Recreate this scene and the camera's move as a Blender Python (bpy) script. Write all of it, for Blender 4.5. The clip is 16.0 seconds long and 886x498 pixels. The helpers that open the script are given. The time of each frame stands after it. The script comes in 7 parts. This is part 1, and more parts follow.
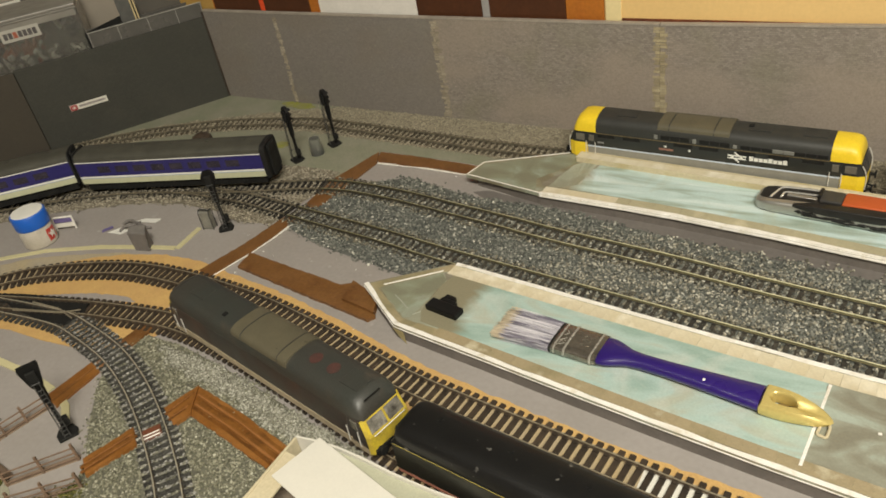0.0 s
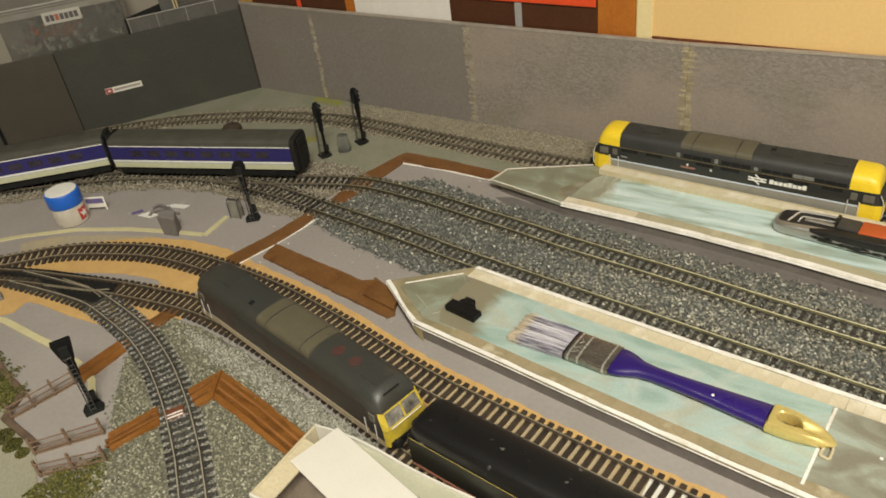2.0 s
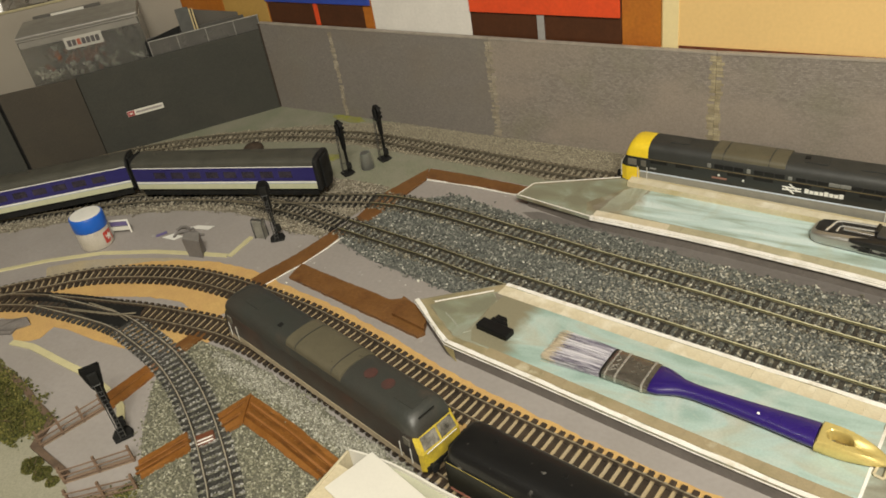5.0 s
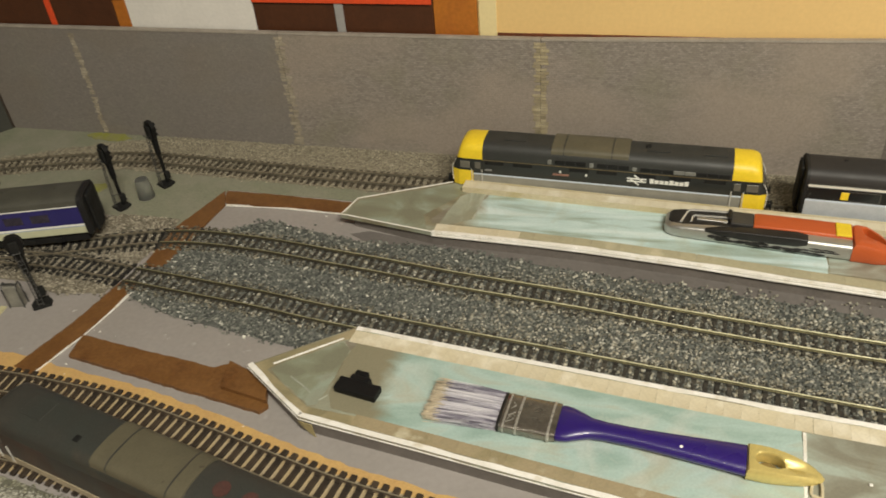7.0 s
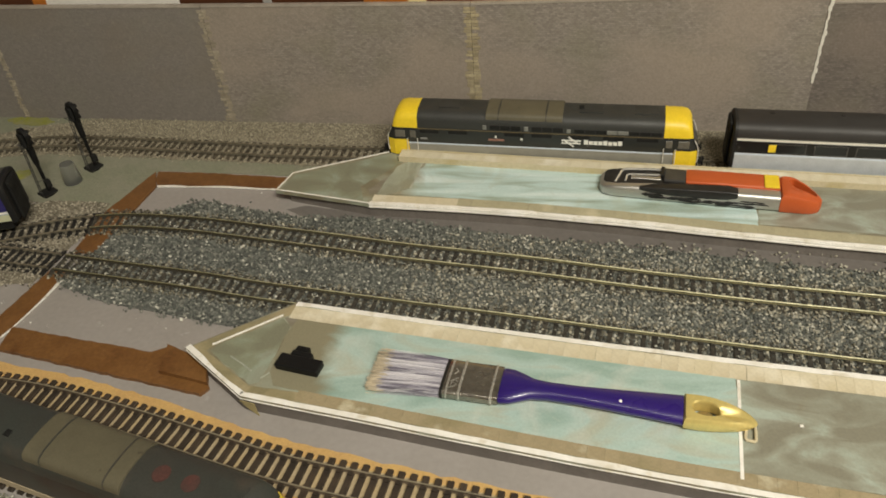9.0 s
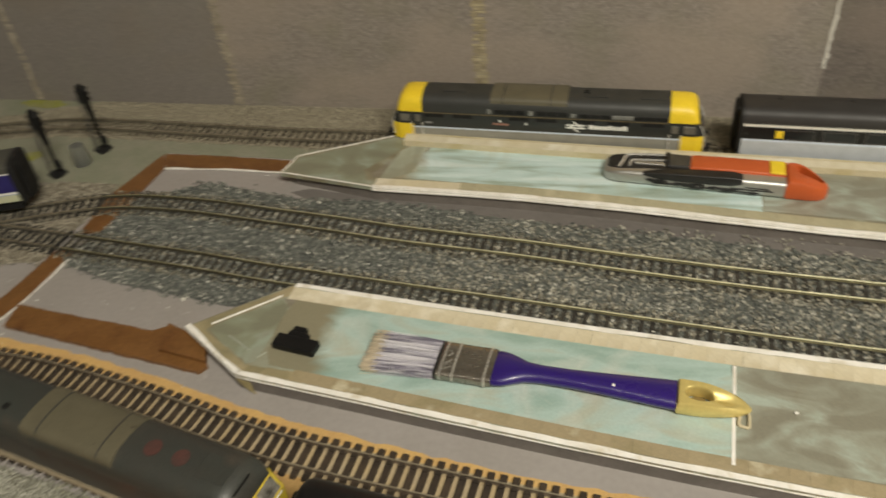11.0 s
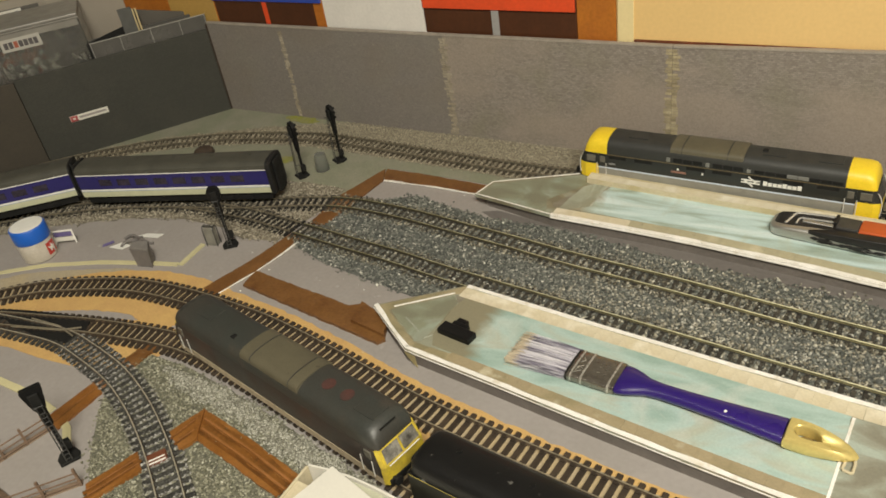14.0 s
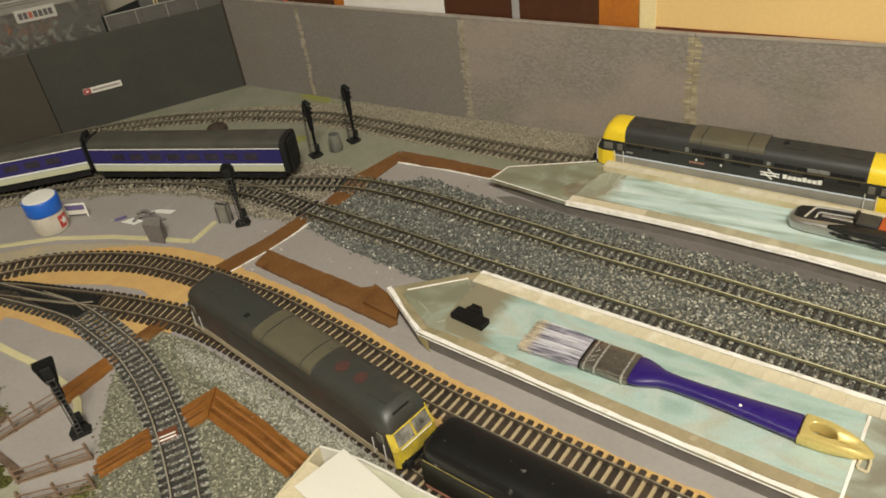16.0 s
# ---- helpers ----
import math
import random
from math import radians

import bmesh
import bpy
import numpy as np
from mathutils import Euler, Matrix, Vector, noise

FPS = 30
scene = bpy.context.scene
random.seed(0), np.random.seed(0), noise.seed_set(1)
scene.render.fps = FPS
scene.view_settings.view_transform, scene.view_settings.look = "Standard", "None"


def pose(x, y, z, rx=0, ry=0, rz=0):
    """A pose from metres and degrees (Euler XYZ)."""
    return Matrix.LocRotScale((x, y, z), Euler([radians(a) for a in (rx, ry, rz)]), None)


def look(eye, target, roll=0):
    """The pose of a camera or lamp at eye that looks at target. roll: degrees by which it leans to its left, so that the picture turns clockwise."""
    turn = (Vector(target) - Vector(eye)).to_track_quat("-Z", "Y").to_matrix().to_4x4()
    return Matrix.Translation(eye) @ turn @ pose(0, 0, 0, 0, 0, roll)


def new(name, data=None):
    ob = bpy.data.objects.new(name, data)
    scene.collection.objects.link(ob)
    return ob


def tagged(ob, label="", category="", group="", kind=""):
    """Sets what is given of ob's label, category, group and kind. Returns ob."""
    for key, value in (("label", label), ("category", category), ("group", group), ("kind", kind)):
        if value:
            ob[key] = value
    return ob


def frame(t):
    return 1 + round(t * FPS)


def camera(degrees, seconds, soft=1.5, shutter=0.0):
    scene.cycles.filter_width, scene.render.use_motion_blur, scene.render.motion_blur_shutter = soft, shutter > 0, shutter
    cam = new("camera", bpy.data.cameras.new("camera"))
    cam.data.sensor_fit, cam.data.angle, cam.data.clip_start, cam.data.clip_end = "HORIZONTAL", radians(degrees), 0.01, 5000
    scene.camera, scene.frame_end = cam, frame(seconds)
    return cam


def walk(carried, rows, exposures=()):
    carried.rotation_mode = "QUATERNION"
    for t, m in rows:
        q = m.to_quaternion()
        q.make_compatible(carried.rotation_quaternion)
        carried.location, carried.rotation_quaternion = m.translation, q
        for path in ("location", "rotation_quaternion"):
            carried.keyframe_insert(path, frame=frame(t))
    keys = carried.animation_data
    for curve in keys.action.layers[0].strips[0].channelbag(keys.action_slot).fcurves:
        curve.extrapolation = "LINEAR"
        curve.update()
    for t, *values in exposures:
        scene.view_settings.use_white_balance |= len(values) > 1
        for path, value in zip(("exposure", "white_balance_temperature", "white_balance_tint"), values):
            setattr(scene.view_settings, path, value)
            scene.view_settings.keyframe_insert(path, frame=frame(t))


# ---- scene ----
cam = camera(59.75, 16.0, soft=1.7, shutter=0.7)
PATH = [
    (0, (0.4890, -0.4496, 0.3776), (0.0057, 0.2206, -0.1857), -10.95),
    (0.5, (0.4914, -0.4545, 0.3791), (0.0001, 0.2121, -0.1813), -10.70),
    (1, (0.4906, -0.4534, 0.3738), (-0.0027, 0.2121, -0.1863), -10.26),
    (1.5, (0.4941, -0.4535, 0.3769), (-0.0038, 0.2062, -0.1861), -10.91),
    (2, (0.4889, -0.4636, 0.3907), (-0.0061, 0.1984, -0.1720), -8.03),
    (2.5, (0.4763, -0.4616, 0.3883), (-0.0210, 0.2035, -0.1688), -8.62),
    (3, (0.4725, -0.4638, 0.3860), (-0.0374, 0.1959, -0.1662), -8.98),
    (3.2, (0.475, -0.463, 0.387), (-0.0351, 0.1961, -0.1656), -9.2),
    (5.3, (0.474, -0.46, 0.39), (-0.0414, 0.2014, -0.1549), -9.9),
    (5.5, (0.4677, -0.4555, 0.3914), (-0.0409, 0.2094, -0.1555), -10.22),
    (6, (0.4383, -0.4281, 0.3818), (0.0465, 0.2950, -0.1872), -9.52),
    (6.5, (0.3918, -0.4017, 0.3680), (0.1075, 0.3555, -0.2201), -6.85),
    (7, (0.3784, -0.3914, 0.3679), (0.1364, 0.3756, -0.2264), -5.29),
    (7.5, (0.3748, -0.3840, 0.3674), (0.1587, 0.3832, -0.2365), -3.79),
    (8, (0.3772, -0.3869, 0.3682), (0.1696, 0.3799, -0.2392), -5.00),
    (8.5, (0.3822, -0.3891, 0.3640), (0.1900, 0.3787, -0.2471), -5.53),
    (8.7, (0.385, -0.389, 0.364), (0.2005, 0.3749, -0.2544), -5.7),
    (10.8, (0.392, -0.385, 0.358), (0.227, 0.3632, -0.2846), -5.2),
    (11, (0.4027, -0.3887, 0.3585), (0.1972, 0.3562, -0.2763), -6.33),
    (11.5, (0.4281, -0.4045, 0.3633), (0.0849, 0.3098, -0.2465), -6.85),
    (12, (0.4707, -0.4250, 0.3767), (0.0083, 0.2455, -0.2035), -9.37),
    (12.5, (0.4868, -0.4395, 0.3833), (-0.0106, 0.2227, -0.1771), -10.37),
    (13, (0.4779, -0.4439, 0.3830), (-0.0204, 0.2263, -0.1672), -10.26),
    (13.5, (0.4712, -0.4460, 0.3810), (-0.0132, 0.2323, -0.1715), -9.92),
    (14, (0.4677, -0.4469, 0.3824), (-0.0060, 0.2374, -0.1719), -9.58),
    (14.5, (0.4616, -0.4469, 0.3801), (-0.0044, 0.2410, -0.1763), -8.68),
    (15, (0.4567, -0.4410, 0.3781), (-0.0125, 0.2406, -0.1834), -8.59),
    (15.5, (0.4536, -0.4390, 0.3763), (-0.0168, 0.2348, -0.1934), -7.74),
    (16, (0.4589, -0.4474, 0.3824), (-0.0158, 0.2217, -0.1895), -8.33),
]
EXPOSURES = [(0.0, 0.0), (3.0, 0.04), (5.5, 0.03), (6.0, 0.0), (6.5, -0.07), (7.0, -0.12), (8.0, -0.16), (8.5, -0.18), (11.0, -0.3), (11.5, -0.26), (12.0, -0.1), (12.5, 0.0), (13.5, 0.02), (16.0, 0.02)]
walk(cam, [(t, look(eye, target, roll)) for t, eye, target, roll in PATH], exposures=EXPOSURES)

# ---- light: one ceiling lamp in a closed room, warm, plus an added streak lamp ----
world = bpy.data.worlds.new("world")
scene.world = world
world.use_nodes = True
world.node_tree.nodes["Background"].inputs[0].default_value = (1.0, 0.9, 0.78, 1)
world.node_tree.nodes["Background"].inputs[1].default_value = 0.05
MM = 0.001


def lamp(name, x, y, z, sx, sy, watts, colour, target):
    data = bpy.data.lights.new(name, "AREA")
    data.shape, data.size, data.size_y = "RECTANGLE", sx * MM, sy * MM
    data.energy, data.color = watts, colour
    ob = new(name, data)
    ob.matrix_world = look((x * MM, y * MM, z * MM), tuple(v * MM for v in target))
    return ob


lamp("room_lamp", 1080, -1000, 1440, 900, 420, 57.0, (1.0, 0.94, 0.80), (1080, -999, 0))
# unseen narrow lamp, added to draw a streak along the brush handle
lamp("streak_lamp", 180, -860, 1436, 760, 25, 2.0, (1.0, 0.95, 0.84), (180, -859, 0))



# ---- materials ----
def mat(name, colour, rough=0.6, metal=0.0, var=0.12, scale=120.0, grain=900.0, bump=0.15, tint=None, spec=0.5, island=0.0, coat=0.0, obj=0.0):
    """A painted or plain surface: colour with broad stains (scale, per metre) and fine grain, slight relief, uneven gloss."""
    m = bpy.data.materials.new(name)
    m.use_nodes = True
    n, l = m.node_tree.nodes, m.node_tree.links
    b = n["Principled BSDF"]
    tc = n.new("ShaderNodeTexCoord")
    a = n.new("ShaderNodeTexNoise")
    a.inputs["Scale"].default_value, a.inputs["Detail"].default_value = scale, 5
    g = n.new("ShaderNodeTexNoise")
    g.inputs["Scale"].default_value, g.inputs["Detail"].default_value = grain, 3
    l.new(tc.outputs["Object"], a.inputs["Vector"])
    l.new(tc.outputs["Object"], g.inputs["Vector"])
    ra = n.new("ShaderNodeMapRange")
    ra.inputs["From Min"].default_value, ra.inputs["From Max"].default_value = 0.3, 0.7
    l.new(a.outputs["Fac"], ra.inputs["Value"])
    mix = n.new("ShaderNodeMix")
    mix.data_type = "RGBA"
    tint = tint or tuple(c * (1 - 2.2 * var) for c in colour)
    mix.inputs["A"].default_value, mix.inputs["B"].default_value = (*colour, 1), (*tint, 1)
    l.new(ra.outputs["Result"], mix.inputs["Factor"])
    rg = n.new("ShaderNodeMapRange")
    rg.inputs["From Min"].default_value, rg.inputs["From Max"].default_value = 0.3, 0.7
    rg.inputs["To Min"].default_value, rg.inputs["To Max"].default_value = 1 - var, 1 + var
    l.new(g.outputs["Fac"], rg.inputs["Value"])
    val = rg.outputs["Result"]
    if island or obj:
        geo = n.new("ShaderNodeNewGeometry" if island else "ShaderNodeObjectInfo")
        ri = n.new("ShaderNodeMapRange")
        s = island or obj
        ri.inputs["To Min"].default_value, ri.inputs["To Max"].default_value = 1 - s, 1 + s
        l.new(geo.outputs["Random Per Island" if island else "Random"], ri.inputs["Value"])
        mu = n.new("ShaderNodeMath")
        mu.operation = "MULTIPLY"
        l.new(val, mu.inputs[0])
        l.new(ri.outputs["Result"], mu.inputs[1])
        val = mu.outputs[0]
    hv = n.new("ShaderNodeHueSaturation")
    l.new(mix.outputs["Result"], hv.inputs["Color"])
    l.new(val, hv.inputs["Value"])
    l.new(hv.outputs["Color"], b.inputs["Base Color"])
    rr = n.new("ShaderNodeMapRange")
    rr.inputs["To Min"].default_value, rr.inputs["To Max"].default_value = max(0.03, rough - 0.12), min(1, rough + 0.12)
    l.new(a.outputs["Fac"], rr.inputs["Value"])
    l.new(rr.outputs["Result"], b.inputs["Roughness"])
    b.inputs["Metallic"].default_value = metal
    b.inputs["Specular IOR Level"].default_value = spec
    b.inputs["Coat Weight"].default_value = coat
    if bump:
        bp = n.new("ShaderNodeBump")
        bp.inputs["Strength"].default_value, bp.inputs["Distance"].default_value = bump, 0.0006
        l.new(g.outputs["Fac"], bp.inputs["Height"])
        l.new(bp.outputs["Normal"], b.inputs["Normal"])
    return m


def ramp_stones(name, stops, rough=0.85):
    """Loose stones, each of a shade of its own."""
    m = mat(name, (0.3, 0.3, 0.3), rough, bump=0.3)
    n, l = m.node_tree.nodes, m.node_tree.links
    geo = n.new("ShaderNodeNewGeometry")
    r = n.new("ShaderNodeValToRGB")
    r.color_ramp.interpolation = "LINEAR"
    while len(r.color_ramp.elements) < len(stops):
        r.color_ramp.elements.new(0.5)
    for e, (p, c) in zip(r.color_ramp.elements, stops):
        e.position, e.color = p, (*c, 1)
    l.new(geo.outputs["Random Per Island"], r.inputs["Fac"])
    hv = next(x for x in n if x.bl_idname == "ShaderNodeHueSaturation")
    l.new(r.outputs["Color"], hv.inputs["Color"])
    return m


def wash(name, base, second, third, scale=(9, 30, 9), rough=0.45, amount=(0.42, 0.62), coat=0.2, stain=(0.30, 0.26, 0.17), stains=0.55, fade=None):
    """Thin streaky water-colour paint over card."""
    m = mat(name, base, rough, var=0.06, scale=60, grain=700, bump=0.08, coat=coat)
    n, l = m.node_tree.nodes, m.node_tree.links
    tc = n.new("ShaderNodeTexCoord")
    mp = n.new("ShaderNodeMapping")
    mp.inputs["Scale"].default_value = scale
    l.new(tc.outputs["Object"], mp.inputs["Vector"])
    a = n.new("ShaderNodeTexNoise")
    a.inputs["Scale"].default_value, a.inputs["Detail"].default_value, a.inputs["Distortion"].default_value = 1.0, 6, 0.8
    l.new(mp.outputs["Vector"], a.inputs["Vector"])
    r = n.new("ShaderNodeValToRGB")
    r.color_ramp.elements.new(0.5)
    lo, hi = amount
    for e, (p, c) in zip(r.color_ramp.elements, ((lo, second), ((lo + hi) / 2, base), (hi, third))):
        e.position, e.color = p, (*c, 1)
    l.new(a.outputs["Fac"], r.inputs["Fac"])
    blot = n.new("ShaderNodeTexNoise")
    blot.inputs["Scale"].default_value, blot.inputs["Detail"].default_value, blot.inputs["Distortion"].default_value = 26, 7, 1.2
    l.new(tc.outputs["Object"], blot.inputs["Vector"])
    edge = n.new("ShaderNodeMapRange")
    edge.inputs["From Min"].default_value, edge.inputs["From Max"].default_value, edge.inputs["To Max"].default_value = 0.54, 0.72, stains
    l.new(blot.outputs["Fac"], edge.inputs["Value"])
    mx = n.new("ShaderNodeMix")
    mx.data_type = "RGBA"
    mx.inputs["B"].default_value = (*stain, 1)
    l.new(edge.outputs["Result"], mx.inputs["Factor"])
    l.new(r.outputs["Color"], mx.inputs["A"])
    hv = next(x for x in n if x.bl_idname == "ShaderNodeHueSaturation")
    out = mx.outputs["Result"]
    if fade:
        sep = n.new("ShaderNodeSeparateXYZ")
        l.new(tc.outputs["Object"], sep.inputs["Vector"])
        push = n.new("ShaderNodeMath")
        push.operation, push.inputs[1].default_value = "MULTIPLY_ADD", 0.05
        l.new(blot.outputs["Fac"], push.inputs[0])
        l.new(sep.outputs["X"], push.inputs[2])
        end = n.new("ShaderNodeMapRange")
        end.inputs["From Min"].default_value, end.inputs["From Max"].default_value = fade[0] + 0.019, fade[0] + 0.033
        l.new(push.outputs[0], end.inputs["Value"])
        last = n.new("ShaderNodeMix")
        last.data_type = "RGBA"
        last.inputs["A"].default_value = (*fade[1], 1)
        l.new(end.outputs["Result"], last.inputs["Factor"])
        l.new(out, last.inputs["B"])
        out = last.outputs["Result"]
    l.new(out, hv.inputs["Color"])
    return m


def brick_paper(name, a, b, mortar, size=3.4, relief=0.5, stain=(0.24, 0.21, 0.12), stained=0.45, odd=None, broad=None):
    """Embossed brick card at model scale, weathered; odd: the shade of stray pale bricks, broad: of wide faded areas."""
    m = mat(name, a, 0.85, var=0.10, scale=14, grain=600, bump=0)
    n, l = m.node_tree.nodes, m.node_tree.links
    tc = n.new("ShaderNodeTexCoord")
    mp = n.new("ShaderNodeMapping")
    mp.inputs["Rotation"].default_value = (radians(90), 0, 0)
    l.new(tc.outputs["Object"], mp.inputs["Vector"])
    br = n.new("ShaderNodeTexBrick")
    br.inputs["Scale"].default_value = 1000 / size / 2
    br.inputs["Color1"].default_value, br.inputs["Color2"].default_value = (*a, 1), (*b, 1)
    br.inputs["Mortar"].default_value = (*mortar, 1)
    br.inputs["Mortar Size"].default_value = 0.025
    l.new(mp.outputs["Vector"], br.inputs["Vector"])
    big = n.new("ShaderNodeTexNoise")
    big.inputs["Scale"].default_value, big.inputs["Detail"].default_value = 22, 6
    l.new(tc.outputs["Object"], big.inputs["Vector"])
    rr = n.new("ShaderNodeMapRange")
    rr.inputs["From Min"].default_value, rr.inputs["From Max"].default_value, rr.inputs["To Max"].default_value = 0.48, 0.72, stained
    l.new(big.outputs["Fac"], rr.inputs["Value"])
    mx = n.new("ShaderNodeMix")
    mx.data_type = "RGBA"
    l.new(rr.outputs["Result"], mx.inputs["Factor"])
    l.new(br.outputs["Color"], mx.inputs["A"])
    mx.inputs["B"].default_value = (*stain, 1)
    hv = next(x for x in n if x.bl_idname == "ShaderNodeHueSaturation")
    out = mx.outputs["Result"]
    for shade, stretch, lo, hi, most in ((broad, (7, 7, 11), 0.47, 0.58, 0.85), (odd, (150, 150, 260), 0.635, 0.70, 0.28)):
        if shade:
            sc = n.new("ShaderNodeMapping")
            sc.inputs["Scale"].default_value = stretch
            l.new(tc.outputs["Object"], sc.inputs["Vector"])
            no = n.new("ShaderNodeTexNoise")
            no.inputs["Scale"].default_value, no.inputs["Detail"].default_value = 1.0, 3
            l.new(sc.outputs["Vector"], no.inputs["Vector"])
            cut = n.new("ShaderNodeMapRange")
            cut.inputs["From Min"].default_value, cut.inputs["From Max"].default_value, cut.inputs["To Max"].default_value = lo, hi, most
            l.new(no.outputs["Fac"], cut.inputs["Value"])
            over = n.new("ShaderNodeMix")
            over.data_type = "RGBA"
            over.inputs["B"].default_value = (*shade, 1)
            l.new(cut.outputs["Result"], over.inputs["Factor"])
            l.new(out, over.inputs["A"])
            out = over.outputs["Result"]
    l.new(out, hv.inputs["Color"])
    bp = n.new("ShaderNodeBump")
    bp.inputs["Strength"].default_value, bp.inputs["Distance"].default_value = relief, 0.0004
    bp.invert = True
    l.new(br.outputs["Fac"], bp.inputs["Height"])
    l.new(bp.outputs["Normal"], n["Principled BSDF"].inputs["Normal"])
    return m


def clear(name, colour=(0.9, 0.9, 0.88), rough=0.12):
    m = bpy.data.materials.new(name)
    m.use_nodes = True
    b = m.node_tree.nodes["Principled BSDF"]
    b.inputs["Base Color"].default_value = (*colour, 1)
    b.inputs["Transmission Weight"].default_value = 0.9
    b.inputs["Roughness"].default_value, b.inputs["IOR"].default_value = rough, 1.3
    return m


BOARD = mat("grey_board_paint", (0.335, 0.308, 0.29), 0.55, var=0.05, scale=16, grain=260, bump=0.12, tint=(0.30, 0.275, 0.255))
SCENIC = mat("green_grey_scenic", (0.255, 0.245, 0.185), 0.9, var=0.14, scale=28, grain=700, bump=0.5, tint=(0.205, 0.215, 0.145))
SCENIC_PALE = mat("pale_grey_scenic", (0.30, 0.285, 0.215), 0.9, var=0.12, scale=22, grain=700, bump=0.4, tint=(0.25, 0.245, 0.17))
CORK = mat("tan_cork", (0.56, 0.36, 0.13), 0.9, var=0.10, scale=60, grain=900, bump=0.4, tint=(0.50, 0.31, 0.12))
BROWN = mat("brown_paint", (0.145, 0.064, 0.018), 0.5, var=0.14, scale=50, grain=400, bump=0.25, tint=(0.185, 0.086, 0.026))
BROWN_BARE = mat("red_brown_wood_stain", (0.20, 0.078, 0.016), 0.38, var=0.14, scale=40, grain=500, bump=0.3, tint=(0.28, 0.12, 0.030))
WHITE_EDGE = mat("white_paint", (0.90, 0.88, 0.84), 0.5, var=0.05, scale=90, grain=500, bump=0.2, tint=(0.74, 0.71, 0.64))
CREAM = mat("cream_card", (0.58, 0.51, 0.345), 0.7, var=0.08, scale=40, grain=500, bump=0.15, tint=(0.52, 0.45, 0.30))
CARD_WHITE = mat("white_card", (0.70, 0.675, 0.60), 0.6, var=0.02, scale=30, grain=600, bump=0.05)
SLAB = mat("buff_slab", (0.375, 0.305, 0.185), 0.75, var=0.08, scale=34, grain=700, bump=0.3, tint=(0.28, 0.23, 0.135), obj=0.04)
SLAB_LIGHT = mat("pale_buff_slab", (0.68, 0.625, 0.475), 0.75, var=0.06, scale=34, grain=700, bump=0.3, tint=(0.50, 0.42, 0.27), obj=0.03)
SLAB_OLIVE = mat("olive_buff_slab", (0.43, 0.385, 0.255), 0.75, var=0.08, scale=26, grain=700, bump=0.3, tint=(0.33, 0.31, 0.20), obj=0.04)
PLAT_SIDE = mat("dark_grey_platform_face", (0.17, 0.15, 0.135), 0.7, var=0.1, scale=60, grain=500, bump=0.2)
TEAL = wash("teal_wash", (0.40, 0.52, 0.478), (0.27, 0.38, 0.33), (0.42, 0.40, 0.30), scale=(16, 42, 16), amount=(0.36, 0.72), stain=(0.52, 0.56, 0.50), stains=0.7, fade=(-0.064, (0.245, 0.225, 0.15)))
TEAL_B = wash("pale_teal_wash", (0.485, 0.62, 0.60), (0.30, 0.365, 0.295), (0.63, 0.735, 0.72), scale=(9, 75, 9), amount=(0.36, 0.62), stain=(0.40, 0.42, 0.31), stains=0.5, fade=(-0.098, (0.31, 0.29, 0.205)))
BAND = wash("olive_buff_wash", (0.30, 0.255, 0.145), (0.24, 0.21, 0.12), (0.37, 0.31, 0.19), scale=(40, 40, 40), stain=(0.20, 0.18, 0.10), stains=0.5)
NOSE_GREEN = wash("thin_green_wash", (0.235, 0.25, 0.175), (0.20, 0.20, 0.14), (0.30, 0.34, 0.27), scale=(26, 26, 26), stain=(0.23, 0.20, 0.14), stains=0.6)
TAUPE = wash("taupe_bare_card", (0.26, 0.235, 0.19), (0.21, 0.19, 0.14), (0.27, 0.25, 0.19), scale=(14, 40, 14), stain=(0.28, 0.29, 0.22), stains=0.4)
OLIVE = wash("olive_brown_wash", (0.25, 0.228, 0.15), (0.19, 0.17, 0.11), (0.31, 0.325, 0.25), scale=(30, 30, 30), stain=(0.22, 0.185, 0.12), stains=0.6)
DULL = wash("dull_green_grey_wash", (0.29, 0.295, 0.235), (0.22, 0.21, 0.16), (0.37, 0.42, 0.36), scale=(20, 40, 20), stain=(0.22, 0.19, 0.12), stains=0.5)
RAIL_SIDE = mat("rusty_brown_rail_side", (0.13, 0.095, 0.06), 0.6, metal=0.2, var=0.2, scale=150, grain=900, bump=0.1)
RAIL_DULL = mat("dull_tan_rail", (0.50, 0.44, 0.32), 0.38, metal=0.6, var=0.15, scale=150, grain=900, bump=0.1)
SLEEPER_DUSTY = mat("dusty_grey_sleeper", (0.022, 0.021, 0.019), 0.85, var=0.35, scale=620, grain=1500, bump=0.4, tint=(0.085, 0.082, 0.072), obj=0.25, spec=0.2)
DUSTY_CORK = mat("dusty_beige_cork", (0.37, 0.30, 0.195), 0.9, var=0.12, scale=70, grain=900, bump=0.3, tint=(0.41, 0.31, 0.165))
RAIL_BACK = mat("weathered_olive_rail", (0.27, 0.225, 0.155), 0.55, metal=0.3, var=0.2, scale=150, grain=900, bump=0.1)
RAIL_BUFF = mat("dusty_buff_rail_side", (0.17, 0.15, 0.105), 0.7, metal=0.1, var=0.25, scale=150, grain=900, bump=0.1)
RAIL_OLIVE = mat("olive_buff_rail_side", (0.20, 0.18, 0.095), 0.55, metal=0.2, var=0.2, scale=150, grain=900, bump=0.1)
RAIL = mat("pale_nickel_rail", (0.83, 0.80, 0.53), 0.42, metal=0.35, var=0.1, scale=150, grain=900, bump=0.1)
RAIL_PALE = mat("pale_silver_rail", (0.66, 0.61, 0.48), 0.4, metal=0.5, var=0.12, scale=150, grain=900, bump=0.1)


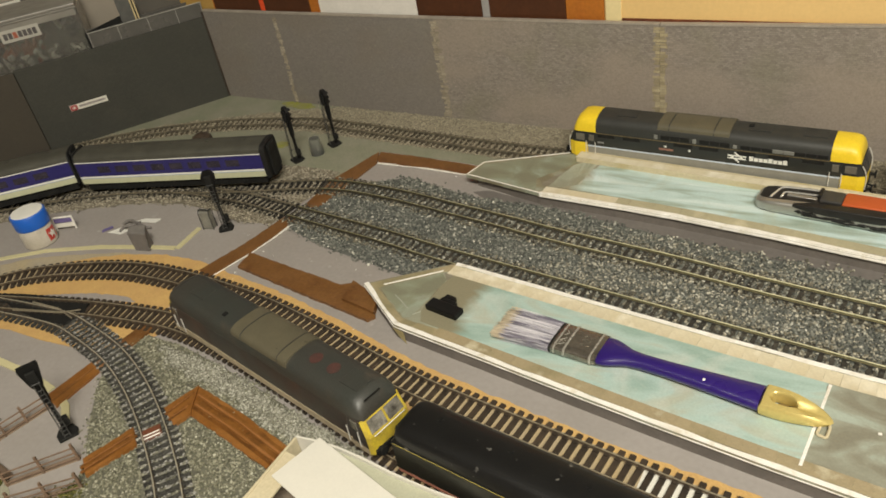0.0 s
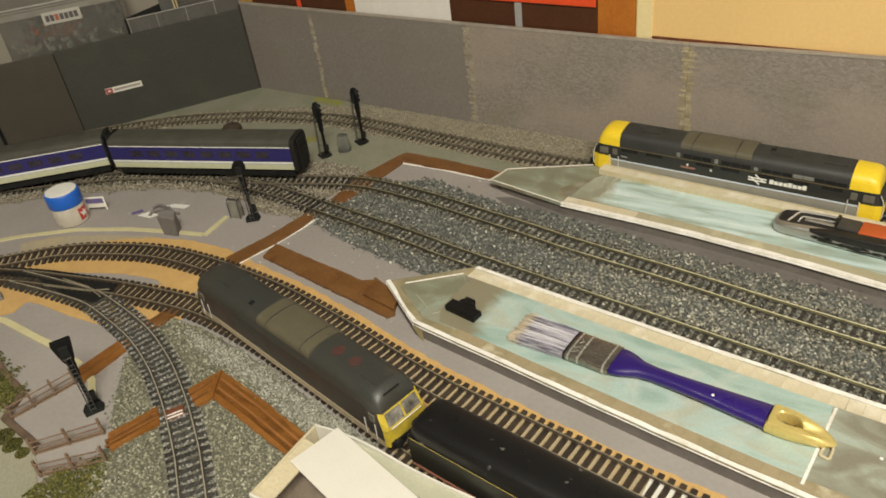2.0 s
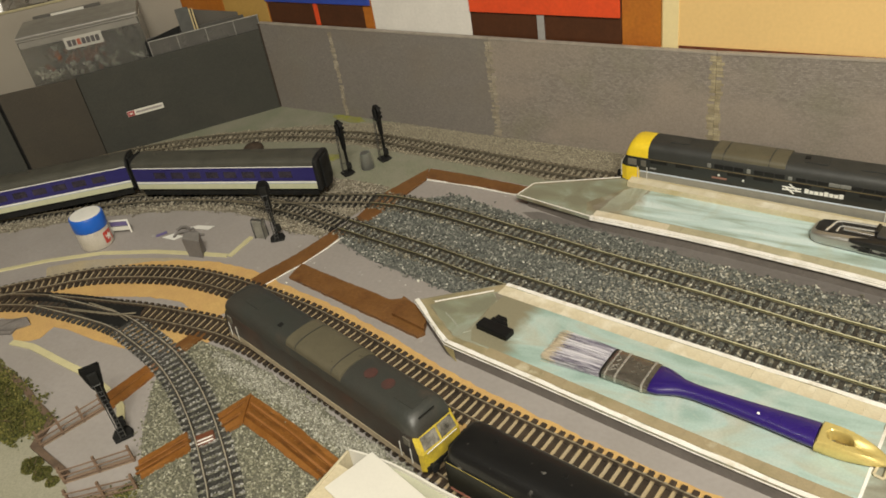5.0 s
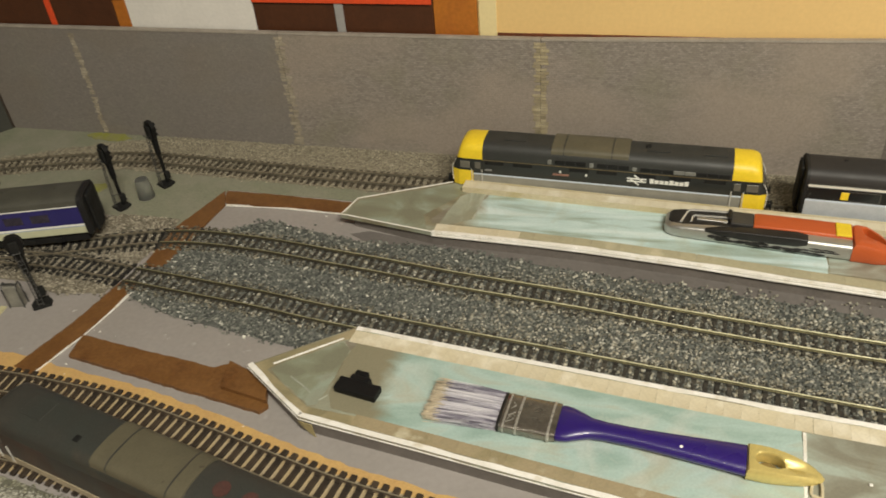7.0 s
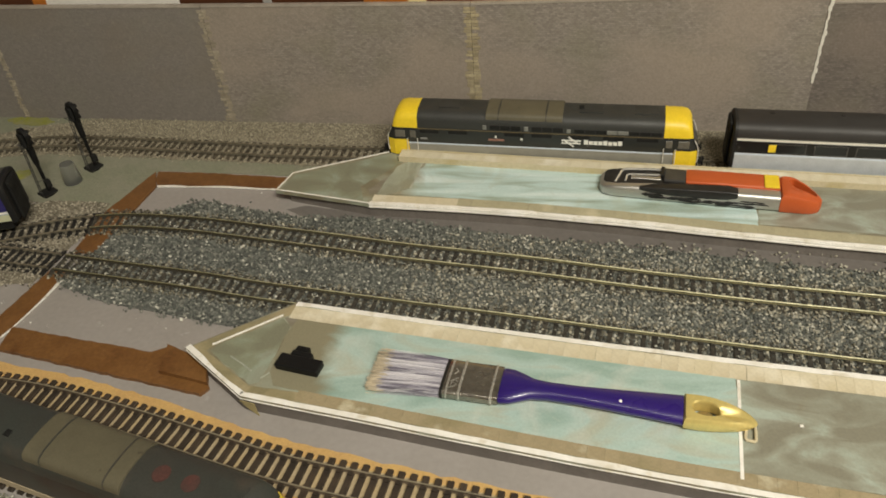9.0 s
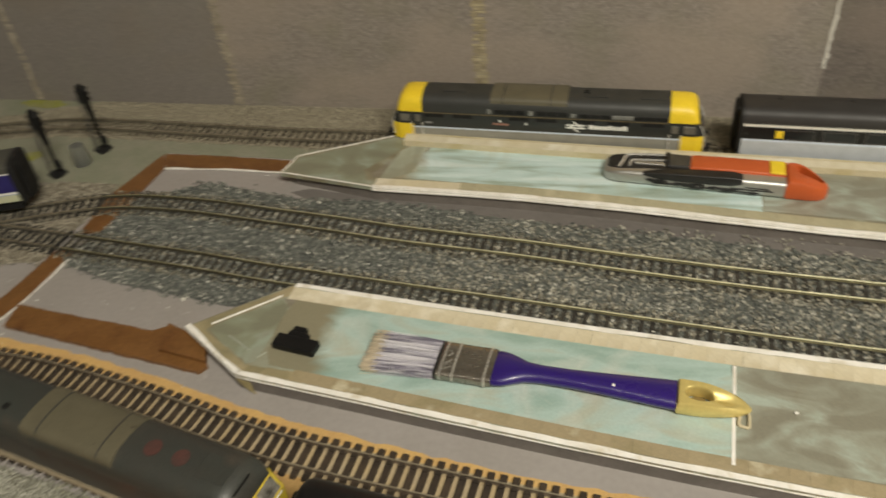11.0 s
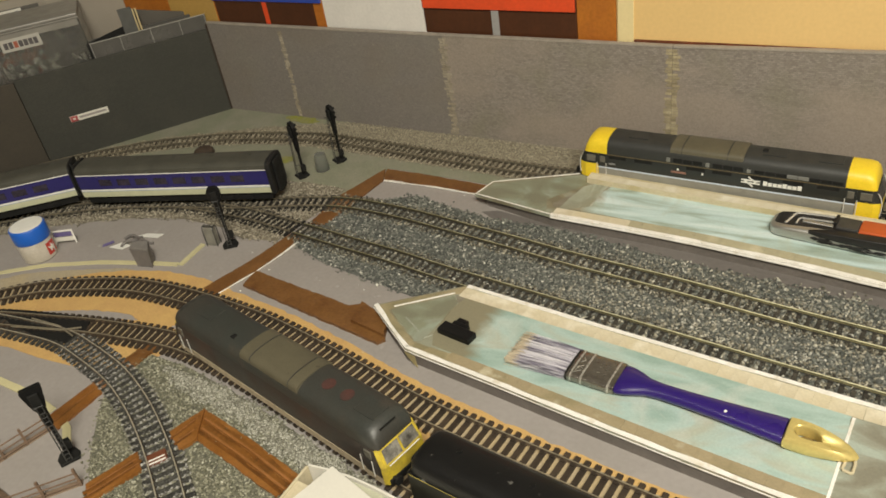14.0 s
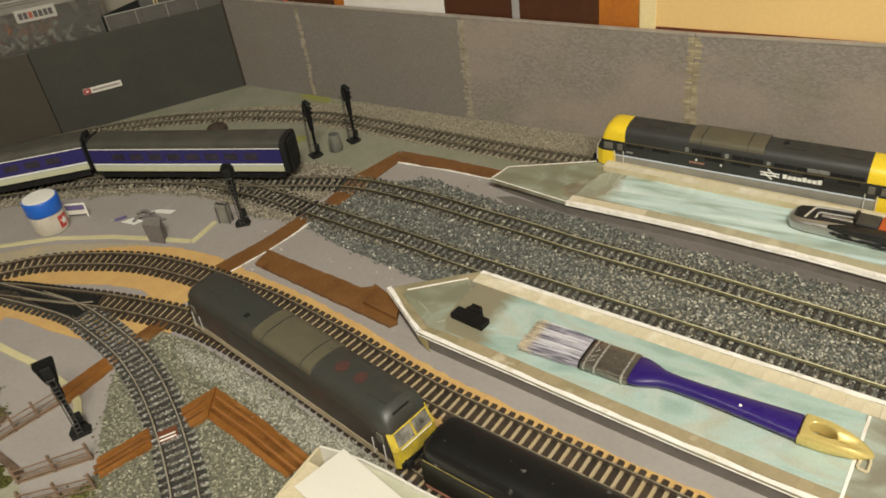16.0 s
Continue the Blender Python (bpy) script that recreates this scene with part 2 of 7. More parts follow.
def tone_along(m, dull, x0, x1):
    """Lets a surface's own colour begin over a stretch of the line; dull: the colour before it."""
    n, l = m.node_tree.nodes, m.node_tree.links
    tc = n.new("ShaderNodeTexCoord")
    sep = n.new("ShaderNodeSeparateXYZ")
    l.new(tc.outputs["Object"], sep.inputs["Vector"])
    spots = n.new("ShaderNodeTexNoise")
    spots.inputs["Scale"].default_value = 60
    l.new(tc.outputs["Object"], spots.inputs["Vector"])
    push = n.new("ShaderNodeMath")
    push.operation, push.inputs[1].default_value = "MULTIPLY_ADD", 0.25
    l.new(spots.outputs["Fac"], push.inputs[0])
    l.new(sep.outputs["X"], push.inputs[2])
    rr = n.new("ShaderNodeMapRange")
    rr.inputs["From Min"].default_value, rr.inputs["From Max"].default_value = x0 + 0.125, x1 + 0.125
    l.new(push.outputs[0], rr.inputs["Value"])
    mx = n.new("ShaderNodeMix")
    mx.data_type = "RGBA"
    mx.inputs["A"].default_value = (*dull, 1)
    hv = next(x for x in n if x.bl_idname == "ShaderNodeHueSaturation")
    l.new(rr.outputs["Result"], mx.inputs["Factor"])
    l.new(hv.inputs["Color"].links[0].from_socket, mx.inputs["B"])
    l.new(mx.outputs["Result"], hv.inputs["Color"])
    return m


def blotch(m, colour, scale=60.0, lo=0.56, hi=0.68, stretch=(1, 1, 1), detail=6.0):
    """Uneven stains of another colour over a surface, running on from piece to piece."""
    n, l = m.node_tree.nodes, m.node_tree.links
    geo = n.new("ShaderNodeNewGeometry")
    mp = n.new("ShaderNodeMapping")
    mp.inputs["Scale"].default_value = stretch
    l.new(geo.outputs["Position"], mp.inputs["Vector"])
    t = n.new("ShaderNodeTexNoise")
    t.inputs["Scale"].default_value, t.inputs["Detail"].default_value = scale, detail
    l.new(mp.outputs["Vector"], t.inputs["Vector"])
    rr = n.new("ShaderNodeMapRange")
    rr.inputs["From Min"].default_value, rr.inputs["From Max"].default_value = lo, hi
    l.new(t.outputs["Fac"], rr.inputs["Value"])
    mx = n.new("ShaderNodeMix")
    mx.data_type = "RGBA"
    hv = next(x for x in n if x.bl_idname == "ShaderNodeHueSaturation")
    l.new(rr.outputs["Result"], mx.inputs["Factor"])
    l.new(hv.inputs["Color"].links[0].from_socket, mx.inputs["A"])
    mx.inputs["B"].default_value = (*colour, 1)
    l.new(mx.outputs["Result"], hv.inputs["Color"])
    return m


tone_along(RAIL, (0.26, 0.24, 0.135), 0.08, 0.36)
tone_along(RAIL_OLIVE, (0.05, 0.043, 0.026), 0.12, 0.42)
blotch(BOARD, (0.295, 0.27, 0.248), 11, 0.5, 0.72)
blotch(BOARD, (0.39, 0.365, 0.345), 70, 0.68, 0.74)
blotch(SLAB, (0.26, 0.22, 0.12), 38, 0.5, 0.66)
blotch(SLAB, (0.50, 0.45, 0.32), 55, 0.58, 0.7)
blotch(SLAB_LIGHT, (0.58, 0.505, 0.33), 26, 0.55, 0.72)
blotch(SLAB_LIGHT, (0.76, 0.71, 0.58), 40, 0.54, 0.7)
blotch(SLAB_OLIVE, (0.52, 0.47, 0.32), 34, 0.54, 0.68)
blotch(WHITE_EDGE, (0.66, 0.61, 0.50), 120, 0.56, 0.70)
blotch(CREAM, (0.46, 0.38, 0.20), 34, 0.54, 0.68)
blotch(BROWN, (0.105, 0.042, 0.012), 45, 0.56, 0.78)
blotch(BROWN_BARE, (0.145, 0.053, 0.012), 40, 0.53, 0.75)
SLEEPER = mat("dark_brown_sleeper", (0.052, 0.036, 0.023), 0.6, var=0.2, scale=200, grain=1500, bump=0.2, obj=0.3)
SLEEPER_OLD = mat("weathered_sleeper", (0.02, 0.018, 0.014), 0.85, var=0.3, scale=420, grain=1500, bump=0.4, tint=(0.055, 0.048, 0.036), obj=0.35)
SLEEPER_DUST_BROWN = mat("dust_brown_sleeper", (0.04, 0.034, 0.025), 0.9, var=0.3, scale=420, grain=1500, bump=0.4, tint=(0.115, 0.096, 0.068), obj=0.3, spec=0.2)
SLEEPER_BLACK = mat("black_plastic_sleeper", (0.02, 0.018, 0.015), 0.65, var=0.25, scale=300, grain=1500, bump=0.2, obj=0.3)
STONE_MID = ramp_stones("grey_green_ballast", [(0.0, (0.045, 0.05, 0.045)), (0.5, (0.128, 0.135, 0.118)), (0.86, (0.225, 0.226, 0.195)), (0.96, (0.36, 0.355, 0.30)), (1.0, (0.66, 0.64, 0.56))])
STONE_DUSTY = ramp_stones("dusty_buff_ballast", [(0.0, (0.12, 0.112, 0.085)), (0.5, (0.27, 0.255, 0.20)), (1.0, (0.52, 0.49, 0.40))])
STONE_PALE = ramp_stones("pale_grey_gravel", [(0.0, (0.08, 0.078, 0.05)), (0.5, (0.21, 0.205, 0.142)), (0.85, (0.32, 0.31, 0.225)), (1.0, (0.50, 0.49, 0.39))])
STONE_BUFF = ramp_stones("buff_ballast", [(0.0, (0.17, 0.148, 0.10)), (0.5, (0.31, 0.276, 0.195)), (1.0, (0.49, 0.44, 0.33))])
STONE_LEFT = ramp_stones("brown_grey_ballast", [(0.0, (0.085, 0.073, 0.053)), (0.5, (0.225, 0.20, 0.148)), (1.0, (0.48, 0.435, 0.34))])
BED_MID = mat("ballast_bed_grey", (0.15, 0.155, 0.14), 0.9, var=0.25, scale=150, grain=900, bump=0.6)
BED_PALE = mat("ballast_bed_pale", (0.17, 0.165, 0.122), 0.9, var=0.2, scale=150, grain=900, bump=0.6)
BED_BUFF = mat("ballast_bed_buff", (0.25, 0.22, 0.16), 0.9, var=0.2, scale=150, grain=900, bump=0.6)
BRICK = brick_paper("grey_brick_card", (0.237, 0.206, 0.177), (0.337, 0.296, 0.254), (0.237, 0.207, 0.178), relief=0.9, stain=(0.235, 0.22, 0.15), stained=0.5, odd=(0.36, 0.32, 0.265), broad=(0.335, 0.282, 0.232))
BRICK_SMOOTH = brick_paper("smooth_grey_brick_card", (0.194, 0.174, 0.155), (0.224, 0.201, 0.179), (0.196, 0.177, 0.158), relief=0.25, stain=(0.215, 0.20, 0.168), stained=0.7, odd=(0.29, 0.26, 0.21), broad=(0.205, 0.178, 0.15))
BRICK_END = brick_paper("brown_brick_card", (0.138, 0.117, 0.102), (0.209, 0.18, 0.156), (0.142, 0.122, 0.106), relief=0.9, stain=(0.185, 0.17, 0.125), stained=0.4, odd=(0.36, 0.32, 0.26), broad=(0.215, 0.178, 0.148))
COPING = mat("grey_card_edge", (0.34, 0.30, 0.25), 0.8, var=0.12, scale=60, grain=700, bump=0.3)
QUOIN = mat("buff_quoin_stone", (0.41, 0.35, 0.23), 0.85, var=0.15, scale=90, grain=900, bump=0.4, tint=(0.30, 0.25, 0.15), obj=0.22)
QUOIN_GREY = mat("tan_quoin_stone", (0.37, 0.325, 0.25), 0.85, var=0.15, scale=90, grain=900, bump=0.4, tint=(0.27, 0.23, 0.165), obj=0.22)
SHED = brick_paper("dark_grey_green_shed_card", (0.044, 0.044, 0.036), (0.048, 0.048, 0.039), (0.041, 0.041, 0.034), size=5, relief=0.15, stain=(0.060, 0.056, 0.045))
SHED_BROWN = brick_paper("dark_brown_shed_card", (0.054, 0.046, 0.034), (0.058, 0.049, 0.036), (0.05, 0.042, 0.032), size=5, relief=0.15, stain=(0.07, 0.058, 0.04))
BLACK = mat("black_plastic", (0.009, 0.009, 0.009), 0.5, var=0.15, scale=100, grain=900, bump=0.1, spec=0.25)
BLACK_MATT = mat("matt_black", (0.013, 0.013, 0.012), 0.75, var=0.2, scale=100, grain=900, bump=0.2, spec=0.3)
IRON = mat("blackened_iron", (0.03, 0.028, 0.025), 0.5, metal=0.4, var=0.2)
YELLOW = mat("warning_yellow", (0.86, 0.62, 0.03), 0.42, var=0.05, scale=90, grain=600, bump=0.05)


# ---- building helpers: all sizes in millimetres ----
def part(name, bm, material, parent=None, label="", smooth=False, sharp=35):
    """Links a bmesh, drawn in millimetres, as one mesh object under a thing or a part."""
    bm.transform(Matrix.Scale(MM, 4))
    bmesh.ops.recalc_face_normals(bm, faces=bm.faces[:])
    me = bpy.data.meshes.new(name)
    bm.to_mesh(me)
    bm.free()
    if smooth:
        me.shade_smooth()
        me.set_sharp_from_angle(angle=radians(sharp))
    me.materials.append(material)
    ob = new(name, me)
    if parent:
        ob.parent = parent
    if label:
        ob["label"] = label
    return ob


def thing(name, x, y, z, rz=0.0, label="", category="", group="", kind="", rx=0.0, ry=0.0):
    ob = new(name)
    ob.matrix_world = pose(x * MM, y * MM, z * MM, rx, ry, rz)
    ob.empty_display_size = 0.01
    return tagged(ob, label, category, group, kind)


def box(bm, x0, x1, y0, y1, z0, z1, bevel=0.0, seg=2, m=None):
    vs = [bm.verts.new((x, y, z)) for x in (x0, x1) for y in (y0, y1) for z in (z0, z1)]
    fs = [bm.faces.new([vs[i] for i in q]) for q in ((0, 1, 3, 2), (4, 6, 7, 5), (0, 4, 5, 1), (2, 3, 7, 6), (0, 2, 6, 4), (1, 5, 7, 3))]
    if m:
        bmesh.ops.transform(bm, matrix=m, verts=vs)
    if bevel:
        es = list({e for f in fs for e in f.edges})
        bmesh.ops.bevel(bm, geom=es, offset=bevel, segments=seg, affect="EDGES", profile=0.5)
    return bm


def cube(*a, **k):
    return box(bmesh.new(), *a, **k)


def prism(bm, outline, z0, z1, bevel=0.0):
    lo = [bm.verts.new((x, y, z0)) for x, y in outline]
    hi = [bm.verts.new((x, y, z1)) for x, y in outline]
    n = len(outline)
    fs = [bm.faces.new(lo[::-1]), bm.faces.new(hi)]
    fs += [bm.faces.new((lo[i], lo[(i + 1) % n], hi[(i + 1) % n], hi[i])) for i in range(n)]
    if bevel:
        es = [e for e in fs[1].edges]
        bmesh.ops.bevel(bm, geom=es, offset=bevel, segments=2, affect="EDGES", profile=0.5)
    return bm


def slab(outline, z0, z1, bevel=0.0):
    return prism(bmesh.new(), outline, z0, z1, bevel)


def loft(bm, sections, closed=True, caps=True):
    """Skins between sections that have the same number of points."""
    rows = [[bm.verts.new(p) for p in s] for s in sections]
    n = len(rows[0])
    for a, b in zip(rows, rows[1:]):
        for i in range(n if closed else n - 1):
            j = (i + 1) % n
            bm.faces.new((a[i], a[j], b[j], b[i]))
    if caps and closed:
        bm.faces.new(rows[0][::-1])
        bm.faces.new(rows[-1])
    return bm


def cyl(bm, p, q, r, n=12, r2=None):
    p, q = Vector(p), Vector(q)
    d = (q - p).normalized()
    u = d.orthogonal().normalized()
    v = d.cross(u)
    r2 = r if r2 is None else r2
    ring = lambda c, k: [c + k * (math.cos(2 * math.pi * i / n) * u + math.sin(2 * math.pi * i / n) * v) for i in range(n)]
    return loft(bm, [ring(p, r), ring(q, r2)])


def tube(bm, pts, r, n=8):
    pts = [Vector(p) for p in pts]
    secs = []
    for i, p in enumerate(pts):
        d = (pts[min(i + 1, len(pts) - 1)] - pts[max(i - 1, 0)]).normalized()
        up = Vector((0, 0, 1)) if abs(d.z) < 0.9 else Vector((1, 0, 0))
        u = d.cross(up).normalized()
        v = u.cross(d)
        secs.append([p + r * (math.cos(2 * math.pi * k / n) * u + math.sin(2 * math.pi * k / n) * v) for k in range(n)])
    return loft(bm, secs)


def revolve(bm, profile, n=32, centre=(0, 0)):
    """profile: (radius, z) from the bottom up."""
    secs = [[(centre[0] + r * math.cos(2 * math.pi * i / n), centre[1] + r * math.sin(2 * math.pi * i / n), z) for i in range(n)] for r, z in profile]
    return loft(bm, secs)


def spline(pts, step):
    """Points at even steps along a smooth curve through pts, with headings."""
    pts = [np.array(p, float) for p in pts]
    ext = [2 * pts[0] - pts[1]] + pts + [2 * pts[-1] - pts[-2]]
    fine = []
    for i in range(1, len(ext) - 2):
        p0, p1, p2, p3 = ext[i - 1 : i + 3]
        for k in range(24):
            t = k / 24
            fine.append(0.5 * (2 * p1 + (p2 - p0) * t + (2 * p0 - 5 * p1 + 4 * p2 - p3) * t**2 + (3 * p1 - p0 - 3 * p2 + p3) * t**3))
    fine = np.array(fine + [pts[-1]])
    for _ in range(6):
        fine[1:-1] = (fine[:-2] + 2 * fine[1:-1] + fine[2:]) / 4
    s = np.r_[0, np.cumsum(np.hypot(*np.diff(fine, axis=0).T))]
    at = np.arange(0, s[-1], step)
    xy = np.stack([np.interp(at, s, fine[:, k]) for k in (0, 1)], 1)
    d = np.gradient(xy, axis=0)
    return [(x, y, math.atan2(b, a)) for (x, y), (a, b) in zip(xy, d)]


def offset(line, d, z):
    return [(x - d * math.sin(h), y + d * math.cos(h), z) for x, y, h in line]


def inside(poly, x, y):
    hit = np.zeros(len(x), bool)
    for (x0, y0), (x1, y1) in zip(poly, poly[1:] + poly[:1]):
        if y0 != y1:
            hit ^= ((y0 > y) != (y1 > y)) & (x < (x1 - x0) * (y - y0) / (y1 - y0) + x0)
    return hit


def stones(name, poly, count, size, material, z=0.4, seed=1, lines=(), pile=0.9, edge=3.0, label="", category="ballast", sink=0.0, at=None, clear_of=(), bare=0.0):
    """Loose stones over a patch of ground: small uneven six-cornered lumps in one mesh; kept off the rails.
    clear_of: patches left free; bare: how many of the stones on the sleepers are brushed away."""
    rng = np.random.default_rng(seed)
    px, py = np.array(poly).T
    x = rng.uniform(px.min(), px.max(), count * 4)
    y = rng.uniform(py.min(), py.max(), count * 4)
    wob = edge * (np.sin(x * 0.21 + seed) + np.sin(y * 0.33 + 2 * seed)) * 0.5
    ok = inside(poly, x + wob + rng.normal(0, 0.7 * edge, len(x)), y - wob + rng.normal(0, 0.7 * edge, len(x)))
    x, y = x[ok][:count], y[ok][:count]
    if at is not None:
        x, y = at
    s = rng.uniform(0.55, 1.35, len(x)) * size
    for line in lines:
        pts = np.array([(a, b) for a, b, _ in line[::2]])
        h = np.array([c for _, _, c in line[::2]])
        near = np.empty(len(x), int)
        for i in range(0, len(x), 4000):
            near[i : i + 4000] = ((x[i : i + 4000, None] - pts[:, 0]) ** 2 + (y[i : i + 4000, None] - pts[:, 1]) ** 2).argmin(1)
        side = -(x - pts[near, 0]) * np.sin(h[near]) + (y - pts[near, 1]) * np.cos(h[near])
        along = np.hypot(x - pts[near, 0], y - pts[near, 1])
        rail = (np.abs(np.abs(side) - 8.25) < 1.3) & (along < 20)
        if bare:
            run = near * 4 + (x - pts[near, 0]) * np.cos(h[near]) + (y - pts[near, 1]) * np.sin(h[near])
            rail |= (np.abs(side) < 11.5) & (np.abs((run + 3.5) % 7 - 3.5) < 1.9) & (rng.random(len(x)) < bare)
        x, y, s = x[~rail], y[~rail], s[~rail]
    for patch in clear_of:
        free = ~inside(patch, x, y)
        x, y, s = x[free], y[free], s[free]
    low = np.zeros(len(x))
    for line in lines:
        pts = np.array([(a, b) for a, b, _ in line[::4]])
        for i in range(0, len(x), 4000):
            d = np.sqrt((x[i : i + 4000, None] - pts[:, 0]) ** 2 + (y[i : i + 4000, None] - pts[:, 1]) ** 2).min(1)
            low[i : i + 4000] = np.maximum(low[i : i + 4000], sink * (d < 12.0))
    base = np.array([(1, 0, 0), (-1, 0, 0), (0, 1, 0), (0, -1, 0), (0, 0, 0.8), (0, 0, -0.8)], float)
    k = len(x)
    v = base[None] * s[:, None, None] * rng.uniform(0.6, 1.25, (k, 6, 3)) + rng.uniform(-0.2, 0.2, (k, 6, 3)) * s[:, None, None]
    a = rng.uniform(0, 2 * np.pi, k)
    tilt = rng.uniform(-0.7, 0.7, k)
    vy, vz = v[:, :, 1] * np.cos(tilt)[:, None] - v[:, :, 2] * np.sin(tilt)[:, None], v[:, :, 1] * np.sin(tilt)[:, None] + v[:, :, 2] * np.cos(tilt)[:, None]
    vx = v[:, :, 0] * np.cos(a)[:, None] - vy * np.sin(a)[:, None]
    vy = v[:, :, 0] * np.sin(a)[:, None] + vy * np.cos(a)[:, None]
    out = np.stack([vx + x[:, None], vy + y[:, None], vz + (z - low + rng.uniform(0, pile, k))[:, None]], 2).reshape(-1, 3) * MM
    f = np.array([(0, 2, 4), (2, 1, 4), (1, 3, 4), (3, 0, 4), (2, 0, 5), (1, 2, 5), (3, 1, 5), (0, 3, 5)])
    faces = (f[None] + 6 * np.arange(k)[:, None, None]).reshape(-1, 3)
    me = bpy.data.meshes.new(name)
    me.from_pydata(out.tolist(), [], faces.tolist())
    me.materials.append(material)
    return tagged(new(name, me), label, category, kind="stuff")


# ---- the room that closes the place ----
ROOM = mat("cream_room_wall", (0.50, 0.47, 0.41), 0.9, var=0.04, scale=6, grain=90, bump=0.1)
ROOM_CEIL = mat("white_ceiling_paint", (0.64, 0.61, 0.55), 0.9, var=0.03, scale=5, grain=90, bump=0.1)
CARPET = mat("brown_carpet", (0.16, 0.12, 0.09), 0.95, var=0.2, scale=20, grain=400, bump=0.6)
for name, b, m in (("floor", (-2000, 2400, -2200, 900, -960, -900), CARPET), ("ceiling", (-2000, 2400, -2200, 900, 1480, 1540), ROOM_CEIL),
                   ("wall_north", (-2000, 2400, 860, 920, -900, 1480), ROOM), ("wall_south", (-2000, 2400, -2260, -2200, -900, 1480), ROOM),
                   ("wall_west", (-2060, -2000, -2200, 900, -900, 1480), ROOM), ("wall_east", (2400, 2460, -2200, 900, -900, 1480), ROOM)):
    ob = part(name, cube(*b), m)
    tagged(ob, {"f": "brown carpet floor of the room", "c": "white painted ceiling of the room", "w": "plain cream painted room wall"}[name[0]], name.split("_")[0], kind="structure")
LAMP_FRAME = mat("white_lamp_body", (0.75, 0.73, 0.68), 0.5, var=0.03)
light = thing("ceiling_light", 1080, -1000, 1480, label="white flat ceiling light over the layout", category="ceiling light")
part("frame", cube(-470, 470, -230, 230, -34, 0, bevel=6), LAMP_FRAME, light)
# light body added to hold the unseen streak lamp
light = thing("ceiling_light", 180, -860, 1480, label="added unseen narrow white light under the ceiling", category="ceiling light")
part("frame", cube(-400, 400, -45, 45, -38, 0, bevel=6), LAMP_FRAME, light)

# ---- baseboard ----
tagged(part("plinth", cube(-880, 1280, -500, 400, -900, -18.05), mat("plain_dark_plinth", (0.12, 0.10, 0.085), 0.8, var=0.08, scale=8)), "plain dark plinth under the baseboard", "plinth", kind="structure")
board = part("baseboard", cube(-900, 1300, -520, 420, -18, 0, bevel=1), BOARD)
tagged(board, "flat grey-painted model railway baseboard", "baseboard", kind="structure")
scenic = part("scenic_ground", slab([(-560, 300), (600, 232), (640, 205), (230, 155), (140, 140), (8, 142), (-12, 80), (-60, 84), (-110, 92), (-250, 50), (-340, 12), (-480, -80), (-560, -40)], 0, 0.5), SCENIC)
tagged(scenic, "green-grey painted scenic ground under the back track", "ground", kind="structure")
for n, (name, poly) in enumerate((("cork_strip", spline([(-420, -320), (-330, -250), (-262, -192), (-200, -139), (-130, -99), (-60, -86), (0, -92), (60, -99), (128, -111), (211, -130), (290, -142), (360, -150), (430, -155), (640, -170)], 7)),)):
    jit = random.Random(8)
    far = [(x + jit.uniform(-1, 1), y + jit.uniform(-1.1, 1.1)) for x, y, _ in offset(poly, 0, 0)]
    near = [(x + jit.uniform(-1, 1), y + jit.uniform(-1.1, 1.1)) for x, y, _ in offset(poly, -50, 0)]
    ob = part(name, slab(far + near[::-1], 0, 0.6), CORK)
    tagged(ob, "tan cork strip glued under the front track", "cork strip", kind="structure")
ob = part("cork_strip", slab([(-420, -300), (-330, -258), (-250, -214), (-200, -196), (-140, -181), (-86, -164), (-40, -152), (0, -150), (-8, -182), (-30, -204), (-62, -216), (-110, -221), (-150, -222), (-230, -238), (-300, -268), (-420, -340)], 0, 0.7), CORK)
tagged(ob, "tan cork sheet glued under the junction tracks", "cork strip", kind="structure")

# ---- tracks ----
F1 = spline([(-420, -350), (-340, -285), (-270, -217), (-233, -184), (-204, -160), (-165, -140), (-108, -121), (-45, -115), (20, -117), (62, -121), (128, -133), (183, -145), (236, -155), (330, -165), (390, -171), (430, -175), (520, -182), (760, -198)], 2)
F2 = spline([(-420, -322), (-330, -262), (-260, -226), (-208, -206), (-147, -190), (-88, -176), (-15, -165), (30, -165), (75, -170), (120, -178), (180, -191), (242, -205), (300, -214), (360, -218), (430, -225), (520, -232), (760, -246)], 2)
F3 = spline([(-208, -207), (-160, -201), (-110, -197), (-75, -201), (-23, -212), (20, -228), (54, -245), (80, -260), (108, -278), (125, -290), (170, -325), (230, -378), (290, -440)], 2)
M1 = spline([(-168, 11), (-130, 20), (-92, 32), (-60, 44), (-32, 54), (-4, 61), (28, 64), (84, 62), (147, 55), (200, 49), (254, 42), (344, 34), (421, 25), (492, 18), (546, 14), (760, 0), (1000, -14)], 2)
M2 = spline([(-520, -205), (-450, -145), (-380, -92), (-309, -46), (-250, -16), (-193, 4), (-155, 11), (-118, 13), (-78, 14), (-40, 11), (0, 7), (52, 2), (106, -3), (160, -10), (210, -15), (262, -20), (350, -28), (421, -35), (487, -41), (536, -45), (760, -62), (1000, -78)], 2)
B1 = spline([(-470, -20), (-420, 40), (-372, 82), (-330, 112), (-290, 132), (-250, 150), (-210, 163), (-160, 175), (-115, 182), (-58, 182), (3, 179.5), (62, 177), (120, 175), (222, 174.5), (345, 173.5), (471, 169), (700, 160), (1000, 146)], 2)


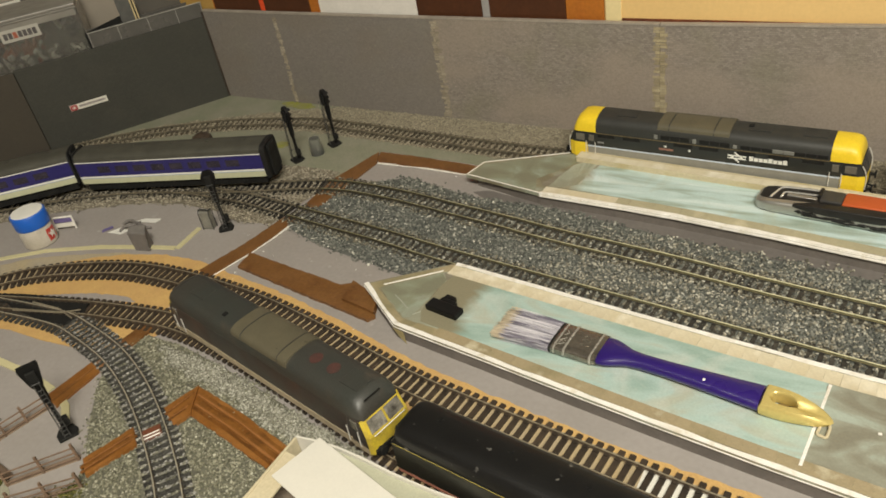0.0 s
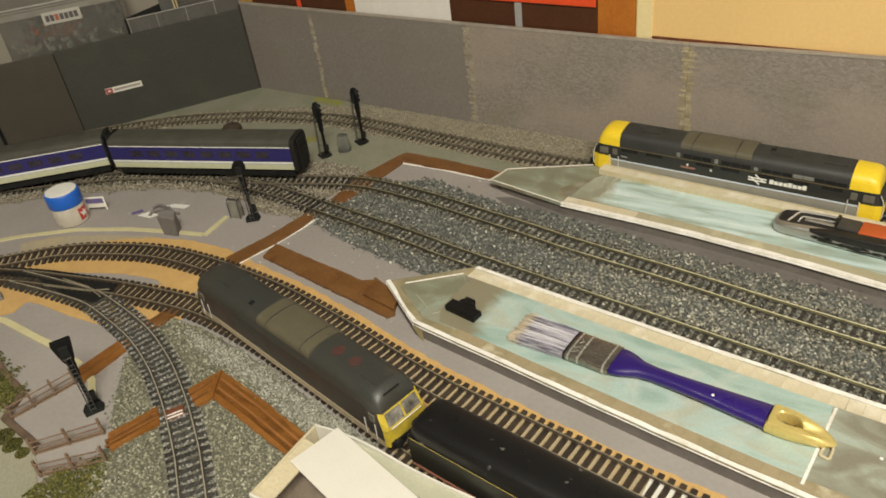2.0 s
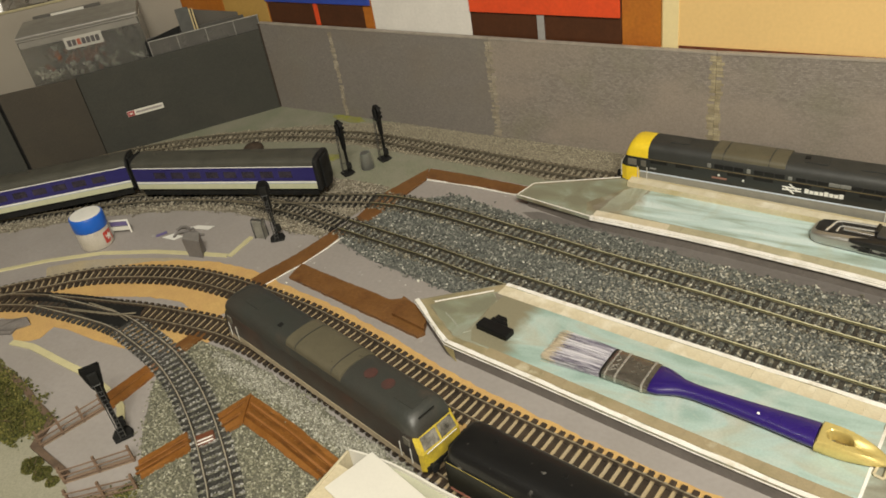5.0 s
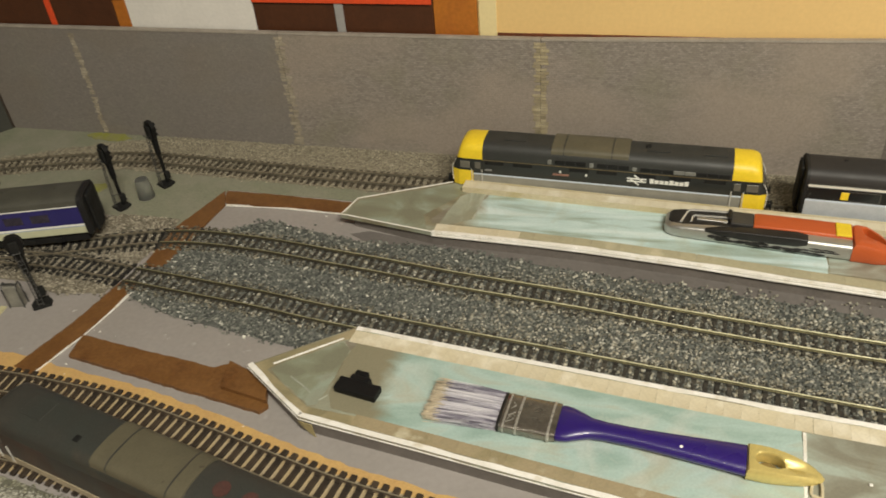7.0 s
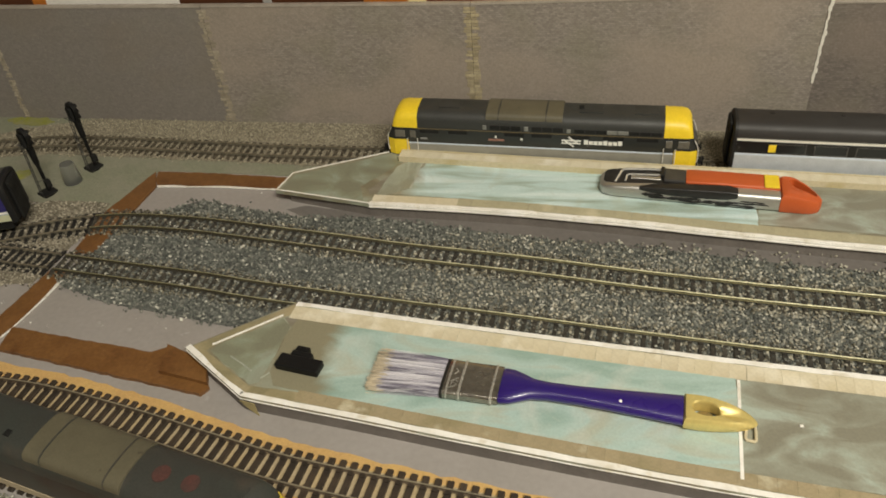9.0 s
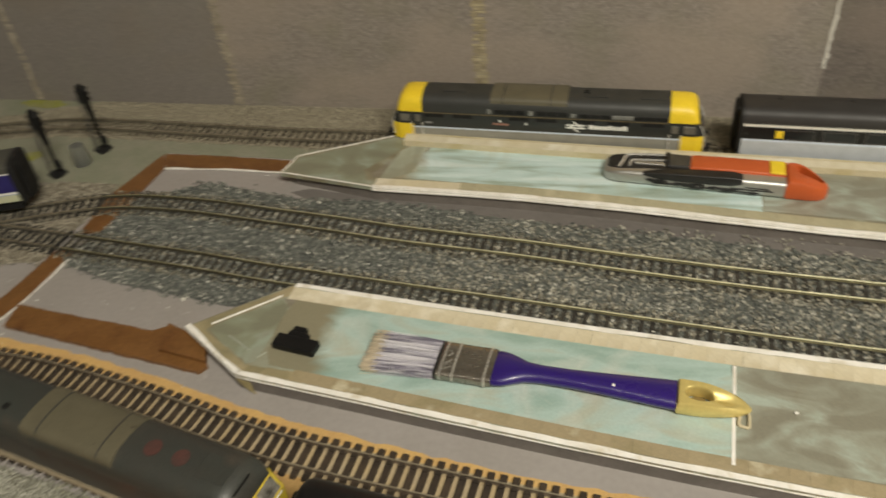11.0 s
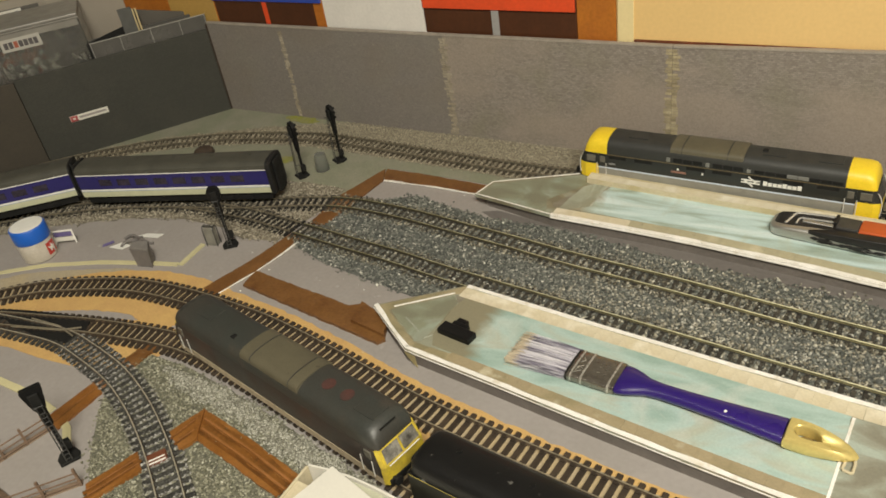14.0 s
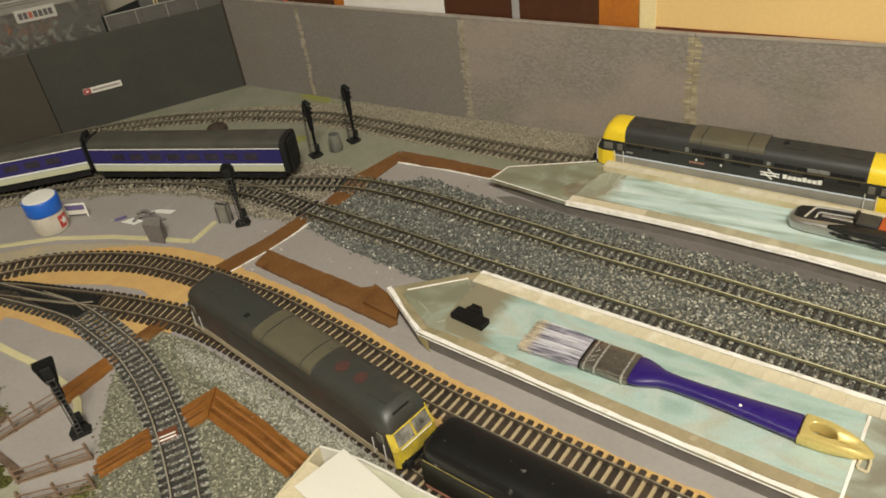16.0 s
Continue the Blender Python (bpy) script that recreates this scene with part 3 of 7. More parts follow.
def sleeper_mesh(material, length=30.0, width=3.3, height=2.2):
    bm = bmesh.new()
    box(bm, -width / 2, width / 2, -length / 2, length / 2, 0, height, bevel=0.35, seg=1)
    for s in (-1, 1):
        box(bm, -width / 2 + 0.3, width / 2 - 0.3, s * 8.25 - 2.4, s * 8.25 + 2.4, height - 0.1, height + 0.8)
    bm.transform(Matrix.Scale(MM, 4))
    bmesh.ops.recalc_face_normals(bm, faces=bm.faces[:])
    me = bpy.data.meshes.new("sleeper")
    bm.to_mesh(me)
    bm.free()
    me.materials.append(material)
    return me


def rail_bm(line, side, head=False):
    bm = bmesh.new()
    prof = [(-0.40, 1.62), (0.40, 1.62), (0.40, 1.95), (0.30, 2.05), (-0.30, 2.05), (-0.40, 1.95)] if head else [(-0.85, 0), (0.85, 0), (0.85, 0.3), (0.24, 0.5), (0.24, 1.35), (0.4, 1.5), (0.4, 1.6), (-0.4, 1.6), (-0.4, 1.5), (-0.24, 1.35), (-0.24, 0.5), (-0.85, 0.3)]
    secs = []
    for x, y, h in line[::3]:
        secs.append([(x - (side + o) * math.sin(h), y + (side + o) * math.cos(h), 2.5 + z) for o, z in prof])
    return loft(bm, secs)


track_sleepers = []


def track(line, pitch, mesh, label, z=0.0, rail=None):
    t = thing("railway_track", 0, 0, z, label=label, category="track", group="railway tracks")
    for s in (-8.25, 8.25):
        r = part("rail", rail_bm(line, s), RAIL_BUFF if rail == RAIL_BACK else RAIL_OLIVE if rail == RAIL else RAIL_SIDE, t, "olive-buff rail" if rail == RAIL else "rusty brown rail")
        part("rail_head", rail_bm(line, s, True), rail or RAIL_DULL, r, "pale nickel running surface" if rail in (RAIL, RAIL_PALE) else "dull tan running surface")
    at = np.arange(0, len(line) - 1, pitch / 2)
    pts = list(zip(*(np.interp(at, range(len(line)), [p[k] for p in line]) for k in range(3))))
    track_sleepers.append((t, pts, mesh, z))
    return t


SL = sleeper_mesh(SLEEPER, width=3.7)
SL_DUSTY = sleeper_mesh(SLEEPER_DUSTY)
SL_OLD = sleeper_mesh(SLEEPER_OLD, width=3.3, height=1.9)
SL_BACK = sleeper_mesh(SLEEPER_DUST_BROWN, width=3.3, height=1.9)
SL_BLACK = sleeper_mesh(SLEEPER_BLACK, width=3.4)
track(F1, 7.0, SL, "front curved track on bare tan cork with dark brown sleepers", 0.6)
track(F2, 7.0, SL, "front track under the grey locomotive with dark sleepers", 0.6)
track(F3, 7.0, SL_DUSTY, "curved branch track laid in pale gravel", 0.6, RAIL_PALE)
track([p for p in M1 if p[0] > -12], 7.0, SL_OLD, "ballasted platform track with pale rails", 0.2, RAIL)
track([p for p in M2 if p[0] > -12], 7.0, SL_OLD, "ballasted through track beside the near platform", 0.2, RAIL)
track([p for p in M1 if p[0] < -12], 7.0, SL_BLACK, "dull grey connecting track merging beside the coaches", 0.2, RAIL_BACK)
track([p for p in M2 if p[0] < -12], 7.0, SL_BLACK, "dull grey curved track under the coaches", 0.2, RAIL_BACK)
for line, name in ((F1, "outer"), (F2, "inner")):
    strip_pts = [p for p in line[::5]]
    ob = part("cork_strip", slab([(x, y) for x, y, _ in offset(strip_pts, 12.5, 0)] + [(x, y) for x, y, _ in offset(strip_pts, -12.5, 0)][::-1], 0.55, 0.82), DUSTY_CORK)
    tagged(ob, "dusty beige cork between the rails of the %s front track" % name, "cork strip", kind="structure")
turnout = thing("track_turnout", -160, -200, 0.72, label="black plastic turnout base between the front tracks", category="turnout")
part("base", slab([(-72, 0), (-44, 9), (-22, 16), (20, 25), (55, 31), (64, 19), (62, 0), (24, -4), (-10, -3), (-26, 1), (-72, -12)], 0, 2.5, bevel=0.3), BLACK_MATT, turnout)
for pts in ([(2, 10), (38, 12), (62, 7)], [(-7, -5), (43, 8), (60, 18)]):
    part("guard_rail", tube(bmesh.new(), [(x, y, 3.9) for x, y in pts], 0.7, 6), RAIL_DULL, turnout, "dull check rail")
track(B1, 7.0, SL_BACK, "weathered back track along the retaining wall", 0.3, RAIL_BACK)

# ---- ballast ----
MID = [(-3, -12), (47, -29), (149, -44), (190, -34), (330, -46), (480, -60), (800, -85), (800, 32), (560, 48), (473, 58), (370, 66), (220, 84), (166, 80), (68, 99), (14, 66), (6, 22)]
part("ballast_bed", slab(MID, 0, 0.9), BED_MID)
tagged(bpy.data.objects["ballast_bed"], "dark grey ballast bed between the platforms", "ballast", kind="structure")
EAST = [[p for p in line if p[0] > -12] for line in (M1, M2)]
WEST = [[p for p in line if p[0] < -12] for line in (M1, M2)]
CROSSING = [(-11, 80), (14, 82), (12, 52), (8, 22), (-9, 20)]
stones("ballast", MID, 44000, 1.2, STONE_MID, z=0.8, seed=3, lines=EAST, pile=1.3, sink=0.1, bare=0.7, clear_of=(CROSSING,), label="loose dark grey and white ballast stones round the platform tracks")
STONE_TRACK = ramp_stones("brown_dusted_ballast", [(0.0, (0.03, 0.028, 0.021)), (0.5, (0.13, 0.118, 0.085)), (0.85, (0.27, 0.245, 0.18)), (1.0, (0.55, 0.51, 0.40))])


def packed(line, per_gap, reach, spread, seed, start=-1e9):
    """Places of stones in the gaps between sleepers; reach: how far out from the middle of the track."""
    g = np.random.default_rng(seed)
    at = np.arange(1.75, len(line) - 2, 3.5)
    at = at[np.interp(at, range(len(line)), [p[0] for p in line]) > start].repeat(per_gap)
    bx, by, bh = (np.interp(at + g.normal(0, spread, len(at)), range(len(line)), [p[k] for p in line]) for k in range(3))
    off = g.uniform(*reach, len(at)) * g.choice((-1, 1), len(at))
    return bx - off * np.sin(bh), by + off * np.cos(bh)


for k, line in enumerate(EAST):
    stones("ballast", MID, 10, 1.1, STONE_TRACK, z=1.5, seed=61 + k, lines=(line,), pile=0.9, at=packed(line, 12, (0, 7.2), 0.6, 81 + k), label="brown-dusted stones packed between the sleepers")
    stones("ballast", MID, 10, 1.1, STONE_TRACK, z=1.7, seed=71 + k, lines=(line,), pile=1.1, at=packed(line, 22, (9.8, 17.5), 1.0, 91 + k), label="brown-dusted stones heaped over the sleeper ends")
DUSTY = [(250, -36), (330, -44), (480, -58), (800, -83), (800, 30), (560, 46), (473, 56), (370, 64), (300, 70)]
stones("ballast", DUSTY, 7000, 1.15, STONE_DUSTY, z=1.5, seed=41, lines=EAST, pile=1.0, sink=0.8, bare=0.9, edge=14.0, label="dusty buff stones strewn over the dark ballast")
PALE = [(-30, -205), (-12, -182), (30, -182), (105, -193), (187, -210), (232, -222), (330, -240), (330, -420), (120, -420), (70, -330), (48, -296), (25, -276), (-8, -240)]
tagged(part("ballast_bed", slab(PALE, 0, 0.8), BED_PALE), "pale grey gravel bed in front of the locomotive", "ballast", kind="structure")
stones("ballast", PALE, 36000, 0.95, STONE_PALE, z=0.8, seed=5, lines=(F3,), pile=1.0, sink=0.4, label="loose pale grey gravel round the branch track")
PALER = ramp_stones("light_grey_gravel", [(0.0, (0.12, 0.115, 0.088)), (0.5, (0.25, 0.245, 0.195)), (1.0, (0.50, 0.49, 0.42))])
stones("ballast", [(6, -188), (60, -189), (130, -201), (232, -222), (232, -236), (176, -226), (120, -214), (70, -206), (30, -200)], 5200, 0.9, PALER, z=1.7, seed=17, pile=0.7, edge=4.0, label="light grey gravel along the front track edge")
WHITISH = ramp_stones("whitish_grey_gravel", [(0.0, (0.13, 0.125, 0.11)), (0.5, (0.27, 0.262, 0.24)), (1.0, (0.49, 0.478, 0.44))])
stones("ballast", PALE, 10, 0.85, WHITISH, z=2.0, seed=15, lines=(F3,), pile=1.1, at=packed(F3, 40, (0, 15.5), 0.45, 23, -96), label="pale stones packed between the branch track sleepers")
BACK = [(-400, 40), (-345, 84), (-280, 122), (-200, 150), (-120, 164), (0, 162), (130, 158), (236, 150), (600, 140), (600, 230), (230, 230), (60, 230), (-100, 230), (-150, 216), (-230, 183), (-320, 140), (-390, 90)]
tagged(part("ballast_bed", slab(BACK, 0.3, 1.0), BED_BUFF), "buff ballast bed under the back track", "ballast", kind="structure")
stones("ballast", BACK, 52000, 0.66, STONE_BUFF, z=0.9, seed=7, lines=(B1,), pile=0.8, sink=0.3, bare=0.8, label="fine buff ballast along the back track")
stones("ballast", BACK, 10, 0.75, STONE_BUFF, z=1.6, seed=65, lines=(B1,), pile=0.9, at=packed(B1, 16, (0, 7.2), 0.8, 85), label="fine buff stones packed between the back track sleepers")
stones("ballast", BACK, 10, 0.75, STONE_BUFF, z=1.6, seed=75, lines=(B1,), pile=1.2, at=packed([p for p in B1 if p[0] < -30], 36, (0, 17.0), 1.3, 95), label="fine buff stones half burying the back track curve")
LEFT = [(-460, -195), (-309, -77), (-230, -35), (-190, -20), (-150, -11), (-95, -11), (-66, -20), (-22, -14), (-12, 60), (-14, 90), (-66, 90), (-120, 70), (-180, 48), (-320, -8), (-460, -110)]
tagged(part("ballast_bed", slab(LEFT, 0.2, 0.9), BED_BUFF), "buff ballast bed round the coach tracks", "ballast", kind="structure")
for k, line in enumerate(WEST):
    stones("ballast", LEFT, 10, 1.0, STONE_LEFT, z=1.5, seed=63 + k, lines=(line,), pile=1.0, at=packed(line, 12, (0, 7.2), 0.8, 83 + k), label="buff stones packed between the coach track sleepers", clear_of=(CROSSING,))
    stones("ballast", LEFT, 10, 1.0, STONE_LEFT, z=1.5, seed=73 + k, lines=(line,), pile=1.2, at=packed(line, 20, (9.8, 18.0), 1.2, 93 + k), label="buff stones heaped over the coach track sleeper ends", clear_of=(CROSSING,))
stones("ballast", LEFT, 10, 0.95, STONE_LEFT, z=1.6, seed=66, lines=(WEST[1],), pile=1.2, at=packed([p for p in M2 if -330 < p[0] < -105], 42, (0, 17.0), 1.3, 96), label="buff stones burying the coach track curve")
stones("ballast", LEFT, 24000, 0.95, STONE_LEFT, z=0.8, seed=9, lines=WEST, pile=0.8, sink=0.3, bare=0.6, clear_of=(CROSSING,), label="buff ballast round the curved coach track")


def rel(pts, c):
    return [(x - c[0], y - c[1]) for x, y in pts]


def along(pts, pitch):
    """Places at even steps along a polyline: x, y, heading in degrees."""
    out, left = [], pitch / 2
    for (x0, y0), (x1, y1) in zip(pts, pts[1:]):
        d = math.hypot(x1 - x0, y1 - y0)
        while left <= d:
            out.append((x0 + (x1 - x0) * left / d, y0 + (y1 - y0) * left / d, math.degrees(math.atan2(y1 - y0, x1 - x0))))
            left += pitch
        left -= d
    return out


def strip(pts, w0, w1, z0, z1, wobble=0.0, seed=0):
    """A band along a polyline from w0 to w1 to its left."""
    rng = random.Random(seed)
    a, b = [], []
    dense = []
    for (x0, y0), (x1, y1) in zip(pts, pts[1:]):
        k = max(1, int(math.hypot(x1 - x0, y1 - y0) / 12)) if wobble else 1
        dense += [(x0 + (x1 - x0) * i / k, y0 + (y1 - y0) * i / k) for i in range(k)]
    dense.append(pts[-1])
    n = len(dense)
    for i, (x, y) in enumerate(dense):
        dx, dy = dense[min(i + 1, n - 1)][0] - dense[max(i - 1, 0)][0], dense[min(i + 1, n - 1)][1] - dense[max(i - 1, 0)][1]
        d = math.hypot(dx, dy) or 1
        nx, ny = -dy / d, dx / d
        e = rng.uniform(-wobble, wobble)
        a.append((x + nx * w0, y + ny * w0))
        b.append((x + nx * (w1 + e), y + ny * (w1 + e)))
    bm = bmesh.new()
    secs = [[(p[0], p[1], z0), (q[0], q[1], z0), (q[0], q[1], z1), (p[0], p[1], z1)] for p, q in zip(a, b)]
    return loft(bm, secs)


def flat(poly, z0, z1, rough_edge=0.0, seed=0, step=5.0):
    """A thin patch with a slightly uneven outline."""
    rng = random.Random(seed)
    out = []
    for (x0, y0), (x1, y1) in zip(poly, poly[1:] + poly[:1]):
        k = max(1, int(math.hypot(x1 - x0, y1 - y0) / step))
        for i in range(k):
            e = rough_edge if i else 0
            out.append((x0 + (x1 - x0) * i / k + rng.uniform(-e, e), y0 + (y1 - y0) * i / k + rng.uniform(-e, e)))
    return slab(out, z0, z1)


# ---- retaining wall of brick card ----
wall = thing("retaining_wall", 0, 232, 0, label="long grey embossed-brick card retaining wall behind the back track", category="wall")
for x0, x1, za, zb in ((-303, -184, 117, 116.5), (-183.4, 41.6, 116.5, 116), (42.2, 284.7, 116, 116), (285.3, 566.8, 116, 121.5)):
    part("panel", loft(bmesh.new(), [[(x, -1, 0), (x, 3, 0), (x, 3, z), (x, -1, z)] for x, z in ((x0, za), (x1, zb))]), BRICK_SMOOTH if x0 < 0 else BRICK, wall)
    part("coping", loft(bmesh.new(), [[(x, -1.6, z + 0.05), (x, 3.6, z + 0.05), (x, 3.4, z + 2), (x, -1.2, z + 2)] for x, z in ((x0, za), (x1, zb))]), COPING, wall, "pale worn card edge")
part("panel", cube(567, 820, 0.5, 4, 0, 114, bevel=0.3, seg=1), BRICK_END, wall)
part("coping", cube(567, 820, 0, 4.6, 114.05, 116, bevel=0.5), COPING, wall, "pale worn card edge")
rng = random.Random(4)
for x, ztop, w, m, gap in ((-184, 112, 5.6, QUOIN_GREY, 0.06), (42, 113, 8.0, QUOIN_GREY, 0.08), (285, 113, 10.0, QUOIN, 0.03)):
    z = 2.0
    while z < ztop:
        h = rng.uniform(2.2, 3.4)
        for s in (-1, 1):
            if rng.random() > gap:
                ww = w * rng.choice((0.45, 0.55, 0.68)) * rng.uniform(0.85, 1.15)
                part("quoin_stone", cube(x + (0.0 if s > 0 else -ww), x + (ww if s > 0 else -0.04), -1.45, -0.95, z, z + h - 0.4, bevel=0.2, seg=1), m, wall)
        z += h
z = 48.0
while z < 119:
    h = rng.uniform(2.5, 6)
    part("seam_tape", cube(565.3 + rng.uniform(-0.9, 0.5), 567.2 + rng.uniform(-0.5, 1.2), -1.8, -0.9, z, z + h), CARD_WHITE, wall, "torn white seam tape")
    z += h + 0.05


# ---- painted shop fronts behind the wall ----
P_BLUE = mat("blue_poster_paint", (0.035, 0.075, 0.42), 0.5, var=0.08, scale=30, grain=300, bump=0.15)
P_RED = mat("orange_red_poster_paint", (0.78, 0.085, 0.022), 0.5, var=0.06, scale=30, grain=300, bump=0.15)
P_WHITE = mat("white_poster_paint", (0.78, 0.75, 0.70), 0.55, var=0.04, scale=30, grain=300, bump=0.1)
P_DARK = mat("dark_brown_poster_paint", (0.085, 0.03, 0.012), 0.45, var=0.12, scale=40, grain=300, bump=0.2)
P_ORANGE = mat("orange_brown_wood_stain", (0.48, 0.17, 0.022), 0.45, var=0.12, scale=30, grain=300, bump=0.2, tint=(0.38, 0.12, 0.018))
P_TAN = mat("ochre_poster_paint", (0.50, 0.31, 0.085), 0.55, var=0.06, scale=20, grain=300, bump=0.12)
P_YELLOW = mat("pale_yellow_card", (0.80, 0.55, 0.23), 0.6, var=0.03, scale=10, grain=300, bump=0.06)
P_LEMON = mat("lemon_card_edge", (0.82, 0.68, 0.36), 0.6, var=0.03, scale=10, grain=300, bump=0.06)
P_GREY = mat("grey_poster_paint", (0.36, 0.35, 0.34), 0.55, var=0.06)


def shop(x0, x1, wallm, label, sign=None, panes=(), z1=196):
    t = thing("model_shop_front", (x0 + x1) / 2, 240, 0, label=label, category="model building", group="row of shop fronts")
    c = (x0 + x1) / 2
    part("wall", cube(x0 - c, x1 - c, 0, 14, 0, z1, bevel=0.4, seg=1), wallm, t)
    if sign:
        part("sign_board", cube(x0 - c + 0.8, x1 - c - 0.8, -2.4, -0.02, sign[1], z1, bevel=0.5), sign[0], t)
    for a, b, za, zb, m in panes:
        part("window_panel", cube(a - c, b - c, -1.2, -0.02, za, zb, bevel=0.2, seg=1), m, t)
    return t


shop(-520, -372, P_ORANGE, "brown-stained plain model shop wall")
shop(-371.5, -290, P_TAN, "ochre painted plain model shop wall")
shop(-289.5, -117, P_ORANGE, "model shop with a blue sign board over brown windows", (P_BLUE, 144.5), ((-286, -209, 90, 143.5, P_DARK), (-208.5, -202, 90, 144, P_RED), (-201, -130, 90, 143.5, P_DARK)))
shop(-116.5, 18, P_WHITE, "plain white painted model shop wall")
shop(18.5, 190, P_DARK, "model shop with an orange-red sign board over dark windows", (P_RED, 143), ((99, 107, 90, 142.5, P_GREY),))
shop(190.5, 229, P_ORANGE, "narrow orange-brown model shop end wall")
yb = shop(229.5, 560, P_YELLOW, "large pale yellow plain model building", None, ((231, 246, 90, 196, P_LEMON),))
part("base_line", strip([(-148, -1.3), (-60, -1.1), (60, -1.3), (164, -1.1)], 0, 1.0, 110, 119.2, 0.3, 9), mat("red_brown_base_line", (0.20, 0.06, 0.025), 0.6, var=0.2), yb, "ragged red-brown line along the base")
t = thing("white_box", 640, 262, 0, label="pale blue-white plastic box behind the wall", category="box")
part("body", cube(-66, 70, -18, 60, 0, 190, bevel=5), mat("pale_plastic", (0.66, 0.70, 0.72), 0.4, var=0.03), t)

# ---- dark shed walls in the corner ----
shed = thing("shed_wall", -303, 232, 0, label="dark grey-green card shed wall standing across the corner", category="model building", group="shed walls", rz=math.degrees(math.atan2(-191, -132)))
L = math.hypot(132, 191)
part("panel", cube(3, L + 4, -3, 0.5, 0, 110, bevel=0.4, seg=1), SHED, shed)
part("end_post", cube(-2, 2.8, -3.6, 0.3, 0, 116, bevel=0.4, seg=1), mat("dark_brown_edge", (0.045, 0.028, 0.018), 0.7, var=0.2), shed, "dark brown corner edge")
sign = part("sign", cube(149, 195, 0.55, 1.2, 43.5, 51, bevel=0.2, seg=1), CARD_WHITE, shed, "small white station sign with a red square")
part("emblem", cube(186, 194.6, 1.22, 1.5, 43.9, 50.6), mat("sign_red", (0.40, 0.07, 0.07), 0.5), sign, "red square emblem")
part("emblem_mark", cube(188.6, 192.0, 1.52, 1.7, 46.2, 48.2), CARD_WHITE, sign)
part("lettering_bar", cube(151, 184, 1.22, 1.45, 46.2, 48.8), mat("sign_grey", (0.36, 0.33, 0.31), 0.6), sign, "grey bar of small lettering")
shed2 = thing("shed_wall", -443, 32, 0, label="dark brown card shed wall", category="model building", group="shed walls", rz=math.degrees(math.atan2(-62, -54)))
part("panel", cube(-7, 86, -3, 0.2, 0, 108, bevel=0.4, seg=1), SHED_BROWN, shed2)
# black strips added behind the shed joints to keep the gaps dark
for x, y, rz in ((-437, 38, 228), (-501, -32, 232)):
    part("gap_shade_fill", cube(-12, 12, -7, -4, 0, 106), BLACK_MATT, thing("gap_shade_strip", x, y, 0, rz, "black strip added to darken the shed wall joint", "backing strip", "backing strips"))
shed3 = thing("shed_wall", -499, -36, 0, label="dark green-grey card shed wall at the end", category="model building", group="shed walls", rz=math.degrees(math.atan2(-80, -52)))
part("panel", cube(1.5, 150, -3, 0, 0, 108, bevel=0.4, seg=1), SHED, shed3)

# ---- clear plastic boxes behind the shed ----
CLEAR = clear("clear_plastic", (0.72, 0.71, 0.66), 0.2)
FROST = mat("frosted_plastic", (0.26, 0.245, 0.215), 0.4, var=0.1, scale=50)
TUB_GREY = mat("grey_lid_plastic", (0.25, 0.235, 0.205), 0.5, var=0.05)
JUNK = [mat("bits_" + k, c, 0.6, var=0.15) for k, c in (("grey", (0.13, 0.12, 0.108)), ("white", (0.55, 0.53, 0.47)), ("rust", (0.30, 0.12, 0.06)), ("buff", (0.26, 0.21, 0.15)), ("dark", (0.06, 0.055, 0.05)))]


def tub(x, y, z, rz, sx, sy, sz, label, dividers=0, items=0, seed=1):
    t = thing("plastic_box", x, y, z, rz=rz, label=label, category="storage box")
    w = 1.6
    part("bottom", cube(-sx / 2, sx / 2, -sy / 2, sy / 2, 0, w), TUB_GREY, t)
    for a in (-1, 1):
        part("side", cube(-sx / 2, sx / 2, a * (sy / 2) - w / 2, a * (sy / 2) + w / 2, w, sz), CLEAR, t, "clear scuffed plastic")
        part("side", cube(a * (sx / 2) - w / 2, a * (sx / 2) + w / 2, -sy / 2 + w, sy / 2 - w, w, sz), CLEAR, t, "clear scuffed plastic")
        part("rim", cube(-sx / 2 - 1.2, sx / 2 + 1.2, a * (sy / 2) - 1.2, a * (sy / 2) + 1.2, sz + 0.05, sz + 2, bevel=0.5), TUB_GREY, t)
        part("rim", cube(a * (sx / 2) - 1.2, a * (sx / 2) + 1.2, -sy / 2 + 1.3, sy / 2 - 1.3, sz + 0.05, sz + 2, bevel=0.5), TUB_GREY, t)
    for k in range(dividers):
        px = -sx / 2 + sx * (k + 1) / (dividers + 1)
        part("divider", cube(px - 0.7, px + 0.7, -sy / 2 + 2, sy / 2 - 2, w + 0.1, sz - 1), mat("milky_divider", (0.6, 0.58, 0.52), 0.4), t)
    r = random.Random(seed)
    for k in range(items):
        m = Matrix.Translation((r.uniform(-sx / 2 + 12, sx / 2 - 12), r.uniform(-sy / 2 + 10, sy / 2 - 10), r.uniform(6, sz - 12))) @ Euler((r.uniform(0, 3), r.uniform(0, 3), r.uniform(0, 3))).to_matrix().to_4x4()
        a, b, c = (r.uniform(2, 9) for _ in range(3))
        part("bit", cube(-a, a, -b / 2, b / 2, -c / 2, c / 2, bevel=0.8, m=m), r.choice(JUNK), t)
    return t


hd = math.degrees(math.atan2(191, 132))
SM = mat("smoky_tray_plastic", (0.115, 0.11, 0.10), 0.3, var=0.12, scale=40)


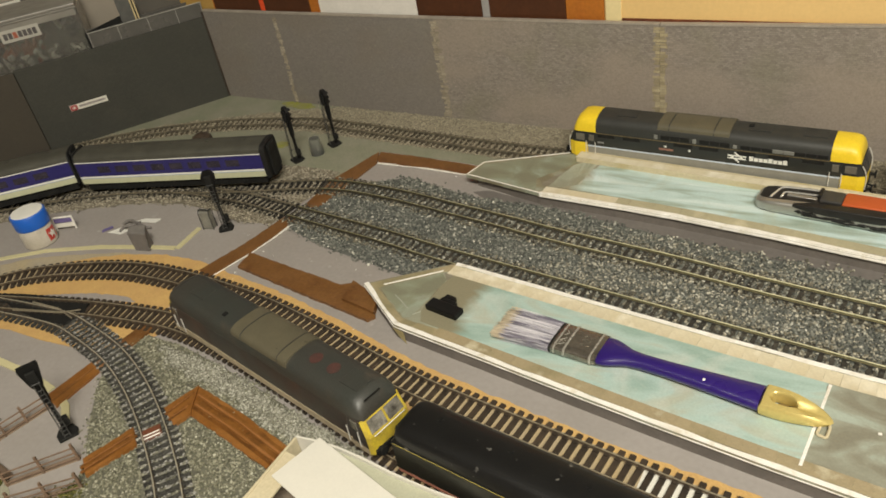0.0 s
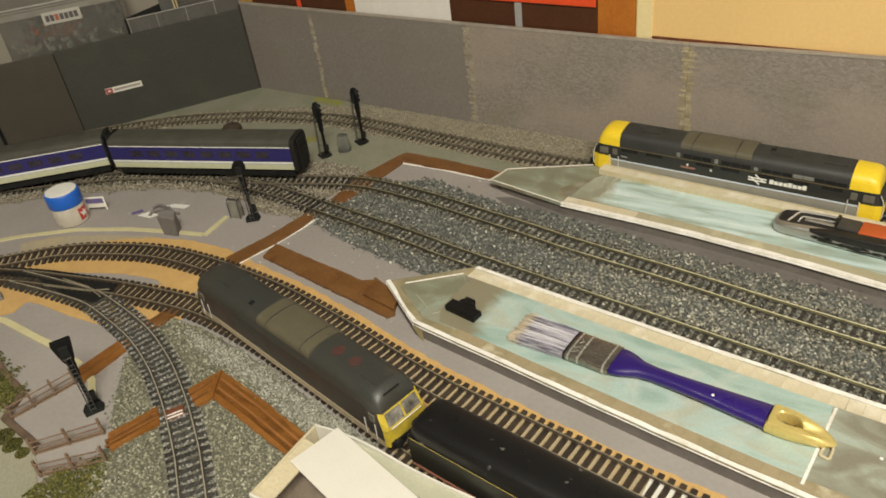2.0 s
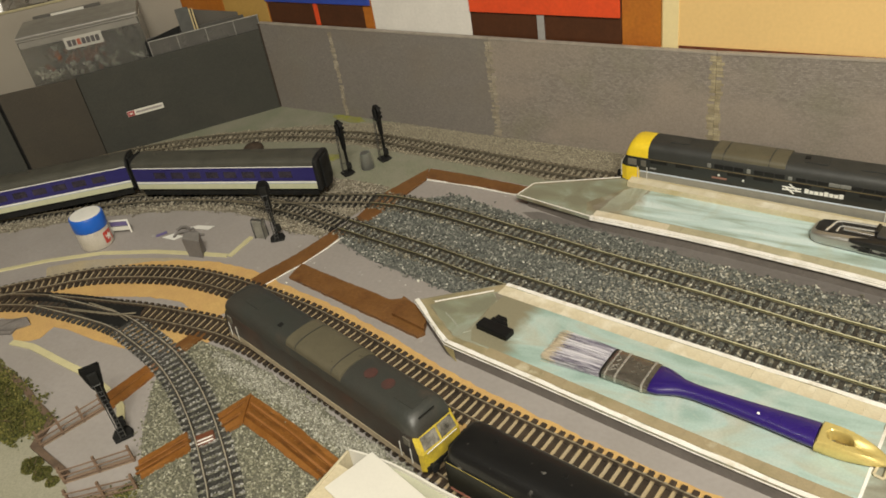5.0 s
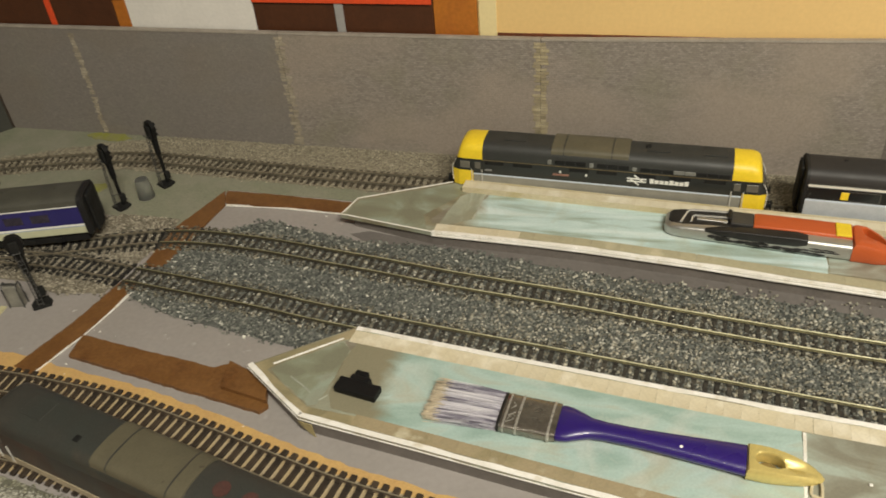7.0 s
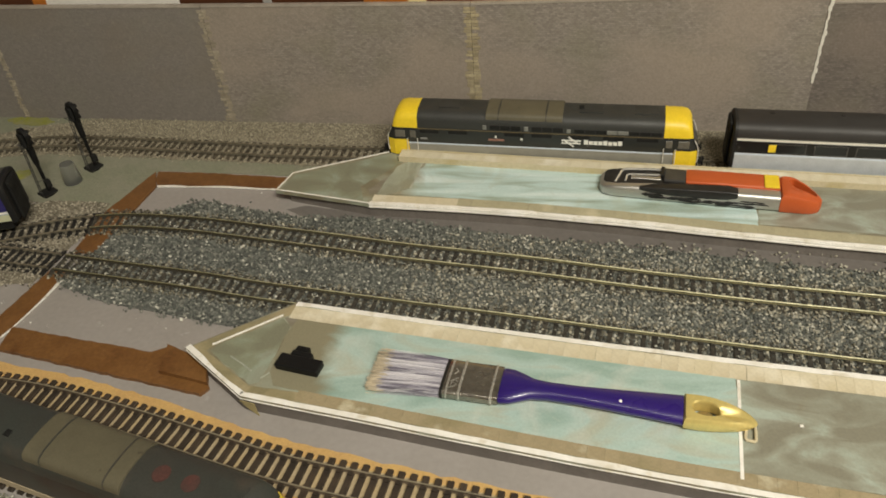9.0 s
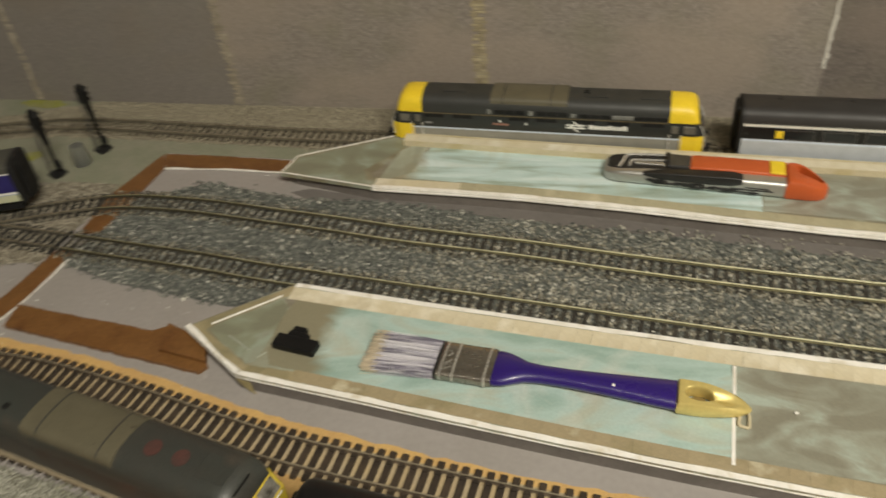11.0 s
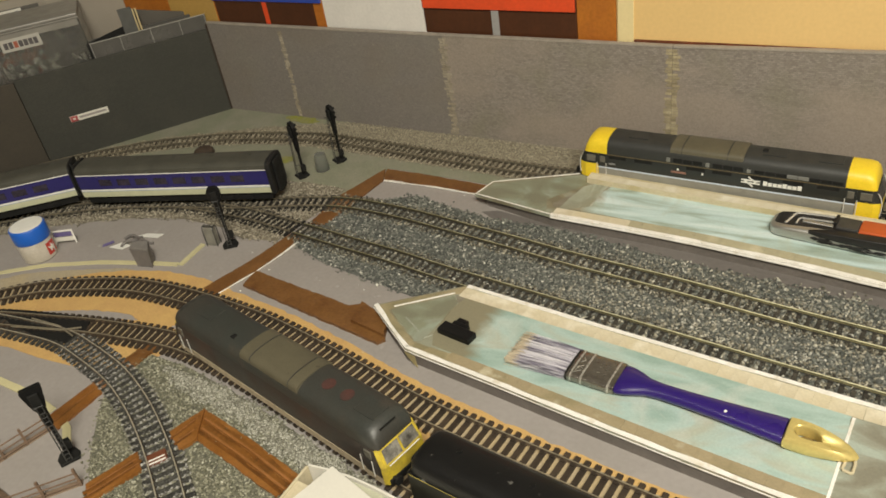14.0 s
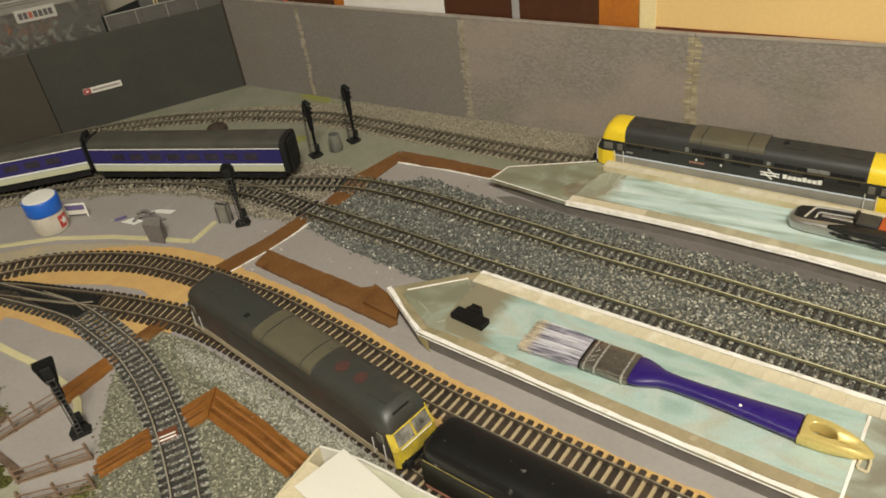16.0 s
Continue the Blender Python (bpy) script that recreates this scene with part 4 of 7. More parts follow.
def behind(run, off):
    """A place behind the shed wall: run along it from the corner, off behind it."""
    return -303 - run * 0.5685 - off * 0.8226, 232 - run * 0.8226 + off * 0.5685


x, y = behind(141, 8)
tray = thing("parts_tray", x, y, 0, hd, "smoky clear divided parts tray behind the shed wall", "storage box")
part("front", cube(0, 142, -1, 0.6, 0, 126.5), SM, tray)
part("back", cube(0, 142, 26, 27.6, 0, 125), SM, tray)
part("floor", cube(0, 142, 0.7, 25.9, 0, 100), mat("tray_inside", (0.07, 0.066, 0.06), 0.6, var=0.2), tray)
part("rim", cube(-0.5, 142.5, -1.5, 0.6, 126.6, 127.4, bevel=0.3, seg=1), mat("pale_tray_rim", (0.45, 0.44, 0.40), 0.35, var=0.15), tray, "pale worn tray rim")
for px in (0.6, 36, 73, 109, 141):
    part("divider", cube(px - 0.4, px + 0.4, -1.9, -1.05, 106, 126.5), mat("milky_divider", (0.36, 0.35, 0.32), 0.4), tray, "pale divider edge")
big = tub(-493.1, 104.6, 0, hd - 4, 146, 84, 154, "clear plastic box of loose model parts with a paper label", 0, 120, 3)
part("lid", cube(-74, 74, -43, 43, 156.2, 160, bevel=1.2), FROST, big, "frosted clear lid")
part("frosted_band", cube(-72, 72, -43.1, -42.85, 146, 153.5), FROST, big, "frosted rim of the box front")
GREY_LABEL = mat("greyish_label", (0.46, 0.44, 0.39), 0.6, var=0.04)
lab = part("label", cube(-21, 25, -43.6, -42.95, 133, 148, bevel=0.2, seg=1), GREY_LABEL, big, "greyish paper label with dark lettering bar")
for k in range(7):
    part("lettering_bar", cube(-17.5 + k * 5.7, -13.0 + k * 5.7, -43.9, -43.62, 136.6, 144.2), mat("label_red", (0.42, 0.12, 0.07), 0.6) if k == 2 else mat("label_ink", (0.10, 0.09, 0.09), 0.6), lab, "orange-red block" if k == 2 else "dark block")
BEIGE = mat("beige_card", (0.33, 0.295, 0.24), 0.7, var=0.06, scale=12)
archive = thing("archive_box", -598, 165, 0, hd - 2, "large beige card box with a dark label panel", "storage box")
part("body", cube(-190, 62, -60, 60, 0, 172, bevel=1.5), BEIGE, archive)
part("rim", cube(-191, 63, -61, -59.4, 172.1, 175.2, bevel=0.6), mat("yellowish_box_rim", (0.42, 0.37, 0.22), 0.6, var=0.1), archive, "yellowish rim along the top")
panel = part("label_panel", cube(-47, 41, -60.9, -60.1, 143, 161, bevel=0.3, seg=1), mat("dark_grey_panel", (0.115, 0.105, 0.092), 0.6, var=0.08), archive, "dark grey panel")
part("label", cube(-24, 19, -61.4, -60.95, 152, 160, bevel=0.2, seg=1), CARD_WHITE, panel, "white paper label")
part("lettering_bar", cube(-20, 15, -61.7, -61.45, 155, 157), mat("label_ink_grey", (0.22, 0.21, 0.20), 0.6), panel, "grey lettering bar")
foil = thing("crumpled_foil", -598, 165, 172.2, hd - 2, "crumpled silver foil lying on the beige box", "foil")
fold = random.Random(77)
bm = bmesh.new()
grid = [[bm.verts.new((-150 + 8 * a, -56 + 8 * b, fold.uniform(0.2, 16) * (0.25 if a in (0, 16) or b in (0, 12) else 1.0))) for b in range(13)] for a in range(17)]
for a in range(16):
    for b in range(12):
        bm.faces.new((grid[a][b], grid[a + 1][b], grid[a + 1][b + 1], grid[a][b + 1]))
part("sheet", bm, mat("silver_foil", (0.75, 0.73, 0.70), 0.22, metal=0.95, var=0.08), foil)
r = random.Random(12)
for k in range(34):
    m = Matrix.Translation((r.uniform(-66, 66), r.uniform(-39, -34), r.uniform(100, 116))) @ Euler((r.uniform(0, 3), r.uniform(0, 3), r.uniform(0, 3))).to_matrix().to_4x4()
    part("bit", cube(-4, 4, -2, 2, -1.2, 1.2, bevel=0.5, m=m), JUNK[1], big, "small white loose part")
for k in range(14):
    m = Matrix.Translation((r.uniform(-50, 14), r.uniform(-39, -32), r.uniform(112, 132))) @ Euler((r.uniform(0, 3), r.uniform(0, 3), r.uniform(0, 3))).to_matrix().to_4x4()
    part("bit", cube(-6, 6, -3, 3, -1.5, 1.5, bevel=0.6, m=m), JUNK[2], big, "rust-brown loose part")
DK = mat("dark_brown_grey_card", (0.105, 0.095, 0.08), 0.75, var=0.08, scale=25)
WOOD = mat("bare_wood", (0.62, 0.50, 0.27), 0.7, var=0.1, scale=60)
x, y = behind(79, 42)
t = thing("brown_grey_board", x, y, 0, hd, "dark brown-grey card board standing behind the parts tray", "board")
part("sheet", loft(bmesh.new(), [[(px, 0, 0), (px, 2, 0), (px, 2, zz), (px, 0, zz)] for px, zz in ((0, 146), (80, 122))]), DK, t)
x, y = behind(97, 24)
t = thing("timber_offcut", x, y, 0, hd, "dark grey board with bare wood edges standing on end", "board")
part("face", cube(0, 16.5, -1, 0.5, 0, 154), mat("slate_grey_card", (0.10, 0.10, 0.092), 0.7, var=0.1), t)
for px in (16.6, 20.0):
    part("wood_edge", cube(px, px + 1.8, -1.4, 1.5, 0, 151, bevel=0.2, seg=1), WOOD, t, "pale bare wood edge")
# black bar stands in for the dark gap between the wood edges
part("gap", cube(18.5, 19.9, -1, 1, 0, 150), BLACK_MATT, t)
# added black sheet: the dark gap under the beige board as colour
x, y = behind(141, 34)
t = thing("dark_gap_sheet", x, y, 0, hd, "black sheet added for the dark gap under the beige board", "card")
part("sheet", loft(bmesh.new(), [[(px, 0, 0), (px, 1.5, 0), (px, 1.5, zz), (px, 0, zz)] for px, zz in ((-4, 121.5), (48, 131.5))]), BLACK_MATT, t)
x, y = behind(200, 130)
t = thing("beige_board", x, y, 0, hd, "smooth beige board leaning behind the boxes", "board")
part("sheet", cube(25, 118, -2, 2, 0, 240), BEIGE, t)

# ---- platforms ----
def platform(label, front, back, nose, mats, c):
    """front, back: edge lines from the nose outwards; nose: the outline round the tip from back to front."""
    t = thing("station_platform", c[0], c[1], 0, label=label, category="platform", group="station platforms")
    outline = rel(nose + front + back[::-1], c)
    inner = rel([(x + 2, y) for x, y in nose], c) + [(x, y + 0.8) for x, y in rel(front, c)] + [(x, y - 2) for x, y in rel(back[::-1], c)]
    part("face", slab(inner, 0, 10.6), PLAT_SIDE, t, "dark grey platform wall")
    part("deck", slab(outline, 10.65, 13), mats[0], t)
    return t


CA = (300, -90)
A_FRONT = [(188, -112.8), (200, -114.6), (263, -122), (325, -129.8), (388, -137.3), (450, -144), (560, -154), (900, -182)]
A_BACK = [(198, -29.3), (316, -40.6), (396, -47.6), (484, -54.6), (559, -59.6), (900, -86)]
A_NOSE = [(137, -78)]
pa = platform("near platform painted teal with buff edge slabs and white edges", A_FRONT, A_BACK, A_NOSE, (OLIVE,), CA)
part("white_edging", strip(rel(A_FRONT, CA), 0.0, 3.4, 13.05, 13.5, 0.5, 1), WHITE_EDGE, pa, "white painted platform edge")
part("white_edging", strip(rel([(137, -78), (162, -95), (188, -112.8)], CA), 0.0, 3.2, 13.05, 13.5, 0.8, 2), WHITE_EDGE, pa, "white painted platform edge")
part("white_edging", strip(rel(A_BACK, CA)[::-1], 0.0, 3.4, 13.05, 13.5, 0.5, 3), WHITE_EDGE, pa, "white painted platform edge")
part("edge_layer", strip(rel(A_FRONT, CA), -0.55, -0.02, 10.7, 11.5, 0.25, 21), WHITE_EDGE, pa, "lower white card layer of the edge")
part("edge_layer", strip(rel([(137, -78), (162, -95), (188, -112.8)], CA), -0.5, -0.02, 10.7, 11.6, 0.25, 22), WHITE_EDGE, pa, "lower white card layer of the edge")
part("torn_flap", loft(bmesh.new(), [[(a - CA[0], b - CA[1], z), (a - CA[0] + 0.5, b - CA[1] - 0.4, z), (a - CA[0] + w, b - CA[1] - w * 0.16 - 0.4, z), (a - CA[0] + w, b - CA[1] - w * 0.16, z)] for a, b, w, z in ((187.5, -113.9, 10.5, 10.6), (190.5, -114.4, 8.0, 6.5), (194.0, -115.0, 4.6, 3.0), (198.2, -115.8, 1.2, 0.1))]), mat("stained_cream_card", (0.42, 0.35, 0.17), 0.75, var=0.12, scale=80), pa, "stained cream card torn at the corner")
part("nose_band", flat(rel([(139.5, -77.5), (197, -31.5), (199.5, -41.0), (192, -44.6), (155, -74.6), (152, -79), (190.5, -104.4), (224, -106.4), (224, -115.4), (200, -112.2), (189, -110.2)], CA), 13.01, 13.06, 0.25, 31), BAND, pa, "olive-buff stained band round the platform end")
part("nose_wash", flat(rel([(154.5, -78.5), (157, -73.8), (193, -45.8), (200, -52), (199, -78), (196, -101.5), (190.8, -103.6)], CA), 13.01, 13.05, 0.6, 32), NOSE_GREEN, pa, "thin green paint wash on the platform end")
part("bare_patch", flat(rel([(193.5, -44.6), (199.6, -42.6), (240, -47), (241, -60), (238, -84), (232, -101.8), (213, -100), (214, -70), (204, -56)], CA), 13.03, 13.08, 0.5, 33), TAUPE, pa, "brown-grey bare patch under the clip")
for (ax, ay), (bx2, by2) in (((196, -98), (206, -84)), ((206, -62), (213, -47)), ((170, -82), (188, -93))):
    part("brush_stroke", strip(rel([(ax, ay), ((ax + bx2) / 2 + 1, (ay + by2) / 2), (bx2, by2)], CA), -0.5, 0.5, 13.08, 13.12, 0.4, 34), mat("pale_green_stroke", (0.42, 0.44, 0.36), 0.6, var=0.15), pa, "pale dry brush stroke")
part("white_fleck", cube(508 - CA[0] - 1, 508 - CA[0] + 1, -100.4 - CA[1] - 0.9, -100.4 - CA[1] + 0.9, 13.2, 13.9, bevel=0.3), WHITE_EDGE, pa)
part("painted_line", strip(rel([(154, -73.5), (192, -42.5)], CA), -0.8, 0.8, 13.05, 13.3), WHITE_EDGE, pa)
part("painted_line", strip(rel([(479, -70.5), (473, -138)], CA), -0.9, 0.9, 13.2, 13.45), WHITE_EDGE, pa, "white painted line across the platform")
part("wash_patch", flat(rel([(203, -43), (316, -54.5), (396, -61.5), (478, -68), (472.5, -135), (450, -132.5), (388, -126), (325, -118), (262, -110.5), (206, -103), (200, -92), (200, -60)], CA), 13.02, 13.14, 0.5, 5), TEAL, pa, "streaky teal paint wash")
part("wash_patch", flat(rel([(480, -70), (559, -74), (900, -100), (900, -167), (560, -140.5), (474, -134)], CA), 13.02, 13.16, 0.3, 6), DULL, pa, "dull green-grey paint wash")

CB = (350, 120)
B_FRONT = [(141, 97), (219, 87), (298, 85), (345, 82.5), (420, 76), (470, 70), (552, 61.5), (900, 34)]
B_BACK = [(231, 160.5), (346, 153.5), (464, 146.5), (570, 141.5), (900, 123.5)]
pb = thing("station_platform", CB[0], CB[1], 0, label="far platform painted pale teal with cream slab edges", category="platform", group="station platforms")
out = rel([(142, 127), (136, 101)] + B_FRONT[1:] + B_BACK[::-1] + [(222, 166)], CB)
part("face", slab(rel([(150, 124), (146, 104), (219, 88.2), (298, 86.0), (345, 83.7), (420, 77.2), (470, 71.2), (552, 62.6), (900, 35.2), (900, 120), (570, 138), (346, 150), (232, 157), (222, 160)], CB), 0, 9.6), PLAT_SIDE, pb, "dark grey platform wall")
part("deck", slab(out, 9.65, 13), OLIVE, pb)
part("deck_edge", strip(rel(B_FRONT[1:], CB), -0.8, -0.02, 9.7, 13.0, 0.0), WHITE_EDGE, pb, "cream layered card edge")
part("white_edging", strip(rel(B_FRONT[1:], CB), 0.0, 2.8, 13.05, 13.5, 0.6, 11), WHITE_EDGE, pb, "white painted platform edge")
part("white_edging", strip(rel([(222, 166), (142, 127), (136, 101), (219, 87)], CB), 0.0, 1.3, 13.05, 13.4, 0.2, 12), WHITE_EDGE, pb, "white painted platform edge")
part("white_edging", strip(rel(B_BACK, CB)[::-1], 0.0, 2.0, 18.25, 18.6, 0.3, 13), CREAM, pb, "cream platform edge")
part("edge_layer", strip(rel(B_FRONT[1:], CB), -1.4, -0.85, 10.2, 11.2, 0.3, 23), WHITE_EDGE, pb, "lower cream card layer of the edge")
part("nose_wash", flat(rel([(145, 124), (140, 103), (200, 91), (214, 90), (206, 110), (238, 154), (222, 162)], CB), 13.01, 13.06, 0.7, 35), NOSE_GREEN, pb, "thin green paint wash on the platform end")
part("bare_patch", flat(rel([(228, 102), (243, 112), (256, 154), (242, 155), (214, 106), (216, 99.5)], CB), 13.15, 13.2, 0.8, 36), TAUPE, pb, "brown-grey bare band across the platform")
PALE_GREEN = wash("pale_green_dry_brush", (0.36, 0.38, 0.30), (0.27, 0.28, 0.21), (0.50, 0.53, 0.46), scale=(40, 12, 40), stain=(0.30, 0.27, 0.19), stains=0.5)
part("brush_patch", flat(rel([(220.8, 94.8), (230.2, 141.7), (251.9, 157.0), (247.8, 109.7)], CB), 13.17, 13.23, 1.0, 38), PALE_GREEN, pb, "pale green dry-brushed patch")
part("brush_stroke", strip(rel([(251.9, 157.0), (247.8, 109.7)], CB), -0.6, 0.6, 13.2, 13.27, 0.5, 37), mat("pale_grey_stroke", (0.44, 0.44, 0.36), 0.6, var=0.15), pb, "pale dry brush stroke")
part("kerb", strip(rel(B_BACK, CB), -12.0, -0.05, 13.0, 18.2), CREAM, pb, "raised cream card kerb along the back")
part("wash_patch", flat(rel([(236, 155), (345, 149), (464, 142), (514, 139.5), (510, 77), (470, 83), (420, 88), (345, 95), (298, 98), (232, 101.5), (229, 128)], CB), 13.02, 13.14, 0.5, 15), TEAL_B, pb, "pale streaky teal paint wash")
part("wash_patch", flat(rel([(515, 138), (570, 135), (900, 117), (900, 52), (552, 77), (511, 80)], CB), 13.02, 13.16, 0.4, 16), DULL, pb, "dull green-grey paint wash")
slab_runs = [(pa, rel([(222, -117.2)] + A_FRONT[2:], CA), 9.6, 3.9, 12.5, SLAB, 0), (pa, rel(A_BACK, CA), 9.6, -3.9, -15.5, SLAB_LIGHT, 0), (pb, rel([(220, 86.9), (289, 85.2)], CB), 17.25, 3.0, 12.4, SLAB_LIGHT, 0), (pb, rel([(289, 85.2)] + B_FRONT[2:], CB), 11, 3.4, 13.0, SLAB_OLIVE, 0), (pb, rel(B_BACK, CB), 12, -2.4, -11.8, SLAB_LIGHT, 5.2)]

# strip of board beside the far platform, darker than the rest
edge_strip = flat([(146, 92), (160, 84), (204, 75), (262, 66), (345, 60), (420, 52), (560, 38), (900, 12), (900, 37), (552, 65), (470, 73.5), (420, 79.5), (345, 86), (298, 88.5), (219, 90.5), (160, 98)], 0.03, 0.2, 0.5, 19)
tagged(part("dark_board_strip", edge_strip, mat("dark_grey_brown_board", (0.175, 0.158, 0.145), 0.6, var=0.08, scale=22, grain=260, bump=0.12)), "dark grey-brown strip of board beside the far platform", "painted strip", kind="structure")

# ---- brown-painted walkway strips ----
def walkway(label, poly, m=BROWN, grooves=(), z0=0.55, z1=1.5, seed=1, edge=None):
    c = (sum(p[0] for p in poly) / len(poly), sum(p[1] for p in poly) / len(poly))
    t = thing("walkway_strip", c[0], c[1], 0, label=label, category="walkway", group="brown walkway strips")
    part("strip", flat(rel(poly, c), z0, z1, 0.45, seed), m, t)
    for k, g in enumerate(grooves):
        for d, tint in ((2.6, (0.235, 0.096, 0.021)), (-3.4, (0.19, 0.073, 0.015))):
            part("stain_streak", strip(rel([(a, b + d * 0.9) for a, b in g], c), -1.3, 1.3, z1 - 0.3, z1 + 0.03 + 0.03 * k + 0.005 * d, 0.7, seed + 3), mat("streaked_wood_stain", tint, 0.4, var=0.2, scale=60, grain=400), t, "uneven wood stain along the plank")
        part("painted_groove", strip(rel(g, c), -0.35, 0.35, z1 - 0.2, z1 + 0.16, 0.2, seed), mat("pale_brown_scratch", (0.34, 0.15, 0.055), 0.45), t, "paler scratched line")
        part("painted_groove", strip(rel([(a, b - 1.4) for a, b in g], c), -0.3, 0.3, z1 - 0.2, z1 + 0.12, 0.25, seed + 1), mat("dark_brown_groove", (0.165, 0.063, 0.016), 0.5), t, "dark groove")
    if edge:
        part("white_edge", strip(rel(edge, c), -1.0, 0.2, z0, z1 + 0.05, 1.0, seed), WHITE_EDGE, t, "chipped white edge")
    return t


walkway("brown-painted card strip beside the far platform ramp", [(8, 139), (62, 139), (132, 136), (128, 119), (64, 120), (18, 117), (12, 126)], seed=2, edge=[(18, 116.5), (64, 119.5), (128, 118.5)])
walkway("brown-painted crossing strip passing under the platform tracks", [(6, 138), (17, 117), (14, 80), (12, 52), (9, 24), (-9, 22), (-10, 50), (-10, 77)], seed=3, z1=1.9)
walkway("brown-painted strip beside the grey board path", [(-15, 3), (2, 2), (-2, -30), (-8, -62), (-20, -103), (-38, -98), (-24, -50)], seed=4, edge=[(-20, -103), (-8, -62), (-2, -30), (2, 2)])
walkway("broad brown-painted strip with a ragged end by the platform", [(-6, -62), (108, -75), (118, -69), (150, -81), (160, -100), (156, -106), (123, -101), (60, -92), (-3, -83)], BROWN, (), seed=5, z0=0.05, z1=3.0)
walkway("raised brown end piece on the broad strip", [(118, -69.5), (150, -81), (159, -99), (123, -93)], BROWN, (), z0=3.02, z1=6.0, seed=51)
walkway("red-brown stained plank corner lying in the gravel", [(75, -212), (130, -221.5), (181, -233), (176, -252), (130, -243.5), (91, -237)], BROWN_BARE, ([(82, -219), (130, -227.5), (179, -239)], [(87, -227), (130, -234.5), (178, -245)]), z0=0.6, z1=2.6, seed=6)
walkway("red-brown stained plank from the corner to the branch track", [(76.2, -212.2), (92, -236.6), (87, -249), (68, -239.6)], BROWN_BARE, ([(78, -221), (74, -241)], [(84, -231), (80.5, -244)]), z0=0.6, z1=3.9, seed=7)
walkway("red-brown stained plank from the branch track to the fence", [(60, -262), (75, -272), (62, -306), (48, -297)], BROWN_BARE, ([(64.5, -267), (53, -300)], [(69, -269), (57, -303)]), z0=0.6, z1=3.9, seed=8)
walkway("short brown strip between the two front tracks", [(-29, -176), (-14, -174), (-16, -203), (-31, -199)], BROWN, (), z0=0.75, z1=2.2, seed=9)
walkway("red-brown plank leading from the branch track to the fence", [(-33, -217), (-18, -224), (-19, -270), (-37, -264)], BROWN_BARE, ([(-26, -222), (-28, -266)],), z0=0.05, z1=2.2, seed=10)
cp = thing("crossing_plank", 77, -260.5, 0, -34, "red-brown crossing board with chipped white lines between branch rails", "walkway")
part("plank", cube(-5.2, 5.2, -7, 7, 1.5, 4.0, bevel=0.3, seg=1), mat("dark_red_brown_stain", (0.17, 0.06, 0.03), 0.4, var=0.15, scale=60), cp)
for px in (1.2, 4.4):
    part("white_chip", cube(px - 0.7, px + 0.5, -5.5, 5.8, 4.0, 4.2), WHITE_EDGE, cp, "chipped white line")
paper = [(x, y) for x, y, _ in offset([p for p in F1 if 392 < p[0] < 452], 11, 0)][::4] + [(x, y) for x, y, _ in offset([p for p in F1 if 392 < p[0] < 452], -11, 0)][::-4]
tagged(part("paper_patch", slab(paper, 0.66, 1.2), CARD_WHITE), "white paper slipped under the front track", "paper")


# ---- rolling stock ----
GLASS_DARK = mat("dark_glazing", (0.02, 0.022, 0.022), 0.15, var=0.1, bump=0)
GLASS_GREY = mat("smoked_glazing", (0.15, 0.14, 0.115), 0.2, var=0.1, bump=0)
SR_BODY = mat("dark_slate_paint", (0.025, 0.027, 0.025), 0.38, var=0.1, scale=60)
SR_ROOF = mat("dark_grey_roof", (0.036, 0.037, 0.034), 0.5, var=0.12, scale=60)
PANEL = mat("olive_grey_roof_panel", (0.112, 0.099, 0.064), 0.5, var=0.08, scale=60)
blotch(PANEL, (0.055, 0.046, 0.030), 170, 0.68, 0.72)
PALE_BLUE = mat("pale_blue_stripe", (0.56, 0.63, 0.72), 0.4, var=0.04)
SKIRT_GREY = mat("warm_grey_skirt", (0.27, 0.262, 0.225), 0.5, var=0.08, scale=80)
WHITE_LIVERY = mat("white_livery", (0.78, 0.77, 0.72), 0.45, var=0.03)
YELLOW_WORN = mat("dingy_yellow", (0.64, 0.49, 0.04), 0.48, var=0.12, scale=120, tint=(0.40, 0.30, 0.05))
L1_BODY = mat("dark_blue_grey_paint", (0.032, 0.034, 0.033), 0.42, var=0.14, scale=50, tint=(0.046, 0.031, 0.024))
blotch(L1_BODY, (0.066, 0.039, 0.030), 30, 0.575, 0.70)
L1_ROOF = mat("weathered_dark_grey_roof", (0.038, 0.042, 0.037), 0.45, var=0.16, scale=32, tint=(0.043, 0.039, 0.033))
blotch(L1_ROOF, (0.058, 0.050, 0.040), 38, 0.56, 0.70)
TAN_LINE = mat("tan_solebar", (0.46, 0.38, 0.26), 0.55, var=0.12)
RED_FAN = mat("dull_red_fan", (0.086, 0.033, 0.027), 0.6, var=0.2, tint=(0.048, 0.032, 0.027))
HANDRAIL = mat("pale_handrail", (0.70, 0.68, 0.62), 0.4)
COACH_BLUE = mat("violet_blue_livery", (0.027, 0.023, 0.13), 0.4, var=0.06)
COACH_CREAM = mat("cream_livery", (0.54, 0.545, 0.37), 0.45, var=0.05)
COACH_ROOF = mat("olive_grey_coach_roof", (0.075, 0.073, 0.058), 0.55, var=0.14, scale=40)
BLUE_GREY = mat("blue_grey_livery", (0.36, 0.41, 0.48), 0.42, var=0.06)
COACH_BLACK = mat("black_coach_paint", (0.010, 0.010, 0.010), 0.36, var=0.2, scale=50)
blotch(COACH_BLACK, (0.11, 0.105, 0.095), 150, 0.665, 0.70)
RED_LINE = mat("dull_red_line", (0.45, 0.19, 0.13), 0.5, var=0.12)


